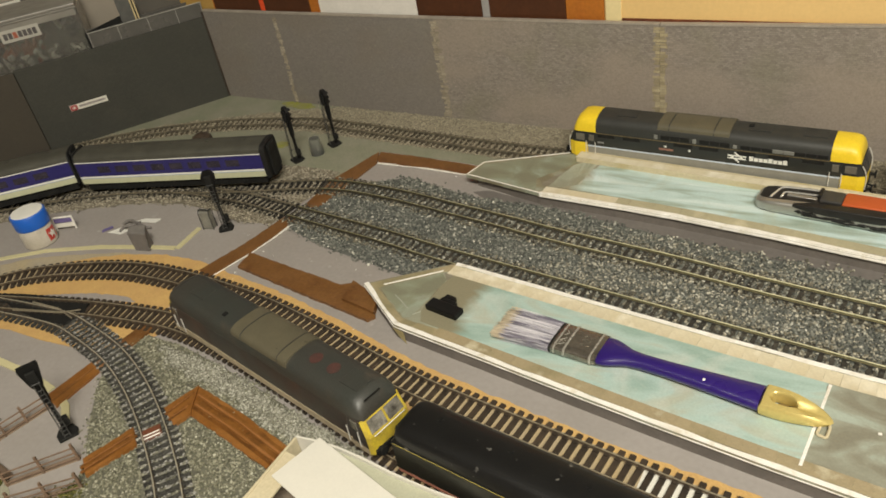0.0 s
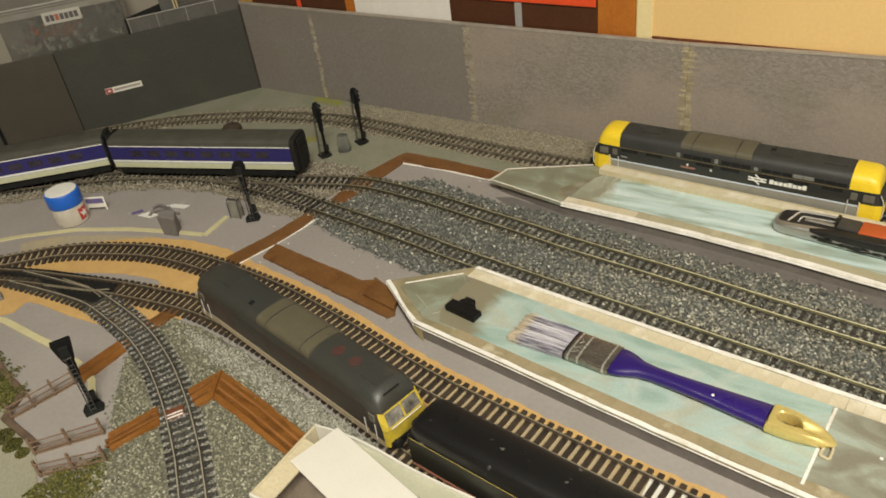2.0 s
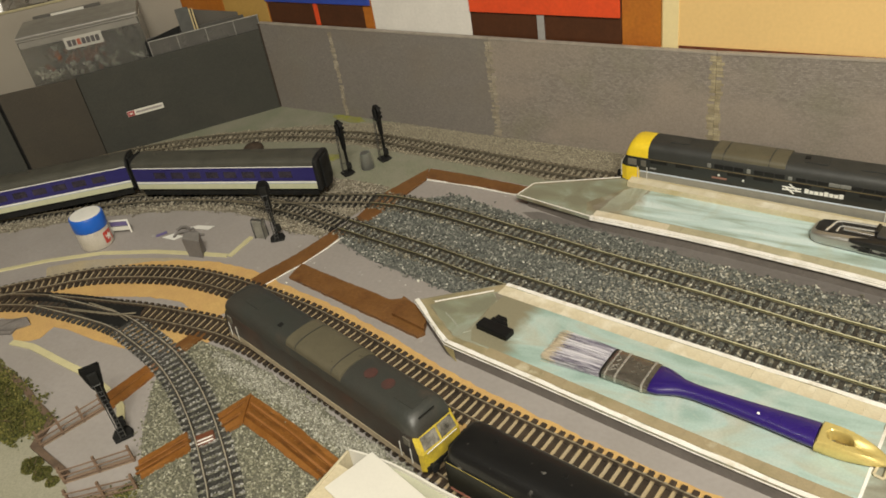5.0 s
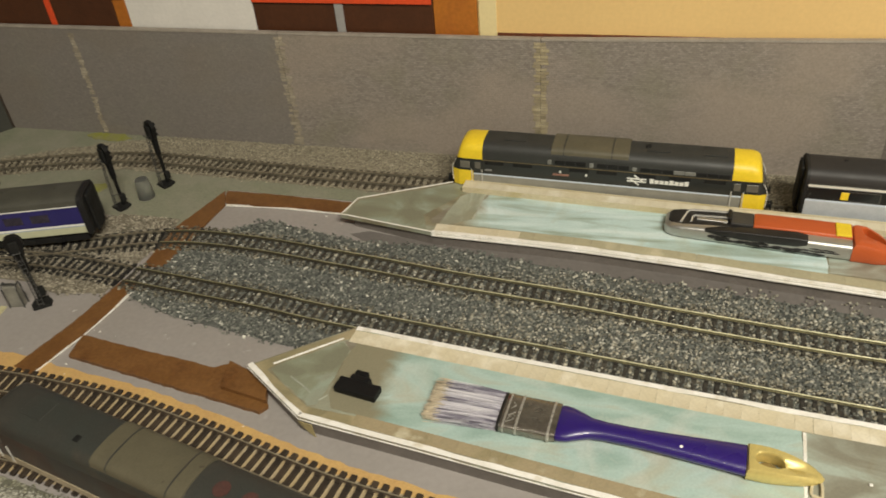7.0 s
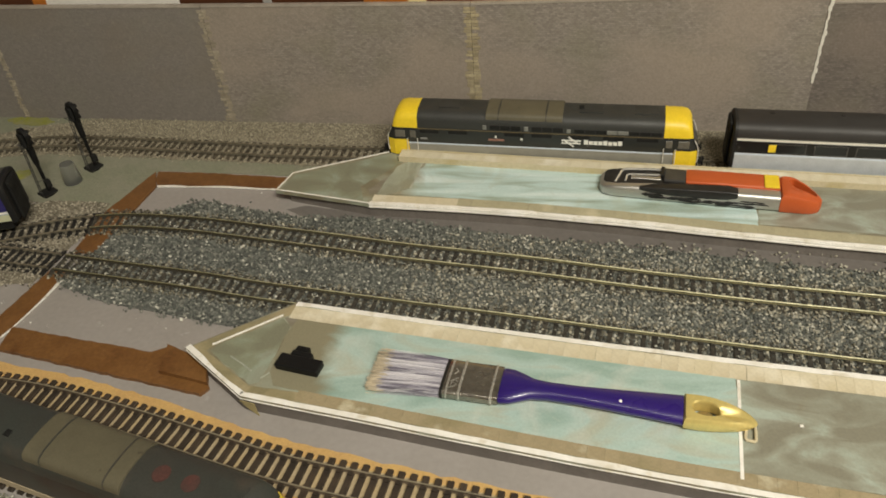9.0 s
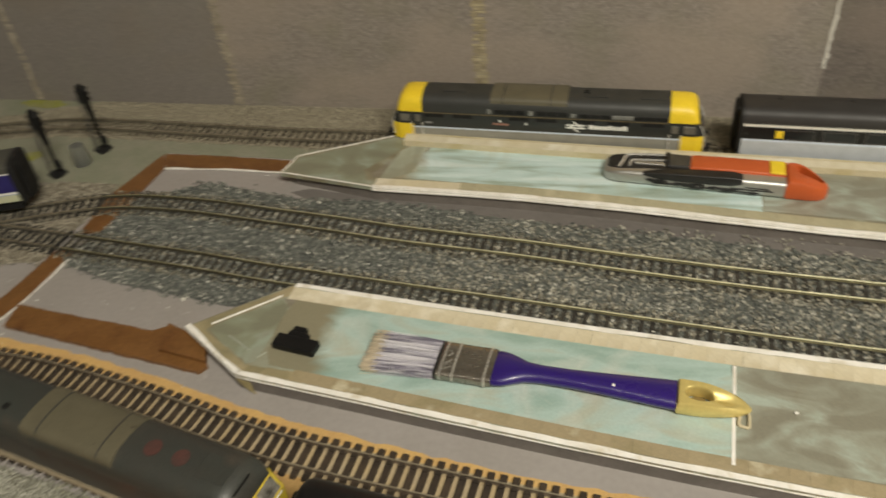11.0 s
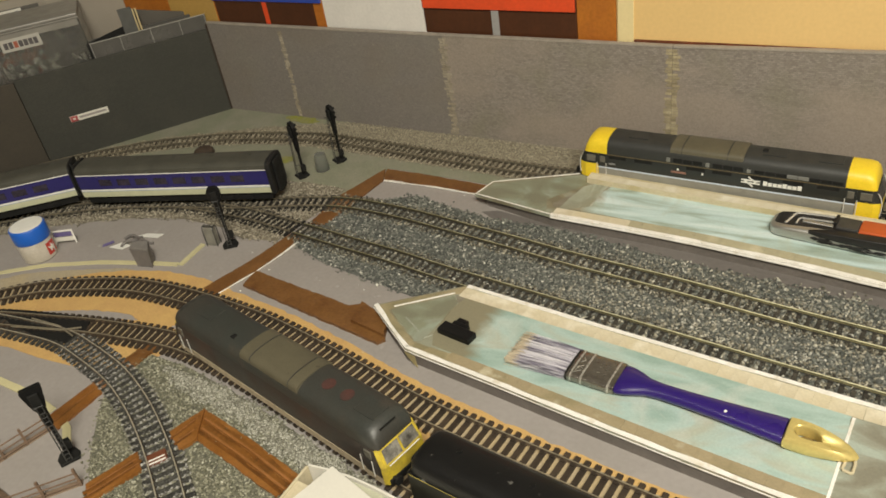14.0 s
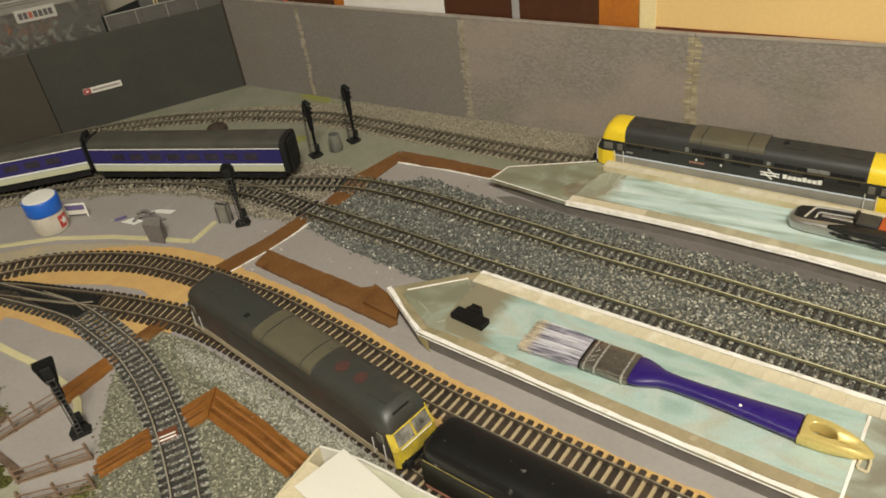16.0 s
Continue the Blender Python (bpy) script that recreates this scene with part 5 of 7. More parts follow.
def roof_section(x, w, ze, zt, n=10, power=0.62):
    pts = [(x, -w, ze)]
    for i in range(1, n):
        a = math.pi * i / n
        pts.append((x, -w * math.copysign(abs(math.cos(a)) ** 0.8, math.cos(a)), ze + (zt - ze) * math.sin(a) ** power))
    return pts + [(x, w, ze)]


def wheelset(bm, x, r=6.6):
    for s in (-1, 1):
        cyl(bm, (x, s * 7.2, r), (x, s * 9.4, r), r, 20)
        cyl(bm, (x, s * 6.4, r), (x, s * 7.2, r), r + 0.8, 20)
    cyl(bm, (x, -6.4, r), (x, 6.4, r), 1.0, 8)
    return bm


def bogie(parent, x, length, axles):
    b = part("bogie", cube(x - length / 2, x + length / 2, -6, 6, 3, 8, bevel=0.8), BLACK_MATT, parent)
    for s in (-1, 1):
        bm = cube(x - length / 2, x + length / 2, s * 12 - 1.5, s * 12 + 1.5, 3.2, 8.4, bevel=0.6)
        for k in range(axles):
            px = x - length / 2 + length * (k + 0.5) / axles
            box(bm, px - 3, px + 3, s * 13.8 - 1.2, s * 13.8 + 1.2, 3.5, 8.0, bevel=0.6)
        part("side_frame", bm, BLACK_MATT, b)
    for k in range(axles):
        part("wheelset", wheelset(bmesh.new(), x - length / 2 + length * (k + 0.5) / axles), IRON, b)
    return b


def locomotive(x, y, z, rz, label, body, roof, cab_roof, cab_front, cab_side, lower, stripe, frame_m, glass, fans, cabx=106.0, line_z=14.2, sx=1.0, ZT=48.0, bx=106.0, gold=False, short=0.0):
    """A twin-cab diesel; local x runs along it, z from the rail head."""
    t = thing("diesel_locomotive", x, y, z, rz, label, "locomotive", "locomotives")
    t.scale = (sx, 1, 1)
    W, ZE = 17.3, 34.0
    LZ = line_z
    side = lambda px: [(px, -16.9, LZ + 1.3), (px, -W, 22), (px, -W, 30), (px, -16.6, ZE), (px, 16.6, ZE), (px, W, 30), (px, W, 22), (px, 16.9, LZ + 1.3)]
    part("body", loft(bmesh.new(), [side(short - bx), side(bx)]), body, t, smooth=True)
    part("skirt", cube(short - bx, bx, -16.9, 16.9, 7.6, LZ, bevel=0.3), lower, t, "lower body side")
    part("stripe", cube(short - bx, bx, -17.2, 17.2, LZ, LZ + 1.3, bevel=0.2, seg=1), stripe, t, "thin pale line along the side")
    if gold:
        part("cantrail_line", cube(-cabx, cabx, -16.9, 16.9, ZE - 0.3, ZE + 0.2), mat("dull_gold_line", (0.17, 0.13, 0.06), 0.5), t, "thin dull gold line under the roof")
    r = part("roof", loft(bmesh.new(), [roof_section(px, 16.6, ZE + 0.32, ZT, 14, 0.56) for px in (short - cabx, -60, 0, 60, cabx)]), roof, t, smooth=True)
    pan = part("roof_panel", loft(bmesh.new(), [roof_section(px, 15.2 if gold else 15.6, ZE + (9.6 if gold else 8.0), ZT + 0.6, 14, 0.56) for px in ((-41, -40.4, 19.4, 20) if gold else (-38, -37.4, 26.4, 27))]), PANEL, r, "olive-grey translucent roof panel", smooth=True)
    for px in ((-31, 7) if gold else (-28, 15)):
        part("panel_rib", loft(bmesh.new(), [roof_section(q, 15.3 if gold else 15.7, ZE + (8.8 if gold else 7.8), ZT + 0.95, 14, 0.56) for q in (px - 0.45, px + 0.45)]), roof, pan)
    for px in ((-72, 42, 84) if gold else (-94, 84)):
        part("roof_hatch", cube(px - 9, px + 9, -7, 7, ZT - 0.6, ZT + 0.3, bevel=0.3), roof, r)
    for k, (fx, fy) in enumerate(fans):
        part("roof_fan", cyl(bmesh.new(), (fx, fy, ZT - 1.5), (fx, fy, ZT + 0.25), 4.8, 24), RED_FAN, r, "dull red roof fan")
    ex, ey, ez = (34, 0, ZT) if gold else (44, 7, ZT - 1.2)
    part("exhaust", cube(ex - 2, ex + 2, ey - 2, ey + 2, ez - 0.6, ez + 1.2, bevel=0.3), BLACK_MATT, r)
    for s in (-1, 1):
        for gx in (-88, -64, -18, 4, 34, 60, 86) if gold else ():
            part("grille", cube(gx - 8, gx + 8, s * 16.9 - 0.5, s * 16.9 + 0.5, 30.2, 33.4, bevel=0.2, seg=1), BLACK_MATT, t)
    for e in (-1, 1):
        f = lambda px: e * (px - (short if e < 0 else 0))
        rx = lambda a, b: sorted((f(a), f(b)))
        wrap = cab_front if gold else cab_side
        nx, ny, lean = (119, 14.9, 2.0) if gold else (121.4, 15.9, 3.6)
        part("cab_side", loft(bmesh.new(), [[(f(bx + 0.02), -W, zz), (f(nx), -W, zz), (f(nx), W, zz), (f(bx + 0.02), W, zz)] for zz in ((8.5, 23.4) if gold else (13.2, 23.4))]), wrap, t)
        if not gold:
            part("cab_solebar", loft(bmesh.new(), [[(f(bx + 0.02), -W - 0.05, zz), (f(nx), -W - 0.05, zz), (f(nx), W + 0.05, zz), (f(bx + 0.02), W + 0.05, zz)] for zz in (7.8, 13.1)]), lower, t, "tan strip under the cab")
        low = [[(f(nx + 0.02), -W, zz), (f(124.3), -ny, zz), (f(125), 0, zz), (f(124.3), ny, zz), (f(nx + 0.02), W, zz)] for zz in (8.5, 23.4)]
        part("cab_front", loft(bmesh.new(), low), cab_front, t, "yellow cab front below the windscreens")
        part("cab_side", loft(bmesh.new(), [[(f(bx + 0.02), -W + 0.7 * k, zz), (f(nx - 0.5 - lean * k), -W + 0.8 * k, zz), (f(nx - 0.5 - lean * k), W - 0.8 * k, zz), (f(bx + 0.02), W - 0.7 * k, zz)] for zz, k in ((23.42, 0.0), (34.3, 1.0))]), cab_side, t)
        band = [[(f(nx - 0.48 - lean * k), -W + 0.8 * k, zz), (f(124.2 - 4.6 * k), 0.2 - ny + 0.8 * k, zz), (f(124.8 - 4.6 * k), 0, zz), (f(124.2 - 4.6 * k), ny - 0.2 - 0.8 * k, zz), (f(nx - 0.48 - lean * k), W - 0.8 * k, zz)] for zz, k in ((23.42, 0.0), (34.3, 1.0))]
        b = part("windscreen_surround", loft(bmesh.new(), band), frame_m, t)
        part("cab_roof", loft(bmesh.new(), [roof_section(f(px), w, 34.32, zt, 14, 0.56) for px, w, zt in (((cabx, 16.6, ZT), (111, 16.6, ZT - 0.2), (115.2, 16.5, ZT - 1.4), (117.4, 16.2, ZT - 3.6), (118.9, 15.8, 41.5), (119.9, 15.2, 35.6)) if gold else ((cabx, 16.6, ZT), (110, 16.5, ZT - 0.2), (114.5, 16.2, 46.2), (117.5, 15.4, 42.6), (119.4, 14.4, 38.0), (119.9, 13.8, 35.6)))]), cab_roof, t, smooth=True)
        for s in (-1, 1):
            q = []
            for zz in (24.8, 33.6):
                k = (zz - 23.4) / 10.9
                q.append([(f(124.9 - 4.6 * k), s * 0.8, zz), (f(124.4 - 4.6 * k), s * (14.0 - 0.8 * k), zz), (f(124.8 - 4.6 * k), s * (14.0 - 0.8 * k), zz + 0.1), (f(125.3 - 4.6 * k), s * 0.8, zz + 0.1)])
            part("windscreen", loft(bmesh.new(), q), glass, b, "cab windscreen")
            bm = bmesh.new()
            pt = lambda a, zz: (f(125.0 - 4.6 * (zz - 23.4) / 10.9 - 0.035 * a), s * a, zz)
            for (a0, z0), (a1, z1) in (((0.5, 24.5), (14.3, 24.5)), ((0.5, 33.9), (13.4, 33.9)), ((0.5, 24.5), (0.5, 33.9)), ((14.3, 24.5), (13.4, 33.9))):
                cyl(bm, pt(a0, z0), pt(a1, z1), 0.45, 6)
            part("windscreen_frame", bm, frame_m, b)
            for wa, wb in ((99.8, 104.8), (109.0, 117.5)) if gold else ((108.5, 114.5),):
                part("side_window", cube(*rx(wa, wb), s * 17.0 - 0.6, s * 17.0 + 0.55, 25.5, 32, bevel=0.3, seg=1), GLASS_GREY, t)
            bm = bmesh.new()
            for hx in (98.6, 107.4) if gold else (104.0, 114.5):
                cyl(bm, (f(hx), s * 18.1, 12), (f(hx), s * 17.8, 25), 0.38, 6)
            part("handrail", bm, HANDRAIL, t, "pale wire cab handrails")
            bm = bmesh.new()
            cyl(bm, (f(124.5), s * 11.5, 11.5), (f(128.5), s * 11.5, 11.5), 1.3, 10)
            cyl(bm, (f(128.5), s * 11.5, 11.5), (f(129.5), s * 11.5, 11.5), 3.2, 14)
            part("buffer", bm, BLACK_MATT, t, smooth=True)
        part("bufferbeam", cube(*rx(122, 125.6), -15, 15, 7.4, 12, bevel=0.4), BLACK_MATT, t)
        part("coupling", tube(bmesh.new(), [(f(125), 0, 8), (f(129), 0, 7.5), (f(131), 2, 7.5), (f(131), -2, 7.5)], 0.7), BLACK_MATT, t)
        bogie(t, e * 80 + (short if e < 0 else 0), 62, 3)
    part("fuel_tank", cube(-40, 40, -13, 13, 3, 8.4, bevel=1), BLACK_MATT, t)
    return t


sr = locomotive(346.5, 172.3, 5.4, -2.2, "dark grey locomotive with bright yellow cabs on the back track", SR_BODY, SR_ROOF, YELLOW, YELLOW, SR_BODY, SKIRT_GREY, PALE_BLUE, SR_BODY, GLASS_DARK, (), 98.0, 19.6, 1.015, 49.3, 106.5, True)
for z0 in (28.4, 26.0):
    part("arrow_logo", cube(20, 35, -17.75, -17.35, z0, z0 + 1.1), WHITE_LIVERY, sr, "plain white double-arrow shape")
for s, px in ((1, 29), (-1, 26)):
    part("arrow_logo", box(bmesh.new(), -4.5, 4.5, -17.8, -17.36, -0.5, 0.5, m=Matrix.Translation((px, 0, 27.75 + s * 1.7)) @ Euler((0, radians(38), 0)).to_matrix().to_4x4()), WHITE_LIVERY, sr)
for k in range(8):
    part("lettering_bar", cube(37.5 + k * 3.75, 40.7 + k * 3.75, -17.7, -17.35, 26.0, 30.0 - (0.9 if k not in (0, 4, 7) else 0)), WHITE_LIVERY, sr)
part("nameplate", cube(-39, -26, -17.75, -17.35, 25.6, 27.6, bevel=0.2, seg=1), mat("red_brown_plate", (0.30, 0.15, 0.11), 0.4), sr, "small red-brown nameplate")
for px, zz in ((-33, 28.6), (-12, 27.2)):
    part("data_panel", cube(px - 0.8, px + 0.8, -17.75, -17.35, zz, zz + 1.8), WHITE_LIVERY, sr)
part("number_bar", cube(-96, -90, -17.75, -17.35, 24.5, 26.0), mat("dim_grey_mark", (0.25, 0.25, 0.24), 0.5), sr)
part("number_bar", cube(-124.9, -124.4, -10, -3, 20, 22), mat("dim_grey_mark", (0.4, 0.4, 0.38), 0.5), sr)

for e in (-1, 1):
    for q in (-1, 1):
        part("front_handrail", tube(bmesh.new(), [(e * 121.0, q * 16.4, 33), (e * 123.2, q * 16.2, 29), (e * 124.6, q * 15.8, 24), (e * 124.9, q * 15.6, 17), (e * 124.4, q * 15.6, 12)], 0.4, 6), HANDRAIL, sr, "white wire handrail round the cab front", smooth=True)
GRILLE_PALE = mat("pale_grey_vent", (0.22, 0.22, 0.20), 0.5)
for k in range(17):
    gx = -42 + k * 8.4
    for q in (-1, 1):
        pale = k in (0, 4, 8, 12, 13)
        part("roof_grille", cube(gx - (1.6 if k in (0, 4, 8) else 4.0), gx + (1.6 if k in (0, 4, 8) else 4.0), *sorted((q * 17.0, q * 14.4)), 35.3, 39.4 if k < 8 else 38.6, bevel=0.3, seg=1), GRILLE_PALE if pale else BLACK_MATT, sr, "pale grey roof-side vent" if pale else "black roof-side grille")

l1 = locomotive(139, -183.6, 5.7, 167.8, "weathered dark grey locomotive with yellow cab front on the front track", L1_BODY, L1_ROOF, L1_ROOF, YELLOW_WORN, L1_BODY, TAN_LINE, TAN_LINE, YELLOW_WORN, mat("cloudy_cab_glazing", (0.06, 0.055, 0.045), 0.25, var=0.2, scale=170, tint=(0.27, 0.255, 0.22), bump=0), ((-55, 1.0), (-73, 1.0)), 106.0, 13.0, 0.965, short=7.5)

part("roof_seam", cube(-111.0, -110.5, -4, 9, 45.6, 46.95, bevel=0.1, seg=1), BLACK_MATT, l1, "dark seam across the cab roof")
part("front_line", cube(-118.1, -117.5, -13.0, 13.0, 23.2, 23.7, bevel=0.1, seg=1), WHITE_LIVERY, l1, "thin white line under the windscreens")

COACH_END = mat("dull_black_coach_end", (0.009, 0.009, 0.009), 0.6, var=0.2)


def coach(x, y, z, rz, length, label, bands, roof, windows, ends=COACH_END, zr=33.0, zt=44.5, roof_w=16.4, caps=(5.0, 5.0), dome=False, trim=None):
    """bands: (z0, z1, material, part label); windows: (z0, z1, width, pitch, material)."""
    t = thing("railway_coach", x, y, z, rz, label, "railway coach", "railway coaches")
    h = length / 2
    lowest = bands[0][0]
    part("underframe", cube(-h + 2, h - 2, -13.4, 13.4, 3.0 if lowest > 10 else 3.5, lowest - 0.02, bevel=0.8), BLACK_MATT, t)
    for z0, z1, m, lab in bands:
        part("body_band", cube(-h, h, -16.9, 16.9, z0, z1 - 0.02, bevel=0.15, seg=1), m, t, lab)
    ends_in = ((0, 0.85, 3.6), (1.2, 0.93, 1.8), (4.0, 0.98, 0.6), (9, 1.0, 0.0)) if dome else ((0, 1.0, 0.0),)
    run = [(-h + d, k, drop) for d, k, drop in ends_in] + [(h - d, k, drop) for d, k, drop in ends_in[::-1]]
    r = part("roof", loft(bmesh.new(), [roof_section(px, roof_w * k, zr, zt - drop) for px, k, drop in run]), roof, t, smooth=True)
    for k in range(5):
        px = -h + length * (k + 0.5) / 5
        part("roof_vent", cyl(bmesh.new(), (px, 3, zt - 0.8), (px, 3, zt + 0.6), 1.6, 12), roof, r)
    if windows:
        z0, z1, w, pitch, m = windows
        n = int((length - 30) / pitch)
        for s in (-1, 1):
            for k in range(n):
                px = -(n - 1) * pitch / 2 + k * pitch
                pane = part("window", cube(px - w / 2, px + w / 2, s * 16.9 - 0.12, s * 16.9 + 0.12, z0, z1), m, t)
                if trim:
                    bm = bmesh.new()
                    for x0, x1, za, zb in ((px - w / 2 - 0.7, px + w / 2 + 0.7, z1, z1 + 0.5), (px - w / 2 - 0.7, px + w / 2 + 0.7, z0 - 0.5, z0), (px - w / 2 - 0.7, px - w / 2, z0, z1), (px + w / 2, px + w / 2 + 0.7, z0, z1)):
                        box(bm, x0, x1, s * 16.95 - 0.2, s * 16.95 + 0.2, za, zb)
                    part("window_frame", bm, trim, pane, "grey window frame")
    for e, cap in zip((-1, 1), caps):
        lift = 0.3 if cap > 2 else 0.0
        prof = [(-16.7, 10.5), (-16.9, zr), (16.9, zr), (16.7, 10.5)] if dome else [(-16.7, 10.5), (-16.9, zr), *[(b * (1 + lift / 15), c + lift) for _, b, c in roof_section(0, roof_w, zr, zt)[1:-1]], (16.9, zr), (16.7, 10.5)]
        part("end_wall", loft(bmesh.new(), [[(e * (h + o), b * k, zr / 2 + (c - zr / 2) * k) for b, c in prof] for o, k in ((0.02, 1.0), (cap, 1.0), (cap + 1.2, 0.94))]), ends, t, "black coach end", smooth=True)
        part("gangway", cube(*sorted((e * (h + cap + 1.2), e * (h + cap + 4))), *((-11, 11, 8, zt + 0.8) if 1 < cap < 2 else (-9, 9, 8, zt - (9 if dome else 3))), bevel=2.0, seg=3), BLACK_MATT, t, "black corridor gangway")
        bogie(t, e * (h - 38), 44, 2)
    return t


LW = (26.0, 33.5, 15, 22, mat("brownish_glazing", (0.046, 0.038, 0.06), 0.25, var=0.25, bump=0))
blue_bands = ((12.6, 18.8, COACH_CREAM, "cream lower band"), (18.8, 19.7, BLUE_GREY, "thin grey line"), (19.7, 21.6, WHITE_LIVERY, "white line"), (21.6, 37.9, COACH_BLUE, "violet-blue window band"), (37.9, 39.0, WHITE_LIVERY, "thin white line"), (39.0, 40.0, COACH_ROOF, ""))
coach(-176, 19, 5.3, 18.5, 221, "violet-blue and cream coach with a dark roof on the curve", blue_bands, COACH_ROOF, LW, zr=40.0, zt=46.8, caps=(1.5, 3.4))
coach(-381, -92, 5.3, 42.0, 220, "violet-blue and cream coach trailing round the curve", blue_bands, COACH_ROOF, LW, zr=40.0, zt=46.8, caps=(5.0, 1.5))
rc = coach(626, 161.5, 5.4, -2.6, 252, "black and blue-grey coach behind the yellow-cab locomotive", ((7.8, 22, mat("pale_blue_grey_livery", (0.47, 0.50, 0.53), 0.42, var=0.06), "pale blue-grey lower side"), (22, 23.6, PALE_BLUE, "pale line"), (23.6, 34.4, COACH_BLACK, "black window band"), (34.4, 36.4, CARD_WHITE, "cream line under the roof"), (36.4, 37.0, COACH_ROOF, "")), mat("dark_brown_grey_roof", (0.028, 0.025, 0.023), 0.55, var=0.12, scale=40), (24.9, 32.3, 22, 29, GLASS_DARK), zr=37.0, zt=48.5, caps=(2.1, 5.0), trim=mat("dark_grey_frame", (0.075, 0.072, 0.066), 0.4, var=0.1))
part("door_notice", cube(-102.5, -97, -17.5, -17.0, 25.5, 32, bevel=0.2, seg=1), YELLOW, rc, "small yellow square by the door")
coach(385, -223.2, 5.7, -6.5, 236, "glossy black coach with thin yellow lines on the front track", ((7.8, 10.2, RED_LINE, "dull red lower line"), (10.2, 31.6, mat("olive_black_coach_side", (0.022, 0.022, 0.017), 0.42, var=0.2, scale=60), "olive-black side"), (31.6, 32.1, mat("dull_yellow_line", (0.50, 0.40, 0.08), 0.5), "thin yellow line"), (32.2, 33, COACH_BLACK, "")), COACH_BLACK, None, COACH_BLACK, caps=(0.8, 0.8), dome=True)

# ---- colour-light signals ----
SIG_GREY = mat("signal_ladder_grey", (0.07, 0.07, 0.066), 0.4, metal=0.3)


def signal(x, y, rz, height=64, fan=False):
    t = thing("railway_signal", x, y, 0.4, rz, "black plastic colour-light signal on a post with ladder", "signal", "railway signals")
    part("base", slab([(-6.5, -8.6), (6.5, -8.6), (7.6, -2), (5, 4.6), (-5, 4.6), (-7.6, -2)], 0, 2.2, bevel=0.6), BLACK_MATT, t)
    bm = bmesh.new()
    cyl(bm, (0, 0, 1.6), (0, 0, 8), 1.9, 10)
    cyl(bm, (0, 0, 8), (0, 0, height - 18), 1.6, 10)
    cyl(bm, (0, 0, height - 34), (0, 0, height - 18), 2.5, 10, 3.2)
    part("post", bm, BLACK, t, smooth=True)
    part("relay_box", cube(1.0, 5, -2.5, 2.5, 7, 14, bevel=0.5), BLACK_MATT, t)
    hd = part("head", loft(bmesh.new(), [[(px, py, zz) for px, py in ((-w, -2.2), (w, -2.2), (w, 1.6), (-w, 1.6))] for zz, w in (((height - 21, 2.2), (height - 17, 4.2), (height - 10, 5.6), (height - 2, 7.0), (height, 6.6)) if fan else ((height - 19, 2.4), (height - 15, 4.6), (height - 9, 6.2), (height - 5, 6.4), (height - 2, 5.0), (height, 2.8)))]), BLACK, t)
    for k in range(3):
        part("hood", loft(bmesh.new(), [[(2.0 * math.cos(a) * s, yy, height - 5 - k * 5.2 + 2.0 * math.sin(a) * s) for a in np.linspace(-0.2, math.pi + 0.2, 9)] + [(1.7 * math.cos(a) * s, yy, height - 5 - k * 5.2 + 1.7 * math.sin(a) * s) for a in np.linspace(math.pi + 0.2, -0.2, 9)] for yy, s in ((1.6, 1.0), (4.6, 1.0))]), BLACK, hd)
    part("back_box", cube(-3.4, 3.4, -4.6, -2.25, height - 17, height - 4, bevel=0.7), BLACK_MATT, hd)
    bm = bmesh.new()
    for s in (-1, 1):
        cyl(bm, (s * 1.9, -7.6, 1.8), (s * 1.9, -5.4, height - 14), 0.42, 6)
    for k in range(12):
        zz = 4 + k * (height - 20) / 12
        py = -7.6 + 2.2 * zz / (height - 14)
        cyl(bm, (-1.9, py, zz), (1.9, py, zz), 0.34, 5)
    tube(bm, [(-2.4, -5, height - 13), (-2.8, -8, height - 12), (2.8, -8, height - 12), (2.4, -5, height - 13)], 0.35, 6)
    for zz in (height - 22, 14):
        cyl(bm, (0, -5.8, zz), (0, 0, zz), 0.4, 6)
    part("ladder", bm, SIG_GREY, t)
    return t


signal(-65, -32, 40)
signal(-79, 103, -26)
signal(-58, 145, -26, 66)
signal(11, -283, 62, 66, True)

# ---- paint brush on the near platform ----
BLUE_HANDLE = mat("glossy_violet_blue_lacquer", (0.026, 0.011, 0.145), 0.3, var=0.06, scale=30, grain=300, bump=0.0, coat=0.5)
GOLD = mat("gold_lacquer", (0.70, 0.56, 0.20), 0.34, metal=0.35, var=0.06, scale=40, grain=500, bump=0.03)
STEEL = mat("dull_nickel_ferrule", (0.36, 0.33, 0.285), 0.26, metal=0.85, var=0.16, scale=80, grain=300, bump=0.12)
BR = ramp_stones("bristle", [(0.0, (0.07, 0.062, 0.085)), (0.3, (0.26, 0.24, 0.30)), (0.5, (0.58, 0.56, 0.61)), (1.0, (0.90, 0.88, 0.89))], 0.4)


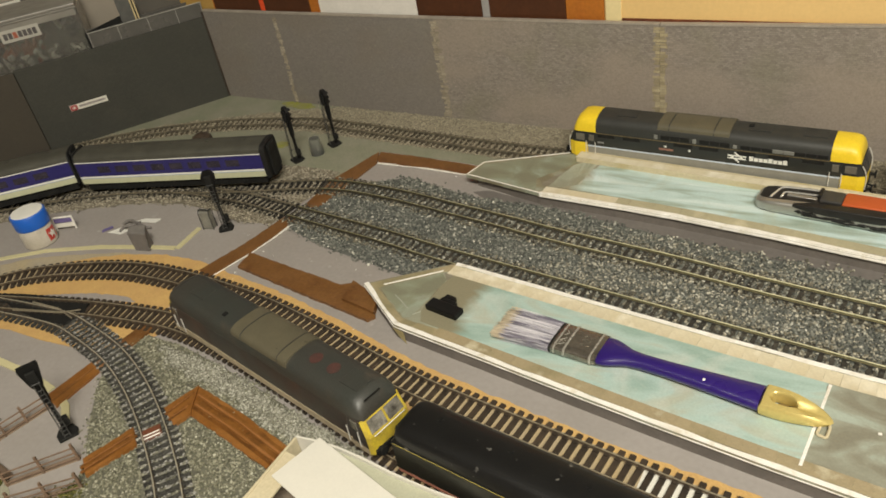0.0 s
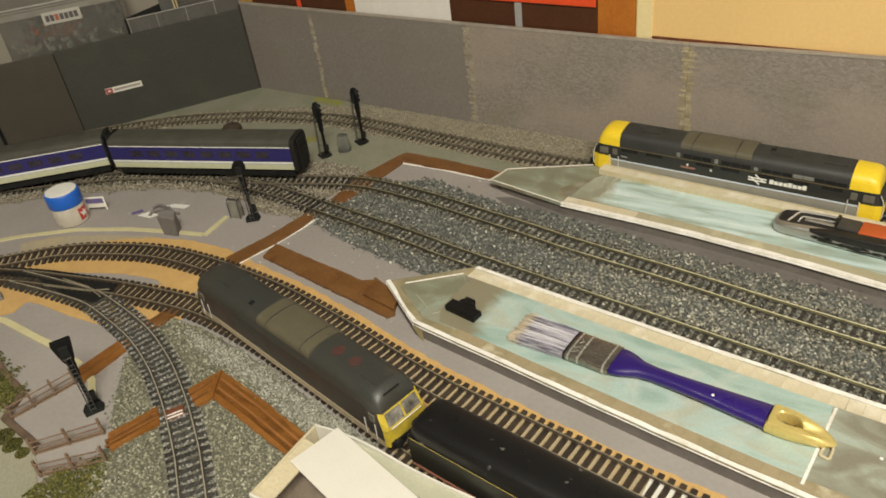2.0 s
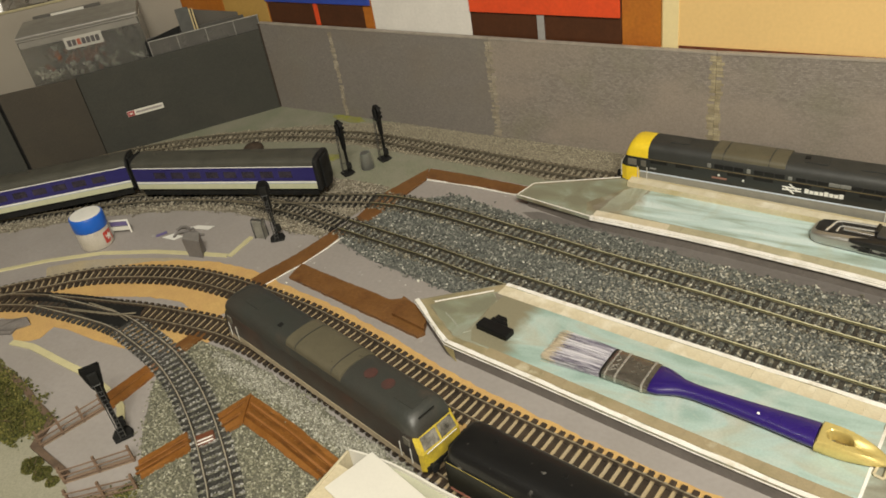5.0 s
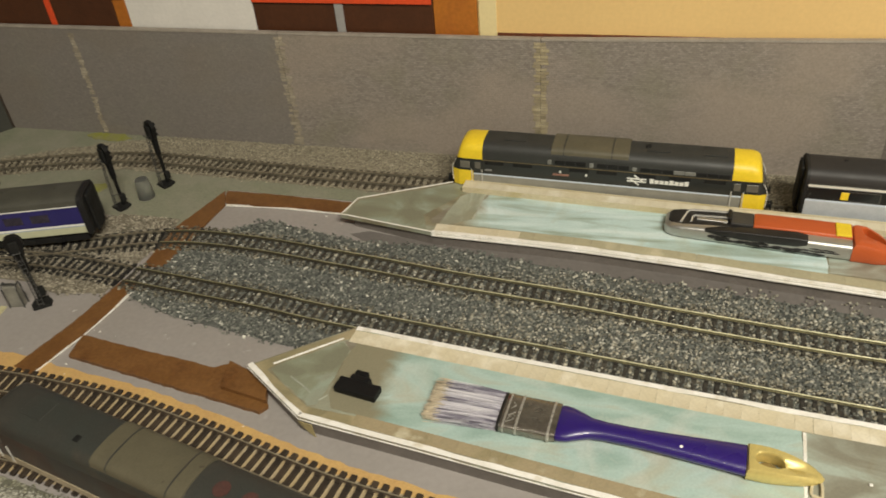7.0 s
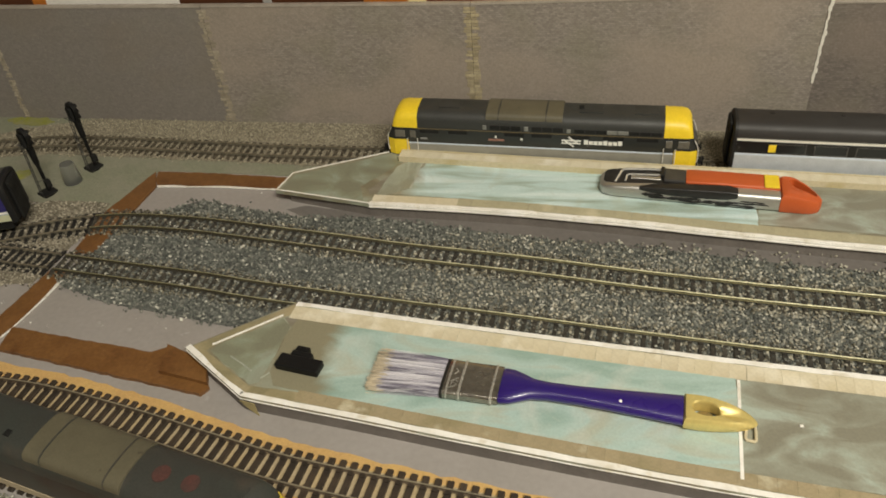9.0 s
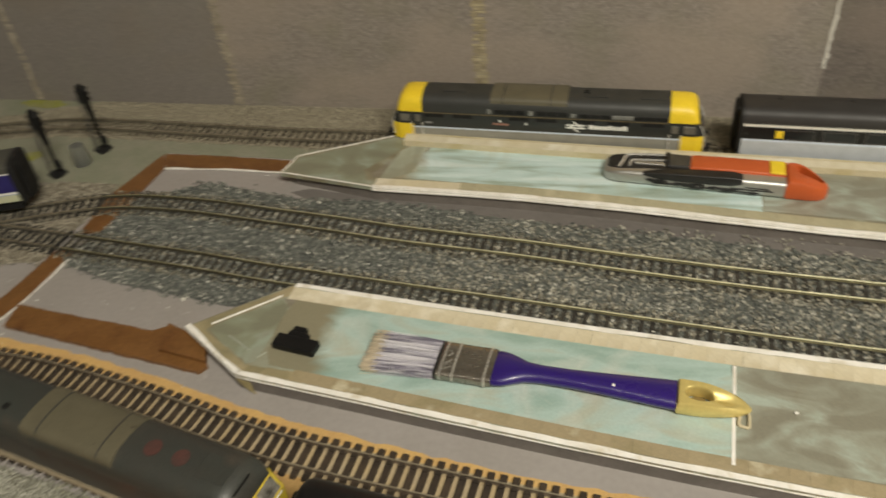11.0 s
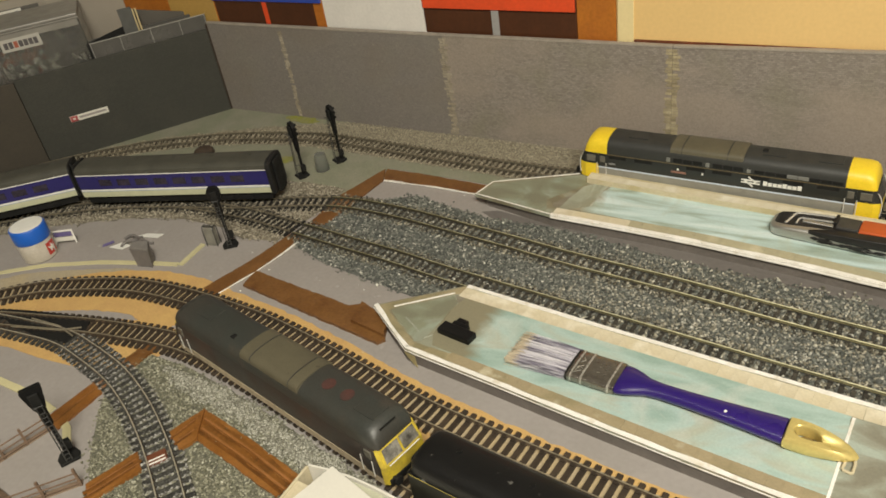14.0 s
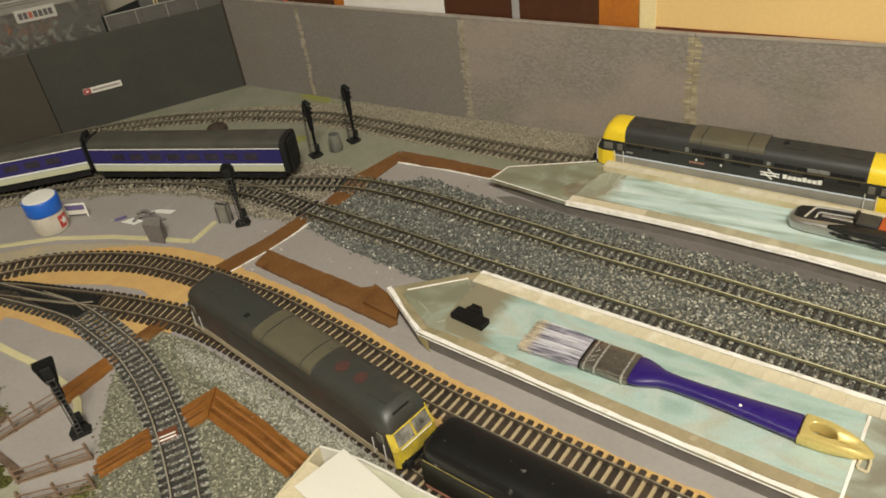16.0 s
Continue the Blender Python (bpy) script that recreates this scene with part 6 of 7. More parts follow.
def streaks(m):
    """Gathers the shades of single hairs into long locks."""
    n, l = m.node_tree.nodes, m.node_tree.links
    tc = n.new("ShaderNodeTexCoord")
    mp = n.new("ShaderNodeMapping")
    mp.inputs["Scale"].default_value = (14, 620, 240)
    l.new(tc.outputs["Object"], mp.inputs["Vector"])
    no = n.new("ShaderNodeTexNoise")
    no.inputs["Scale"].default_value, no.inputs["Detail"].default_value = 1.0, 2
    l.new(mp.outputs["Vector"], no.inputs["Vector"])
    rr = n.new("ShaderNodeMapRange")
    rr.inputs["From Min"].default_value, rr.inputs["From Max"].default_value = 0.34, 0.66
    l.new(no.outputs["Fac"], rr.inputs["Value"])
    ramp = next(x for x in n if x.bl_idname == "ShaderNodeValToRGB")
    mx = n.new("ShaderNodeMix")
    mx.inputs["Factor"].default_value = 0.3
    l.new(rr.outputs["Result"], mx.inputs["A"])
    l.new(ramp.inputs["Fac"].links[0].from_socket, mx.inputs["B"])
    l.new(mx.outputs["Result"], ramp.inputs["Fac"])
    return m


streaks(BR)
BR_TIP = ramp_stones("bristle_tip", [(0.0, (0.48, 0.40, 0.29)), (1.0, (0.74, 0.66, 0.50))], 0.6)
brush = thing("paint_brush", 264, -86, 13.3, -4.6, "flat paint brush with violet-blue handle lying on the near platform", "paint brush")


def oval(px, w, z0, z1, n=28, k=0.92):
    out = []
    for i in range(n):
        a = 2 * math.pi * i / n
        c, s = math.cos(a), math.sin(a)
        out.append((px, w * math.copysign(abs(c) ** k, c), (z0 + z1) / 2 + (z1 - z0) / 2 * math.copysign(abs(s) ** k, s)))
    return out


part("handle", loft(bmesh.new(), [oval(px, w, a, b) for px, w, a, b in ((80.6, 12.6, 0.5, 8.6), (82, 13.2, 0.4, 9.0), (87, 12.4, 0.4, 9.3), (93, 9.8, 0.5, 9.7), (99, 7.0, 0.6, 9.4), (108, 5.9, 0.8, 9.4), (124, 6.0, 0.8, 9.6), (142, 7.0, 0.8, 9.9), (160, 8.3, 0.7, 10.1), (175, 9.5, 0.6, 10.2), (182.0, 9.9, 0.5, 10.2))]), BLUE_HANDLE, brush, "glossy violet-blue handle", smooth=True)
HX = 194.0
half = lambda px: 9.9 * max(0.0, 1 - max(0.0, (px - 182) / 39.6) ** 2.3) ** 0.55
secs = []
for i in range(80):
    a = 2 * math.pi * i / 80
    c, s = math.cos(a), math.sin(a)
    k = 1.0
    while 182.1 < HX + k * c < 221.4 and abs(k * s) < half(HX + k * c):
        k += 0.05
    ix, iy, ox, oy = 7.2 * c, 4.7 * s, k * c, k * s
    top = 10.2 - 4.2 * max(0.0, (HX + ox - 182) / 39.6) ** 3.0
    p = lambda f, zz: (HX + ix + (ox - ix) * f, iy + (oy - iy) * f, zz)
    secs.append([p(0.0, 2.0), p(0.01, top - 2.2), p(0.04, top - 0.7), p(0.12, top - 0.1), p(0.55, top), p(0.78, top - 0.3), p(0.92, top - 1.5), p(0.985, top - 2.9), p(1, min(5.2, top - 3.2)), p(0.96, 2.0), p(0.82, 0.8), p(0.1, 0.9)])
part("handle_end", loft(bmesh.new(), secs + [secs[0]], caps=False), GOLD, brush, "gold lacquered handle end with hanging hole", smooth=True)
# shade inside the hanging hole is put into this darker gold disc
part("hole_shade_disc", revolve(bmesh.new(), [(5.6, 0.6), (5.4, 0.9), (3.0, 1.0)], 20, (HX, 0)), mat("shadowed_gold", (0.30, 0.22, 0.08), 0.5, metal=0.3), brush)
part("hanging_loop", tube(bmesh.new(), [(216.4, -1, 1.6), (215.6, -3, 1.4), (214.8, -9.6, 1.1), (215.4, -10.4, 1.0), (219.4, -10.9, 1.0), (220.2, -10.2, 1.0), (220.4, -4, 1.3), (219.8, -1, 1.6)], 0.9), CREAM, brush, "cream plastic hanging loop", smooth=True)
part("ferrule", loft(bmesh.new(), [oval(px, w, a, b, 24, 0.5) for px, w, a, b in ((47, 13.4, 0.0, 7.6), (47.6, 13.8, 0.0, 8.0), (54, 13.6, 0.1, 8.0), (61, 13.5, 0.1, 8.0), (75, 13.4, 0.2, 8.2), (80.5, 13.0, 0.3, 8.5))]), STEEL, brush, "dull nickel ferrule", smooth=True)
RIB = mat("bright_nickel_rib", (0.62, 0.59, 0.53), 0.28, metal=0.6, var=0.12, scale=200)
for px, wide in ((50.2, 0.7), (57.6, 0.8), (76.4, 0.9)):
    part("ferrule_rib", loft(bmesh.new(), [oval(px + d * wide, w, a, b, 24, 0.5) for d, w, a, b in ((-1, 13.5, 0.1, 8.0), (-0.5, 13.95, 0.0, 8.55), (0.5, 13.95, 0.0, 8.6), (1, 13.5, 0.1, 8.1))]), RIB, brush, "bright pressed rib", smooth=True)
part("ferrule_lip", loft(bmesh.new(), [oval(px, w, a, b, 24, 0.5) for px, w, a, b in ((46.2, 13.5, 0.1, 7.7), (46.4, 13.95, 0.0, 8.15), (47.9, 13.95, 0.0, 8.2), (48.1, 13.6, 0.1, 8.0))]), IRON, brush, "blackened ferrule lip", smooth=True)
for pts in ([(51.4, -10.5, 8.2), (55.8, -7.0, 8.3), (51.6, -5.2, 8.3), (55.6, -2.0, 8.3)], [(52.0, -8.4, 8.3), (53.4, -3.6, 8.3), (55.8, -5.0, 8.3)], [(52.4, 0.4, 8.2), (54.6, 3.0, 8.2), (52.8, 5.2, 8.2)]):
    part("pressed_mark", tube(bmesh.new(), pts, 0.32, 6), RIB, brush, "bright pressed mark", smooth=True)
for q in (-4.5, 0.5, 4.0):
    part("pressed_mark", tube(bmesh.new(), [(65.5, q, 8.25), (68.0, q + 1.4, 8.35), (70.5, q - 0.8, 8.35), (72.0, q + 1.0, 8.3)], 0.32, 6), STEEL, brush, smooth=True)
part("paint_speck", revolve(bmesh.new(), [(0.95, 0), (0.75, 0.3), (0.3, 0.45)], 10, (0, 0)), WHITE_EDGE, brush, "white paint speck on the handle", smooth=True).matrix_local = pose(0.1485, -0.0033, 0.00965, 28, 0, 0)
rng = random.Random(11)
for name, m, a, b in (("bristle_tuft", BR, 0.0, 0.88), ("bristle_tip", BR_TIP, 0.86, 1.0)):
    bm = bmesh.new()
    rng = random.Random(11)
    for k in range(900):
        y0, z0 = rng.uniform(-12.8, 12.8), rng.uniform(1.0, 7.4)
        ln = rng.uniform(40, 48)
        y1 = y0 * rng.uniform(1.0, 1.32) + rng.uniform(-1.2, 1.2)
        z1 = max(0.4, z0 * 0.55 + rng.uniform(-1.0, 1.5))
        r = rng.uniform(0.12, 0.26)
        P = lambda f: Vector((48 - ln * f, y0 + (y1 - y0) * f, z0 + (z1 - z0) * f * f))
        q = [P(a), P((a + b) / 2), P(b)]
        d = (q[2] - q[0]).normalized()
        u = d.orthogonal().normalized()
        v = d.cross(u)
        loft(bm, [[c + r * (math.cos(2.094 * i) * u + math.sin(2.094 * i) * v) for i in range(3)] for c in q], caps=False)
    tagged(part(name, bm, m, brush, "grey and violet bristles" if a == 0 else "buff bristle tips"), kind="stuff")

# ---- snap-off knife on the far platform ----
K_ORANGE = mat("orange_red_plastic", (0.52, 0.10, 0.024), 0.38, var=0.05, scale=50)
K_SILVER = mat("worn_chrome", (0.56, 0.55, 0.52), 0.39, metal=0.85, var=0.04, scale=25, bump=0.03)
K_BRIGHT = mat("bright_chrome", (0.85, 0.85, 0.83), 0.14, metal=0.7, var=0.05)
K_BLACK = mat("black_rubber", (0.016, 0.015, 0.015), 0.42, var=0.2)
K_DARK = mat("dark_grey_rubber", (0.05, 0.048, 0.046), 0.45, var=0.12)
knife = thing("utility_knife", 399, 120, 13.3, -5.4, "orange and chrome snap-off knife lying on the far platform", "knife")


def bar(px, y0, y1, z0, z1, r=2.0):
    """A cross-section with rounded corners."""
    out = []
    for cy, cz, a0 in ((y0 + r, z0 + r, 180), (y1 - r, z0 + r, 270), (y1 - r, z1 - r, 0), (y0 + r, z1 - r, 90)):
        for k in range(5):
            a = radians(a0 + 22.5 * k)
            out.append((px, cy + r * math.cos(a), cz + r * math.sin(a)))
    return out


part("housing", loft(bmesh.new(), [bar(px, a, b, 0.4, zt, r) for px, a, b, zt, r in ((-1, -4, 11, 6, 1.4), (1, -8.5, 12.2, 7.6, 1.8), (5, -11.0, 12.8, 9.2, 2.2), (12, -12.4, 13, 10.4, 2.6), (30, -12.8, 13.2, 11.4, 2.8), (63, -13.2, 13.4, 12.4, 3.0), (96, -13.4, 13.4, 13.0, 3.2), (128, -13.5, 13.4, 13.2, 3.2))]), K_SILVER, knife, "worn chrome housing", smooth=True)
part("blade_channel", loft(bmesh.new(), [bar(px, a, b, 6.0, zt, 0.3) for px, a, b, zt in ((1.5, -1.0, 10.4, 8.0), (4, -4.6, 12.0, 9.5), (12, -7.4, 12.4, 10.8), (35, -6.2, 12.6, 11.9), (62, -5.4, 12.8, 12.9))]), K_BLACK, knife, "black blade channel")
part("slot_rim", tube(bmesh.new(), [(10.6, -6.0, 10.8), (12.4, 1, 10.9), (14.0, 7.6, 11.1), (15.6, 10.6, 11.2), (19, 11.6, 11.4), (34, 11.9, 12.3), (62, 12.2, 13.2)], 0.95), K_BRIGHT, knife, "bright chrome channel rim", smooth=True)
part("blade_rim", tube(bmesh.new(), [(18.0, -4.6, 11.2), (18.6, 2.6, 11.3), (20.5, 4.2, 11.5), (44, 4.8, 12.6)], 0.85), K_BRIGHT, knife, "bright chrome blade edge", smooth=True)
part("blade", cube(22, 44, -1.6, 2.2, 11.2, 12.6, bevel=0.2, seg=1), K_SILVER, knife, "grey snap-off blade")
part("slider", cube(46, 61.8, -4.6, 11.6, 12.2, 15.0, bevel=0.9), K_DARK, knife, "dark slider button")
part("slider_post", cube(43.6, 46.4, 0, 12.2, 12.2, 16.0, bevel=0.8), K_BLACK, knife)
part("grip", loft(bmesh.new(), [bar(px, a, b, z0, z1, 0.9) for px, a, b, z0, z1 in ((29, -12.9, -9.8, 9.2, 11.6), (38, -13.8, -7.6, 8.0, 12.6), (52, -14.0, -5.4, 7.0, 13.4), (78, -14.1, -4.6, 6.8, 14.2), (92, -14.1, -4.4, 7.4, 14.6), (99, -13.8, -5.6, 9.2, 14.0))]), K_BLACK, knife, "black rubber grip wedge", smooth=True)
flake = random.Random(29)
for x0, x1, zz, hh in ((31, 47, 6.4, 1.7), (36, 60, 4.4, 1.2), (52, 74, 5.6, 1.6), (58, 83, 3.4, 1.0), (76, 97, 5.0, 1.6), (84, 112, 3.2, 1.1), (95, 121, 5.6, 0.9), (101, 118, 7.4, 0.7)):
    steps = [x0 + (x1 - x0) * k / 9 for k in range(10)]
    upper = [zz + hh * flake.uniform(0.1, 0.9) for _ in steps]
    lower = [zz - hh * flake.uniform(0.1, 0.9) for _ in steps]
    upper[0] = lower[0] = upper[-1] = zz
    lower[-1] = zz - 0.1
    lower[0] -= 0.1
    part("worn_paint", loft(bmesh.new(), [[(px, -14.0, lo), (px, -12.4, lo), (px, -12.4, up), (px, -14.0, up)] for px, lo, up in zip(steps, lower, upper)]), K_BLACK, knife, "ragged remains of black paint")
part("cover", loft(bmesh.new(), [bar(px, -4.2, 13.4, 0.4, zt, 1.6) for px, zt in ((62.2, 14.2), (64, 14.8), (90, 15.2), (128, 15.4))]), K_ORANGE, knife, "orange top cover", smooth=True)
part("lock_button", cube(117, 127.4, -4.4, 11.6, 14.6, 16.4, bevel=0.8), YELLOW, knife, "yellow square lock button")


def reach(poly, cx, cy, dx, dy):
    """How far a ray from inside an outline runs to its edge."""
    best = 1e9
    for (x0, y0), (x1, y1) in zip(poly, poly[1:] + poly[:1]):
        det = dx * (y0 - y1) - dy * (x0 - x1)
        if abs(det) > 1e-9:
            k = ((x0 - cx) * (y0 - y1) - (y0 - cy) * (x0 - x1)) / det
            f = (dx * (y0 - cy) - dy * (x0 - cx)) / det
            if k > 0 and -1e-6 <= f <= 1 + 1e-6:
                best = min(best, k)
    return best


TAIL_OUT = [(128.2, -13.5), (146, -13.3), (151.5, -12.2), (155.4, -9.6), (157.4, -5.8), (156.8, -2.0), (152.5, 2.6), (144.5, 8.8), (138, 12.6), (128.2, 13.4)]
TAIL_IN = [(134.6, 9.6), (136.2, 3.0), (139.5, 0.2), (151.2, -5.0), (153.6, -3.4), (152.4, -1.0), (145, 5.2), (138.4, 9.8)]
secs = []
for k in range(64):
    a = 2 * math.pi * k / 64
    dx, dy = math.cos(a), math.sin(a)
    ri, ro = reach(TAIL_IN, 142.0, 3.2, dx, dy), reach(TAIL_OUT, 142.0, 3.2, dx, dy)
    at = lambda f: (142.0 + dx * (ri + (ro - ri) * f), 3.2 + dy * (ri + (ro - ri) * f))
    top = 15.4 - 6.0 * max(0.0, (at(1)[0] - 130) / 27.4) ** 2
    inn = 15.4 - 6.0 * max(0.0, (at(0)[0] - 130) / 27.4) ** 2
    secs.append([(*at(0.0), 0.6), (*at(0.0), inn - 0.8), (*at(0.08), inn - 0.1), (*at(0.72), top), (*at(0.9), top - 0.8), (*at(1.0), top - 3.2), (*at(1.0), 2.4), (*at(0.94), 0.5)])
tail = part("tail", loft(bmesh.new(), secs + [secs[0]], caps=False), K_ORANGE, knife, "orange end cap with a hanging hole", smooth=True)
# black plate carries the shade deep in the hole as its colour
part("hole_shade_plate", slab(TAIL_IN, 0.5, 1.6), BLACK_MATT, tail, "black plate for the shade in the hole")

# ---- small black clip ----
clip = thing("plastic_clip", 218.5, -86, 13.3, -9, "small black plastic clip lying on the near platform", "clip")
part("body", cube(-14.5, 14.5, -6.5, 4, 0, 5.2, bevel=0.9), BLACK, clip)
part("tab", cube(-8.5, 5.5, 4.0, 8, 0, 5.0, bevel=0.8), BLACK, clip)
part("notch", cube(-7.5, 1.5, 8.0, 12.5, 0, 4.6, bevel=0.8), BLACK, clip)

# ---- paint pot, sign and scraps on the grey board ----
P_JAR = mat("white_jar", (0.60, 0.56, 0.49), 0.3, var=0.1, scale=45, tint=(0.40, 0.36, 0.30))
P_LID = mat("bright_blue_lid", (0.015, 0.12, 0.55), 0.35, var=0.05)
pot = thing("paint_pot", -252.5, -113, 0, 0, "white paint pot with a bright blue lid and red star label", "paint pot")
part("jar", revolve(bmesh.new(), [(16.6, 0), (17.6, 1.2), (17.8, 4), (17.8, 21), (17.2, 22.6), (16.4, 23.2)], 40), P_JAR, pot, smooth=True)
lid = part("lid", revolve(bmesh.new(), [(18.2, 23.3), (18.5, 24), (18.5, 38.6), (17.8, 39.6), (17.0, 39.9)], 40), P_LID, pot, "bright blue ribbed lid", smooth=True)
part("lid_top", revolve(bmesh.new(), [(16.8, 39.95), (16.6, 40.4), (15.0, 40.6)], 40), WHITE_LIVERY, lid, "white lid top", smooth=True)
STAR = mat("label_star_red", (0.55, 0.05, 0.035), 0.45)
a0 = radians(22)
pts = []
for k in range(10):
    r = 5.0 if k % 2 == 0 else 2.1
    b = math.pi / 2 + k * math.pi / 5
    pts.append((a0 + r * math.cos(b) / 18.1, 11.5 + r * math.sin(b)))
bm = bmesh.new()
loft(bm, [[(rr * math.cos(a), rr * math.sin(a), zz) for a, zz in pts] for rr in (18.02, 18.3)])
part("star", bm, WHITE_LIVERY, pot, "white star")
bm = bmesh.new()
loft(bm, [[(rr * math.cos(a), rr * math.sin(a), zz) for a, zz in ((a0 - 0.36, 4.5), (a0 - 0.18, 4.5), (a0, 4.5), (a0 + 0.18, 4.5), (a0 + 0.36, 4.5), (a0 + 0.36, 18.5), (a0 + 0.18, 18.5), (a0, 18.5), (a0 - 0.18, 18.5), (a0 - 0.36, 18.5))] for rr in (17.4, 18.0)])
part("label_patch", bm, STAR, pot, "red label patch")
pot.scale = (0.93, 0.93, 0.93)
sg = thing("trestle_sign", -244, -88, 0.3, 28, "small white trestle sign with violet panels", "sign")
bm = bmesh.new()
for s in (-1, 1):
    box(bm, s * 12 - 0.9, s * 12 + 0.9, -0.7, 0.7, 0, 17, bevel=0.2, seg=1)
box(bm, -11.1, 11.1, -0.7, 0.7, 15.4, 17, bevel=0.2, seg=1)
part("frame", bm, WHITE_EDGE, sg)
P_VIOLET = mat("violet_print", (0.16, 0.13, 0.30), 0.5)
for z0 in (3.5, 9.5):
    part("sign_panel", cube(-11, 11, -0.5, 0.4, z0, z0 + 5, bevel=0.2, seg=1), P_VIOLET if z0 > 5 else CARD_WHITE, sg)
sg.scale = (0.9, 0.9, 0.95)
SCRAP_GREY = mat("grey_card_scrap", (0.17, 0.155, 0.145), 0.7, var=0.08)
rng = random.Random(21)


def scrap(x, y, rz, poly, m, label, z=0.1, lift=1.2, name="paper_scrap"):
    t = thing(name, x, y, z, rz, label, "scrap", "card scraps")
    bm = slab(poly, 0, 0.45)
    for v in bm.verts:
        v.co.z += lift * (0.5 + 0.5 * math.sin(v.co.x * 0.3 + v.co.y * 0.2)) * 0.6
    part("sheet", bm, m, t)
    return t


scrap(-178, -72, 10, [(-12, -5), (5, -6), (10, 2), (-4, 5)], WHITE_LIVERY, "torn white paper scrap on the grey board")
scrap(-163, -47, 15, [(-14, -4), (12, -5), (14, 3), (-6, 3)], WHITE_LIVERY, "white paper offcut on the grey board")
scrap(-196, -74, 60, [(-6, -2), (6, -3), (6, 2), (-5, 3)], P_VIOLET, "violet printed paper scrap")
block = thing("grey_block", -127, -84, 0.05, 0, "dark grey plastic block standing on the cream strip", "plastic part")
part("body", loft(bmesh.new(), [[(-131 + 127, -92.5 + 84, 0), (-114 + 127, -89 + 84, 0), (-123 + 127, -77 + 84, 0), (-139 + 127, -82 + 84, 0)], [(-134 + 127, -92 + 84, 19), (-112 + 127, -88.4 + 84, 19), (-126 + 127, -75.6 + 84, 19), (-142 + 127, -81.6 + 84, 19)]]), SCRAP_GREY, block)
# light falling on the block's top is put into this paler grey
part("lit_top_face", loft(bmesh.new(), [[(-133.6 + 127, -91.6 + 84, zz), (-112.6 + 127, -88.2 + 84, zz), (-126.2 + 127, -76.0 + 84, zz), (-141.4 + 127, -81.6 + 84, zz)] for zz in (19.02, 19.8)]), mat("mid_grey_top", (0.22, 0.205, 0.19), 0.6, var=0.1), block, "top face in paler grey for the light from above")
for k, (x, y, r) in enumerate(((-176, -58, 30), (-165, -62, -15), (-172, -66, 70), (-156, -60, 12))):
    t = thing("moulded_fitting", x, y, 0.2, r, "small dark grey plastic fitting among the scraps", "plastic part", "loose fittings")
    part("body", tube(bmesh.new(), [(-9, 0, 1.5), (-4, 2, 3.5), (2, 0, 4.5 - k * 0.6), (7, -2, 2.2), (10, 0, 1.3)], 1.3, 8), SCRAP_GREY, t, smooth=True)
housing = thing("plastic_housing", -82, -37.5, 0.2, 15, "small upright grey plastic housing with dark edges", "plastic part")
HOUSE = mat("dull_grey_plastic", (0.24, 0.23, 0.195), 0.4, var=0.15, scale=120)
part("body", cube(-7.2, 7.2, -3.4, 3.4, 0, 20, bevel=1.2), HOUSE, housing)
for px in (-7.6, 7.6):
    part("edge_rod", tube(bmesh.new(), [(px, -3.8, 0), (px, -3.8, 18.5), (px, -2.2, 21), (px, 2.2, 21), (px, 3.8, 18.5), (px, 3.8, 0)], 0.7, 6), SIG_GREY, housing, "dark edge rod", smooth=True)
housing.scale = (0.75, 0.9, 1.0)
part("top_bar", tube(bmesh.new(), [(-7.6, -2.2, 21), (-4, -2.4, 22.4), (4, -2.4, 22.4), (7.6, -2.2, 21)], 0.8, 6), SIG_GREY, housing, "dark bent bar", smooth=True)
card = thing("torn_card", -207, -243, 0.8, 0, "torn grey card piece lying on the cork", "scrap")
bm = bmesh.new()
outline = [(-19, 0), (-5, 10), (7, 14), (17, 10), (14, 5), (10, 0), (11, -7), (1, -12), (-9, -13)]
prism(bm, outline, 0, 3.2, bevel=1.2)
for v in bm.verts:
    v.co.z += 1.6 * math.sin(v.co.x * 0.35) * (v.co.z > 1)
part("sheet", bm, mat("weathered_grey_card", (0.20, 0.18, 0.165), 0.8, var=0.15, scale=90), card)
tagged(part("cork_patch", flat([(-215, -192), (-160, -174), (-118, -158), (-79, -150), (-62, -153), (-79, -158), (-64, -160), (-28, -155), (-22, -134), (-33, -120), (-94, -127), (-158, -143), (-209, -171)], 0.05, 0.66, 0.8, 82), CORK), "tan cork between the two front tracks", "cork strip", kind="structure")
tagged(part("dusty_patch", flat([(-267, -166), (-243, -144), (-199, -122), (-145, -101), (-98, -92), (-57, -94), (-89, -100), (-149, -119), (-205, -144), (-251, -177)], 0.02, 0.45, 1.0, 83), mat("yellowish_beige_dust", (0.41, 0.335, 0.205), 0.9, var=0.12, scale=40, grain=700, bump=0.3, tint=(0.36, 0.315, 0.235))), "yellowish beige glue stain beside the outer front track", "stain", kind="structure")
tagged(part("cork_patch", flat([(-206, -228), (-190, -226), (-166, -221), (-165, -232), (-163, -241), (-170, -248), (-183, -255), (-194, -250), (-200, -240)], 0.05, 0.72, 0.9, 81), CORK), "ragged tan cork patch beside the junction", "cork strip", kind="structure")
chips = random.Random(53)
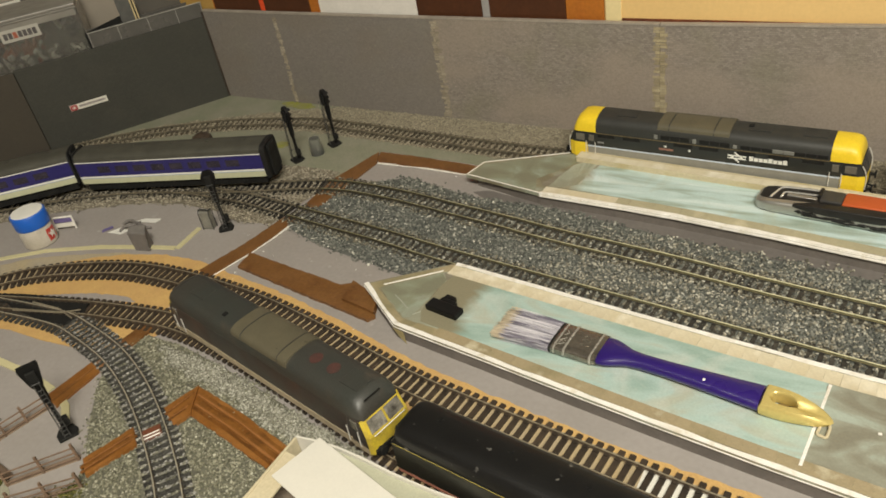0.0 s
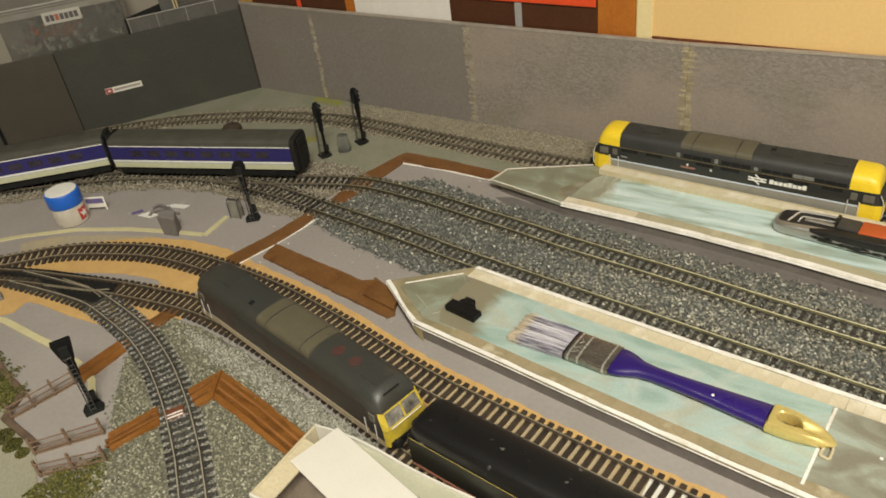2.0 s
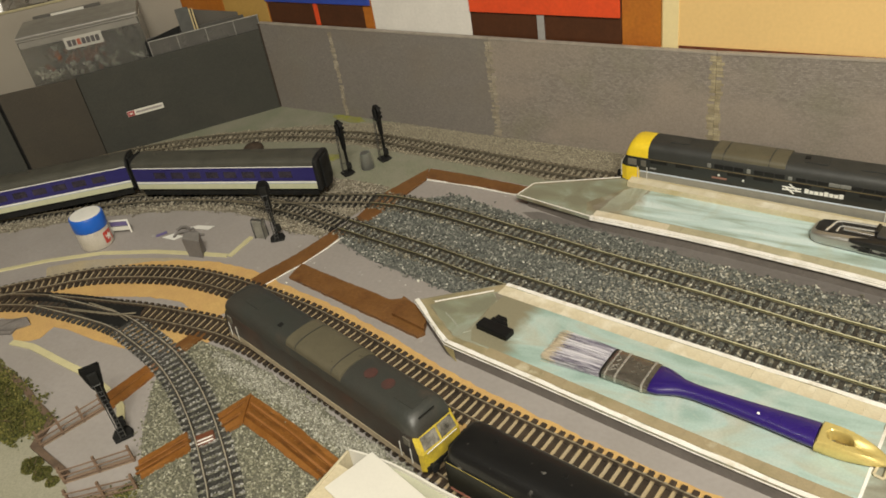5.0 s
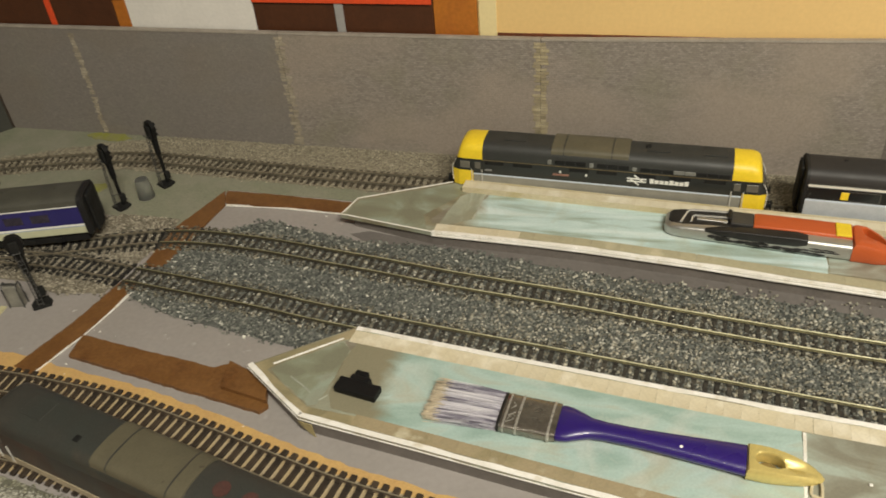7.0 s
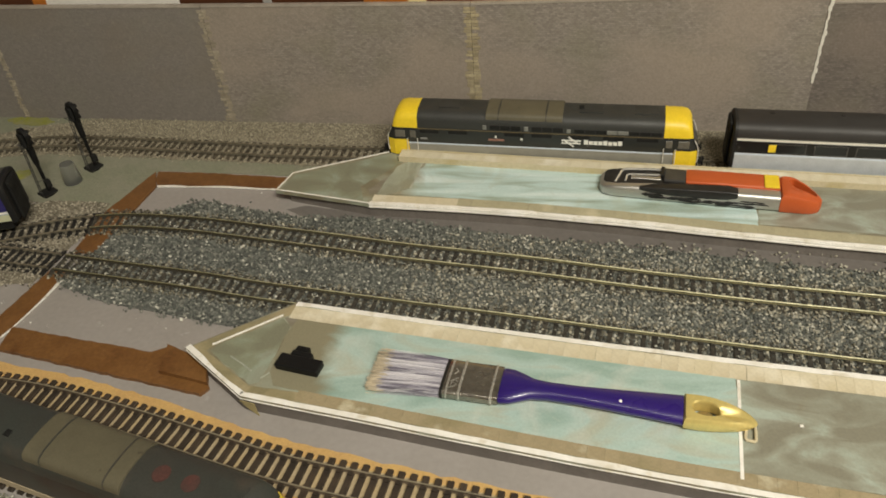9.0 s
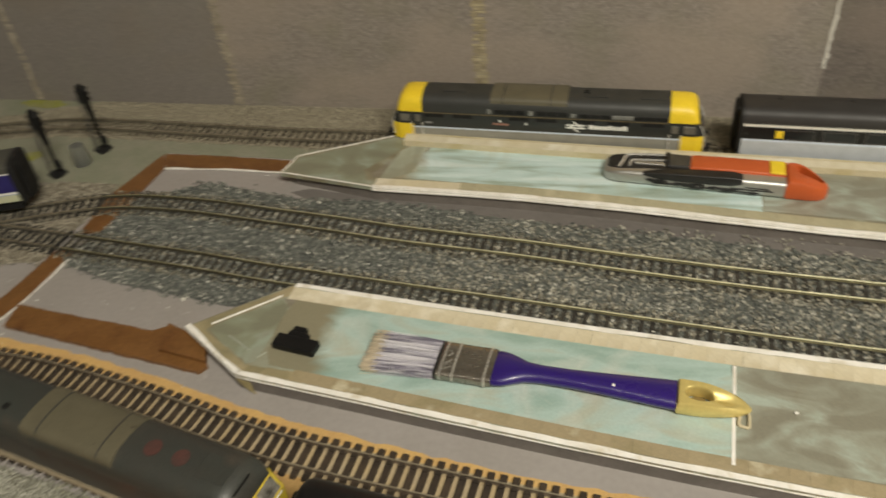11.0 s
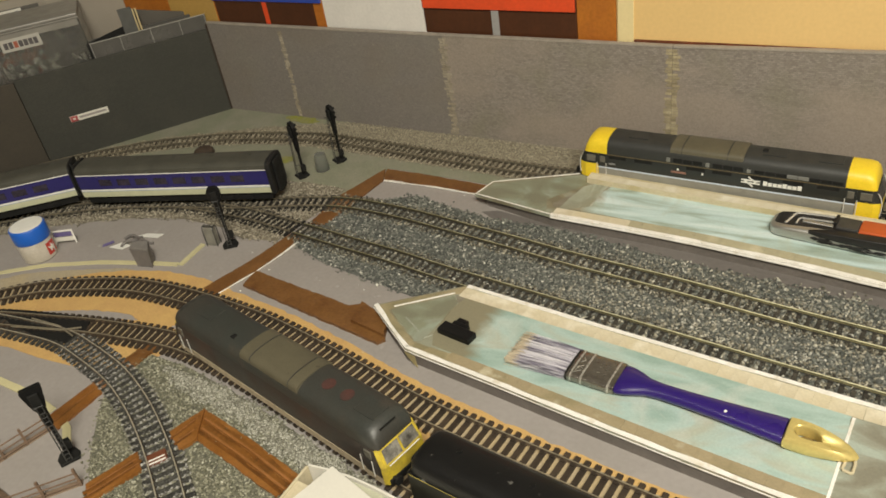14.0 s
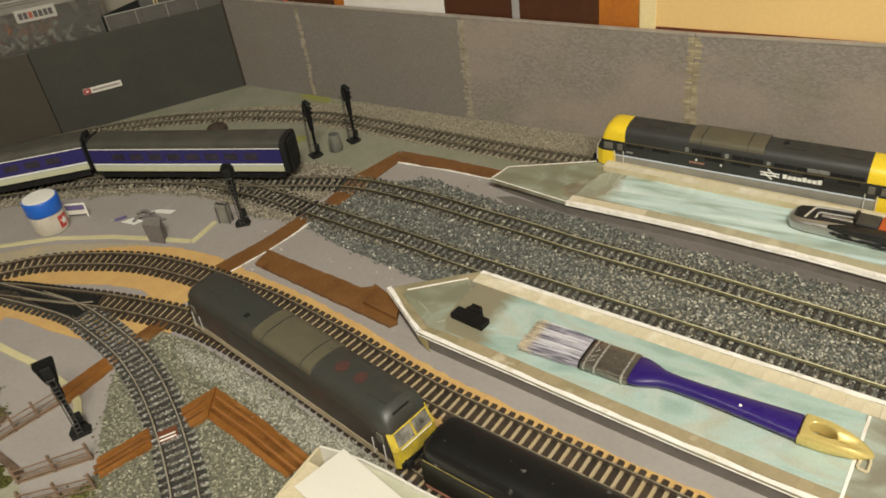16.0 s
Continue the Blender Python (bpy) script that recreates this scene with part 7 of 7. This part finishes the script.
for cx0, cy0 in ((2, -55), (-4, -64), (-2, -88), (4, -98), (-14, -104), (-20, -100), (118, 112), (64, 117), (40, 118), (150, -118), (-52, -100)):
    t = thing("white_chip", cx0 + chips.uniform(-1, 1), cy0 + chips.uniform(-1, 1), 1.6 if cy0 > 100 else 0.1, chips.uniform(0, 180), "tiny white plaster chip lying on the board", "chip", "white chips")
    part("lump", loft(bmesh.new(), [[(chips.uniform(0.4, 1.3) * k * math.cos(a), chips.uniform(0.3, 0.8) * k * math.sin(a), zz) for a in (0, 1.2, 2.3, 3.4, 4.6, 5.4)] for zz, k in ((0, 1.0), (0.4, 0.8), (0.6, 0.35))]), WHITE_EDGE, t)
TAPE = mat("cream_plastic_strip", (0.60, 0.55, 0.32), 0.55, var=0.06, scale=50)


def edging(label, pts, w=5.0, h=1.2):
    c = pts[len(pts) // 2]
    t = thing("edging_strip", c[0], c[1], 0.02, label=label, category="edging strip", group="cream edging strips")
    part("strip", strip(rel(pts, c), -w / 2, w / 2, 0, h, 0.25, 3), TAPE, t)


edging("cream edging strip along the grey board path", [(-360, -232), (-320, -194), (-280, -158), (-230, -124), (-176, -101), (-130, -87), (-92, -77)])
edging("short cream edging strip turning to the signal", [(-89, -77), (-93, -42)])
edging("cream edging strip in front of the branch track", [(-184, -256), (-159, -251.5), (-118, -252.6), (-85, -253.1), (-58, -255.8), (-41, -258.4)], 6)
edging("short cream edging strip by the front signal", [(-29, -260), (-14, -266), (-2, -275)], 6)

# ---- fences, bushes and grass at the front corner ----
FENCE = mat("weathered_brown_fence", (0.20, 0.13, 0.085), 0.75, var=0.15, scale=120, obj=0.1)


def fence(x0, y0, x1, y1, label, posts=4, h=14.5):
    d = math.hypot(x1 - x0, y1 - y0)
    t = thing("fence", x0, y0, 0.1, math.degrees(math.atan2(y1 - y0, x1 - x0)), label, "fence", "post-and-rail fences")
    for k in range(posts):
        px = d * k / (posts - 1)
        part("post", cube(px - 0.9, px + 0.9, -0.9, 0.9, 0, h + 1.5, bevel=0.2, seg=1), FENCE, t)
    for zz in (3.4, 8.2, 13.0):
        part("rail", cube(-1, d + 1, -1.6, -0.95, zz - 0.6, zz + 0.6, bevel=0.15, seg=1), FENCE, t)
    part("ground_board", cube(-1, d + 1, -0.5, 4.5, 0, 0.9), mat("pale_brown_board", (0.30, 0.215, 0.15), 0.75, var=0.1), t)
    return t


fence(-37, -320, -25, -273, "brown post-and-rail fence along the platform corner", 4)
fence(12, -333, 42, -297, "short brown post-and-rail fence by the gravel", 3)
fence(34, -343, 66, -313, "short brown post-and-rail fence beside the grass", 3)
t = thing("edging_strip", -22, -326, 0.02, label="brown timber edging between the fences", category="edging strip")
part("strip", strip([(-158, 46), (-100, 40), (-67, 33), (-33, 26), (-21, 3), (2, 1), (29, -2)], -2.5, 2.5, 0, 2.4, 0.5, 5), mat("brown_timber_edge", (0.15, 0.10, 0.065), 0.8, var=0.2), t)
tagged(part("scenic_ground", flat([(-300, -250), (-230, -266), (-158, -277), (-122, -287), (-89, -294), (-57, -301), (-45, -325), (7, -330), (40, -350), (60, -420), (-300, -420)], 0.05, 0.45, 0.8, 60), SCENIC_PALE), "green-grey painted scenic ground round the bushes", "ground", kind="structure")
LEAF = ramp_stones("scatter_green", [(0.0, (0.03, 0.034, 0.006)), (0.5, (0.085, 0.088, 0.014)), (0.85, (0.135, 0.125, 0.026)), (1.0, (0.20, 0.165, 0.05))])


def bush(x, y, r, h, seed, n=420):
    """A clump of foam scatter: many small leaf flakes round a few twigs."""
    g = random.Random(seed)
    t = thing("bush", x, y, 0.1, 0, "clump of olive-green foam scatter bush", "bush", "bushes")
    bm = bmesh.new()
    for k in range(6):
        a = g.uniform(0, 6.28)
        cyl(bm, (0, 0, 0), (r * 0.6 * math.cos(a), r * 0.6 * math.sin(a), h * 0.7), 0.5, 5, 0.2)
    part("stem", bm, FENCE, t)
    bm = bmesh.new()
    for k in range(n):
        a, q = g.uniform(0, 6.28), math.sqrt(g.random())
        px, py = r * q * math.cos(a), r * q * math.sin(a)
        pz = h * (1 - q * q) ** 0.6 * g.uniform(0.25, 1.0) * (0.75 + 0.25 * math.sin(3 * a + seed))
        s = g.uniform(0.35, 0.8)
        u = Vector((g.uniform(-1, 1), g.uniform(-1, 1), g.uniform(-1, 1))).normalized()
        v = u.orthogonal().normalized()
        c = Vector((px, py, pz + 0.3))
        w = u.cross(v)
        vs = [bm.verts.new(c + s * d) for d in (u, v, -u, -v, 0.5 * w)]
        for i in range(4):
            bm.faces.new((vs[i], vs[(i + 1) % 4], vs[4]))
    tagged(part("foliage", bm, LEAF, t), kind="stuff")


for x, y, r, h, s in ((-118, -306, 17, 9, 1), (-86, -312, 16, 9, 2), (-70, -318, 10, 7, 8), (-150, -310, 26, 9, 3), (-134, -300, 14, 7, 11), (-104, -318, 16, 8, 12), (-172, -298, 24, 9, 13), (-126, -330, 22, 8, 14), (-26, -335, 8, 8, 4), (-12, -336, 7, 7, 5), (2, -337, 5, 5, 6)):
    bush(x, y, r, h, s, int(400 + r * 95))
stones("grass_scatter", [(-172, -279), (-114, -292), (-75, -299), (-50, -305), (-50, -318), (-72, -332), (-130, -326), (-185, -302)], 9000, 1.0, LEAF, z=0.6, seed=32, pile=2.6, edge=7.0, label="olive-green grass scatter along the timber edging", category="grass")
stones("grass_scatter", [(38, -352), (60, -308), (72, -318), (92, -352), (110, -400), (40, -400)], 5200, 1.0, LEAF, z=0.8, seed=31, pile=1.2, label="dark green grass scatter beside the fence", category="grass")
MOSS = mat("olive_moss_paint", (0.235, 0.25, 0.02), 0.95, var=0.2, scale=90, grain=1200, bump=0.8, tint=(0.25, 0.235, 0.12))
for k, poly in enumerate(([(-204, 224), (-188, 216), (-160, 216), (-148, 223), (-160, 230), (-196, 230)], [(-133, 121), (-120, 119), (-115, 128), (-121, 136), (-131, 134)])):
    tagged(part("moss_patch", flat(poly, 0.5, 1.1, 1.6, 40 + k, 4), MOSS), "olive-green moss patch on the scenic ground", "grass", kind="structure")
tw = thing("brown_tunnel_stone", -243, 114, 0.5, 20, "small dark brown rounded lump beside the back track", "stone")
part("body", revolve(bmesh.new(), [(13, 0), (12.6, 3), (10, 6), (6, 8), (2, 8.8)], 16), mat("dark_brown_lump", (0.06, 0.04, 0.025), 0.8, var=0.2), tw, smooth=True)
cup = thing("clear_cap", -66, 120, 0.5, 0, "small translucent plastic cap beside the signals", "plastic cap")
part("body", revolve(bmesh.new(), [(7.6, 0), (7.5, 2), (6.2, 17), (5.7, 19)], 20), clear("smoky_clear_plastic", (0.69, 0.70, 0.67), 0.3), cup, smooth=True)

stones("paint_fleck", [(-40, -30), (130, -50), (140, -72), (0, -58), (-30, -60)], 10, 0.5, WHITE_EDGE, z=0.1, seed=71, pile=0.1, label="tiny white paint flecks on the grey board", category="paint fleck")

# ---- cream card tray with a white card beside the front track ----
tray = thing("card_tray", 195, -233, 1.5, 0, "cream card building shell beside the front track", "card model")
BACK_EDGE = [(0, -2), (13, -0.3), (31, 0.8), (50, -0.3), (71, -2.6), (100, -3.8), (131, -4.6)]
part("wall", strip(BACK_EDGE, -0.8, 0.6, 0, 21.5, 0.35, 3), CARD_WHITE, tray, "white torn-edged card wall")
part("flap", strip(BACK_EDGE[1:], -13, -0.9, 17.6, 18.6), mat("pale_green_cream_card", (0.47, 0.47, 0.35), 0.7, var=0.07, scale=30), tray, "pale green-cream folded card")
part("wall", cube(-1, 0.8, -62, -3, 0, 21.5, bevel=0.3, seg=1), CREAM, tray)
part("flap", loft(bmesh.new(), [[(0.9, y, 19.4), (13.5, y, 17.8), (13.5, y, 18.9), (0.9, y, 20.6)] for y in (-62, -40, -14)]), CREAM, tray)
part("floor", cube(0.9, 131, -62, -4.7, 0, 1.5), mat("grey_brown_card_inside", (0.20, 0.16, 0.12), 0.8, var=0.1), tray)
part("wall", cube(-1, 131, -64, -62.1, 0, 21.5, bevel=0.3, seg=1), CARD_WHITE, tray)
wc = thing("white_card", 211, -231, 23.6, -15.5, "plain white card lying across the cream card tray", "card")
part("sheet", cube(0, 84, -37, 0, 0, 0.9, bevel=0.2, seg=1), CARD_WHITE, wc)

# ---- fine pieces: platform slabs and sleepers ----
for plat, line, pitch, w0, w1, m, up in slab_runs:
    a, b = sorted((w0, w1))
    bm = cube(-pitch / 2 + 0.03, pitch / 2 - 0.03, a, b, 13.02 + up, 13.24 + up, bevel=0.05, seg=1)
    bm.transform(Matrix.Scale(MM, 4))
    me = bpy.data.meshes.new("paving_slab")
    bm.to_mesh(me)
    bm.free()
    me.materials.append(m)
    for x, y, h in along(line, pitch):
        o = new("paving_slab", me)
        o.parent = plat
        o.matrix_local = pose(x * MM, y * MM, random.uniform(-0.012, 0.012) * MM, 0, 0, h + random.uniform(-0.06, 0.06))
for t, pts, mesh, z in track_sleepers:
    for x, y, h in pts:
        o = new("sleeper", mesh)
        o.parent = t
        o.matrix_local = pose(x * MM, y * MM, 0.0, 0, 0, math.degrees(h) + random.uniform(-0.8, 0.8))
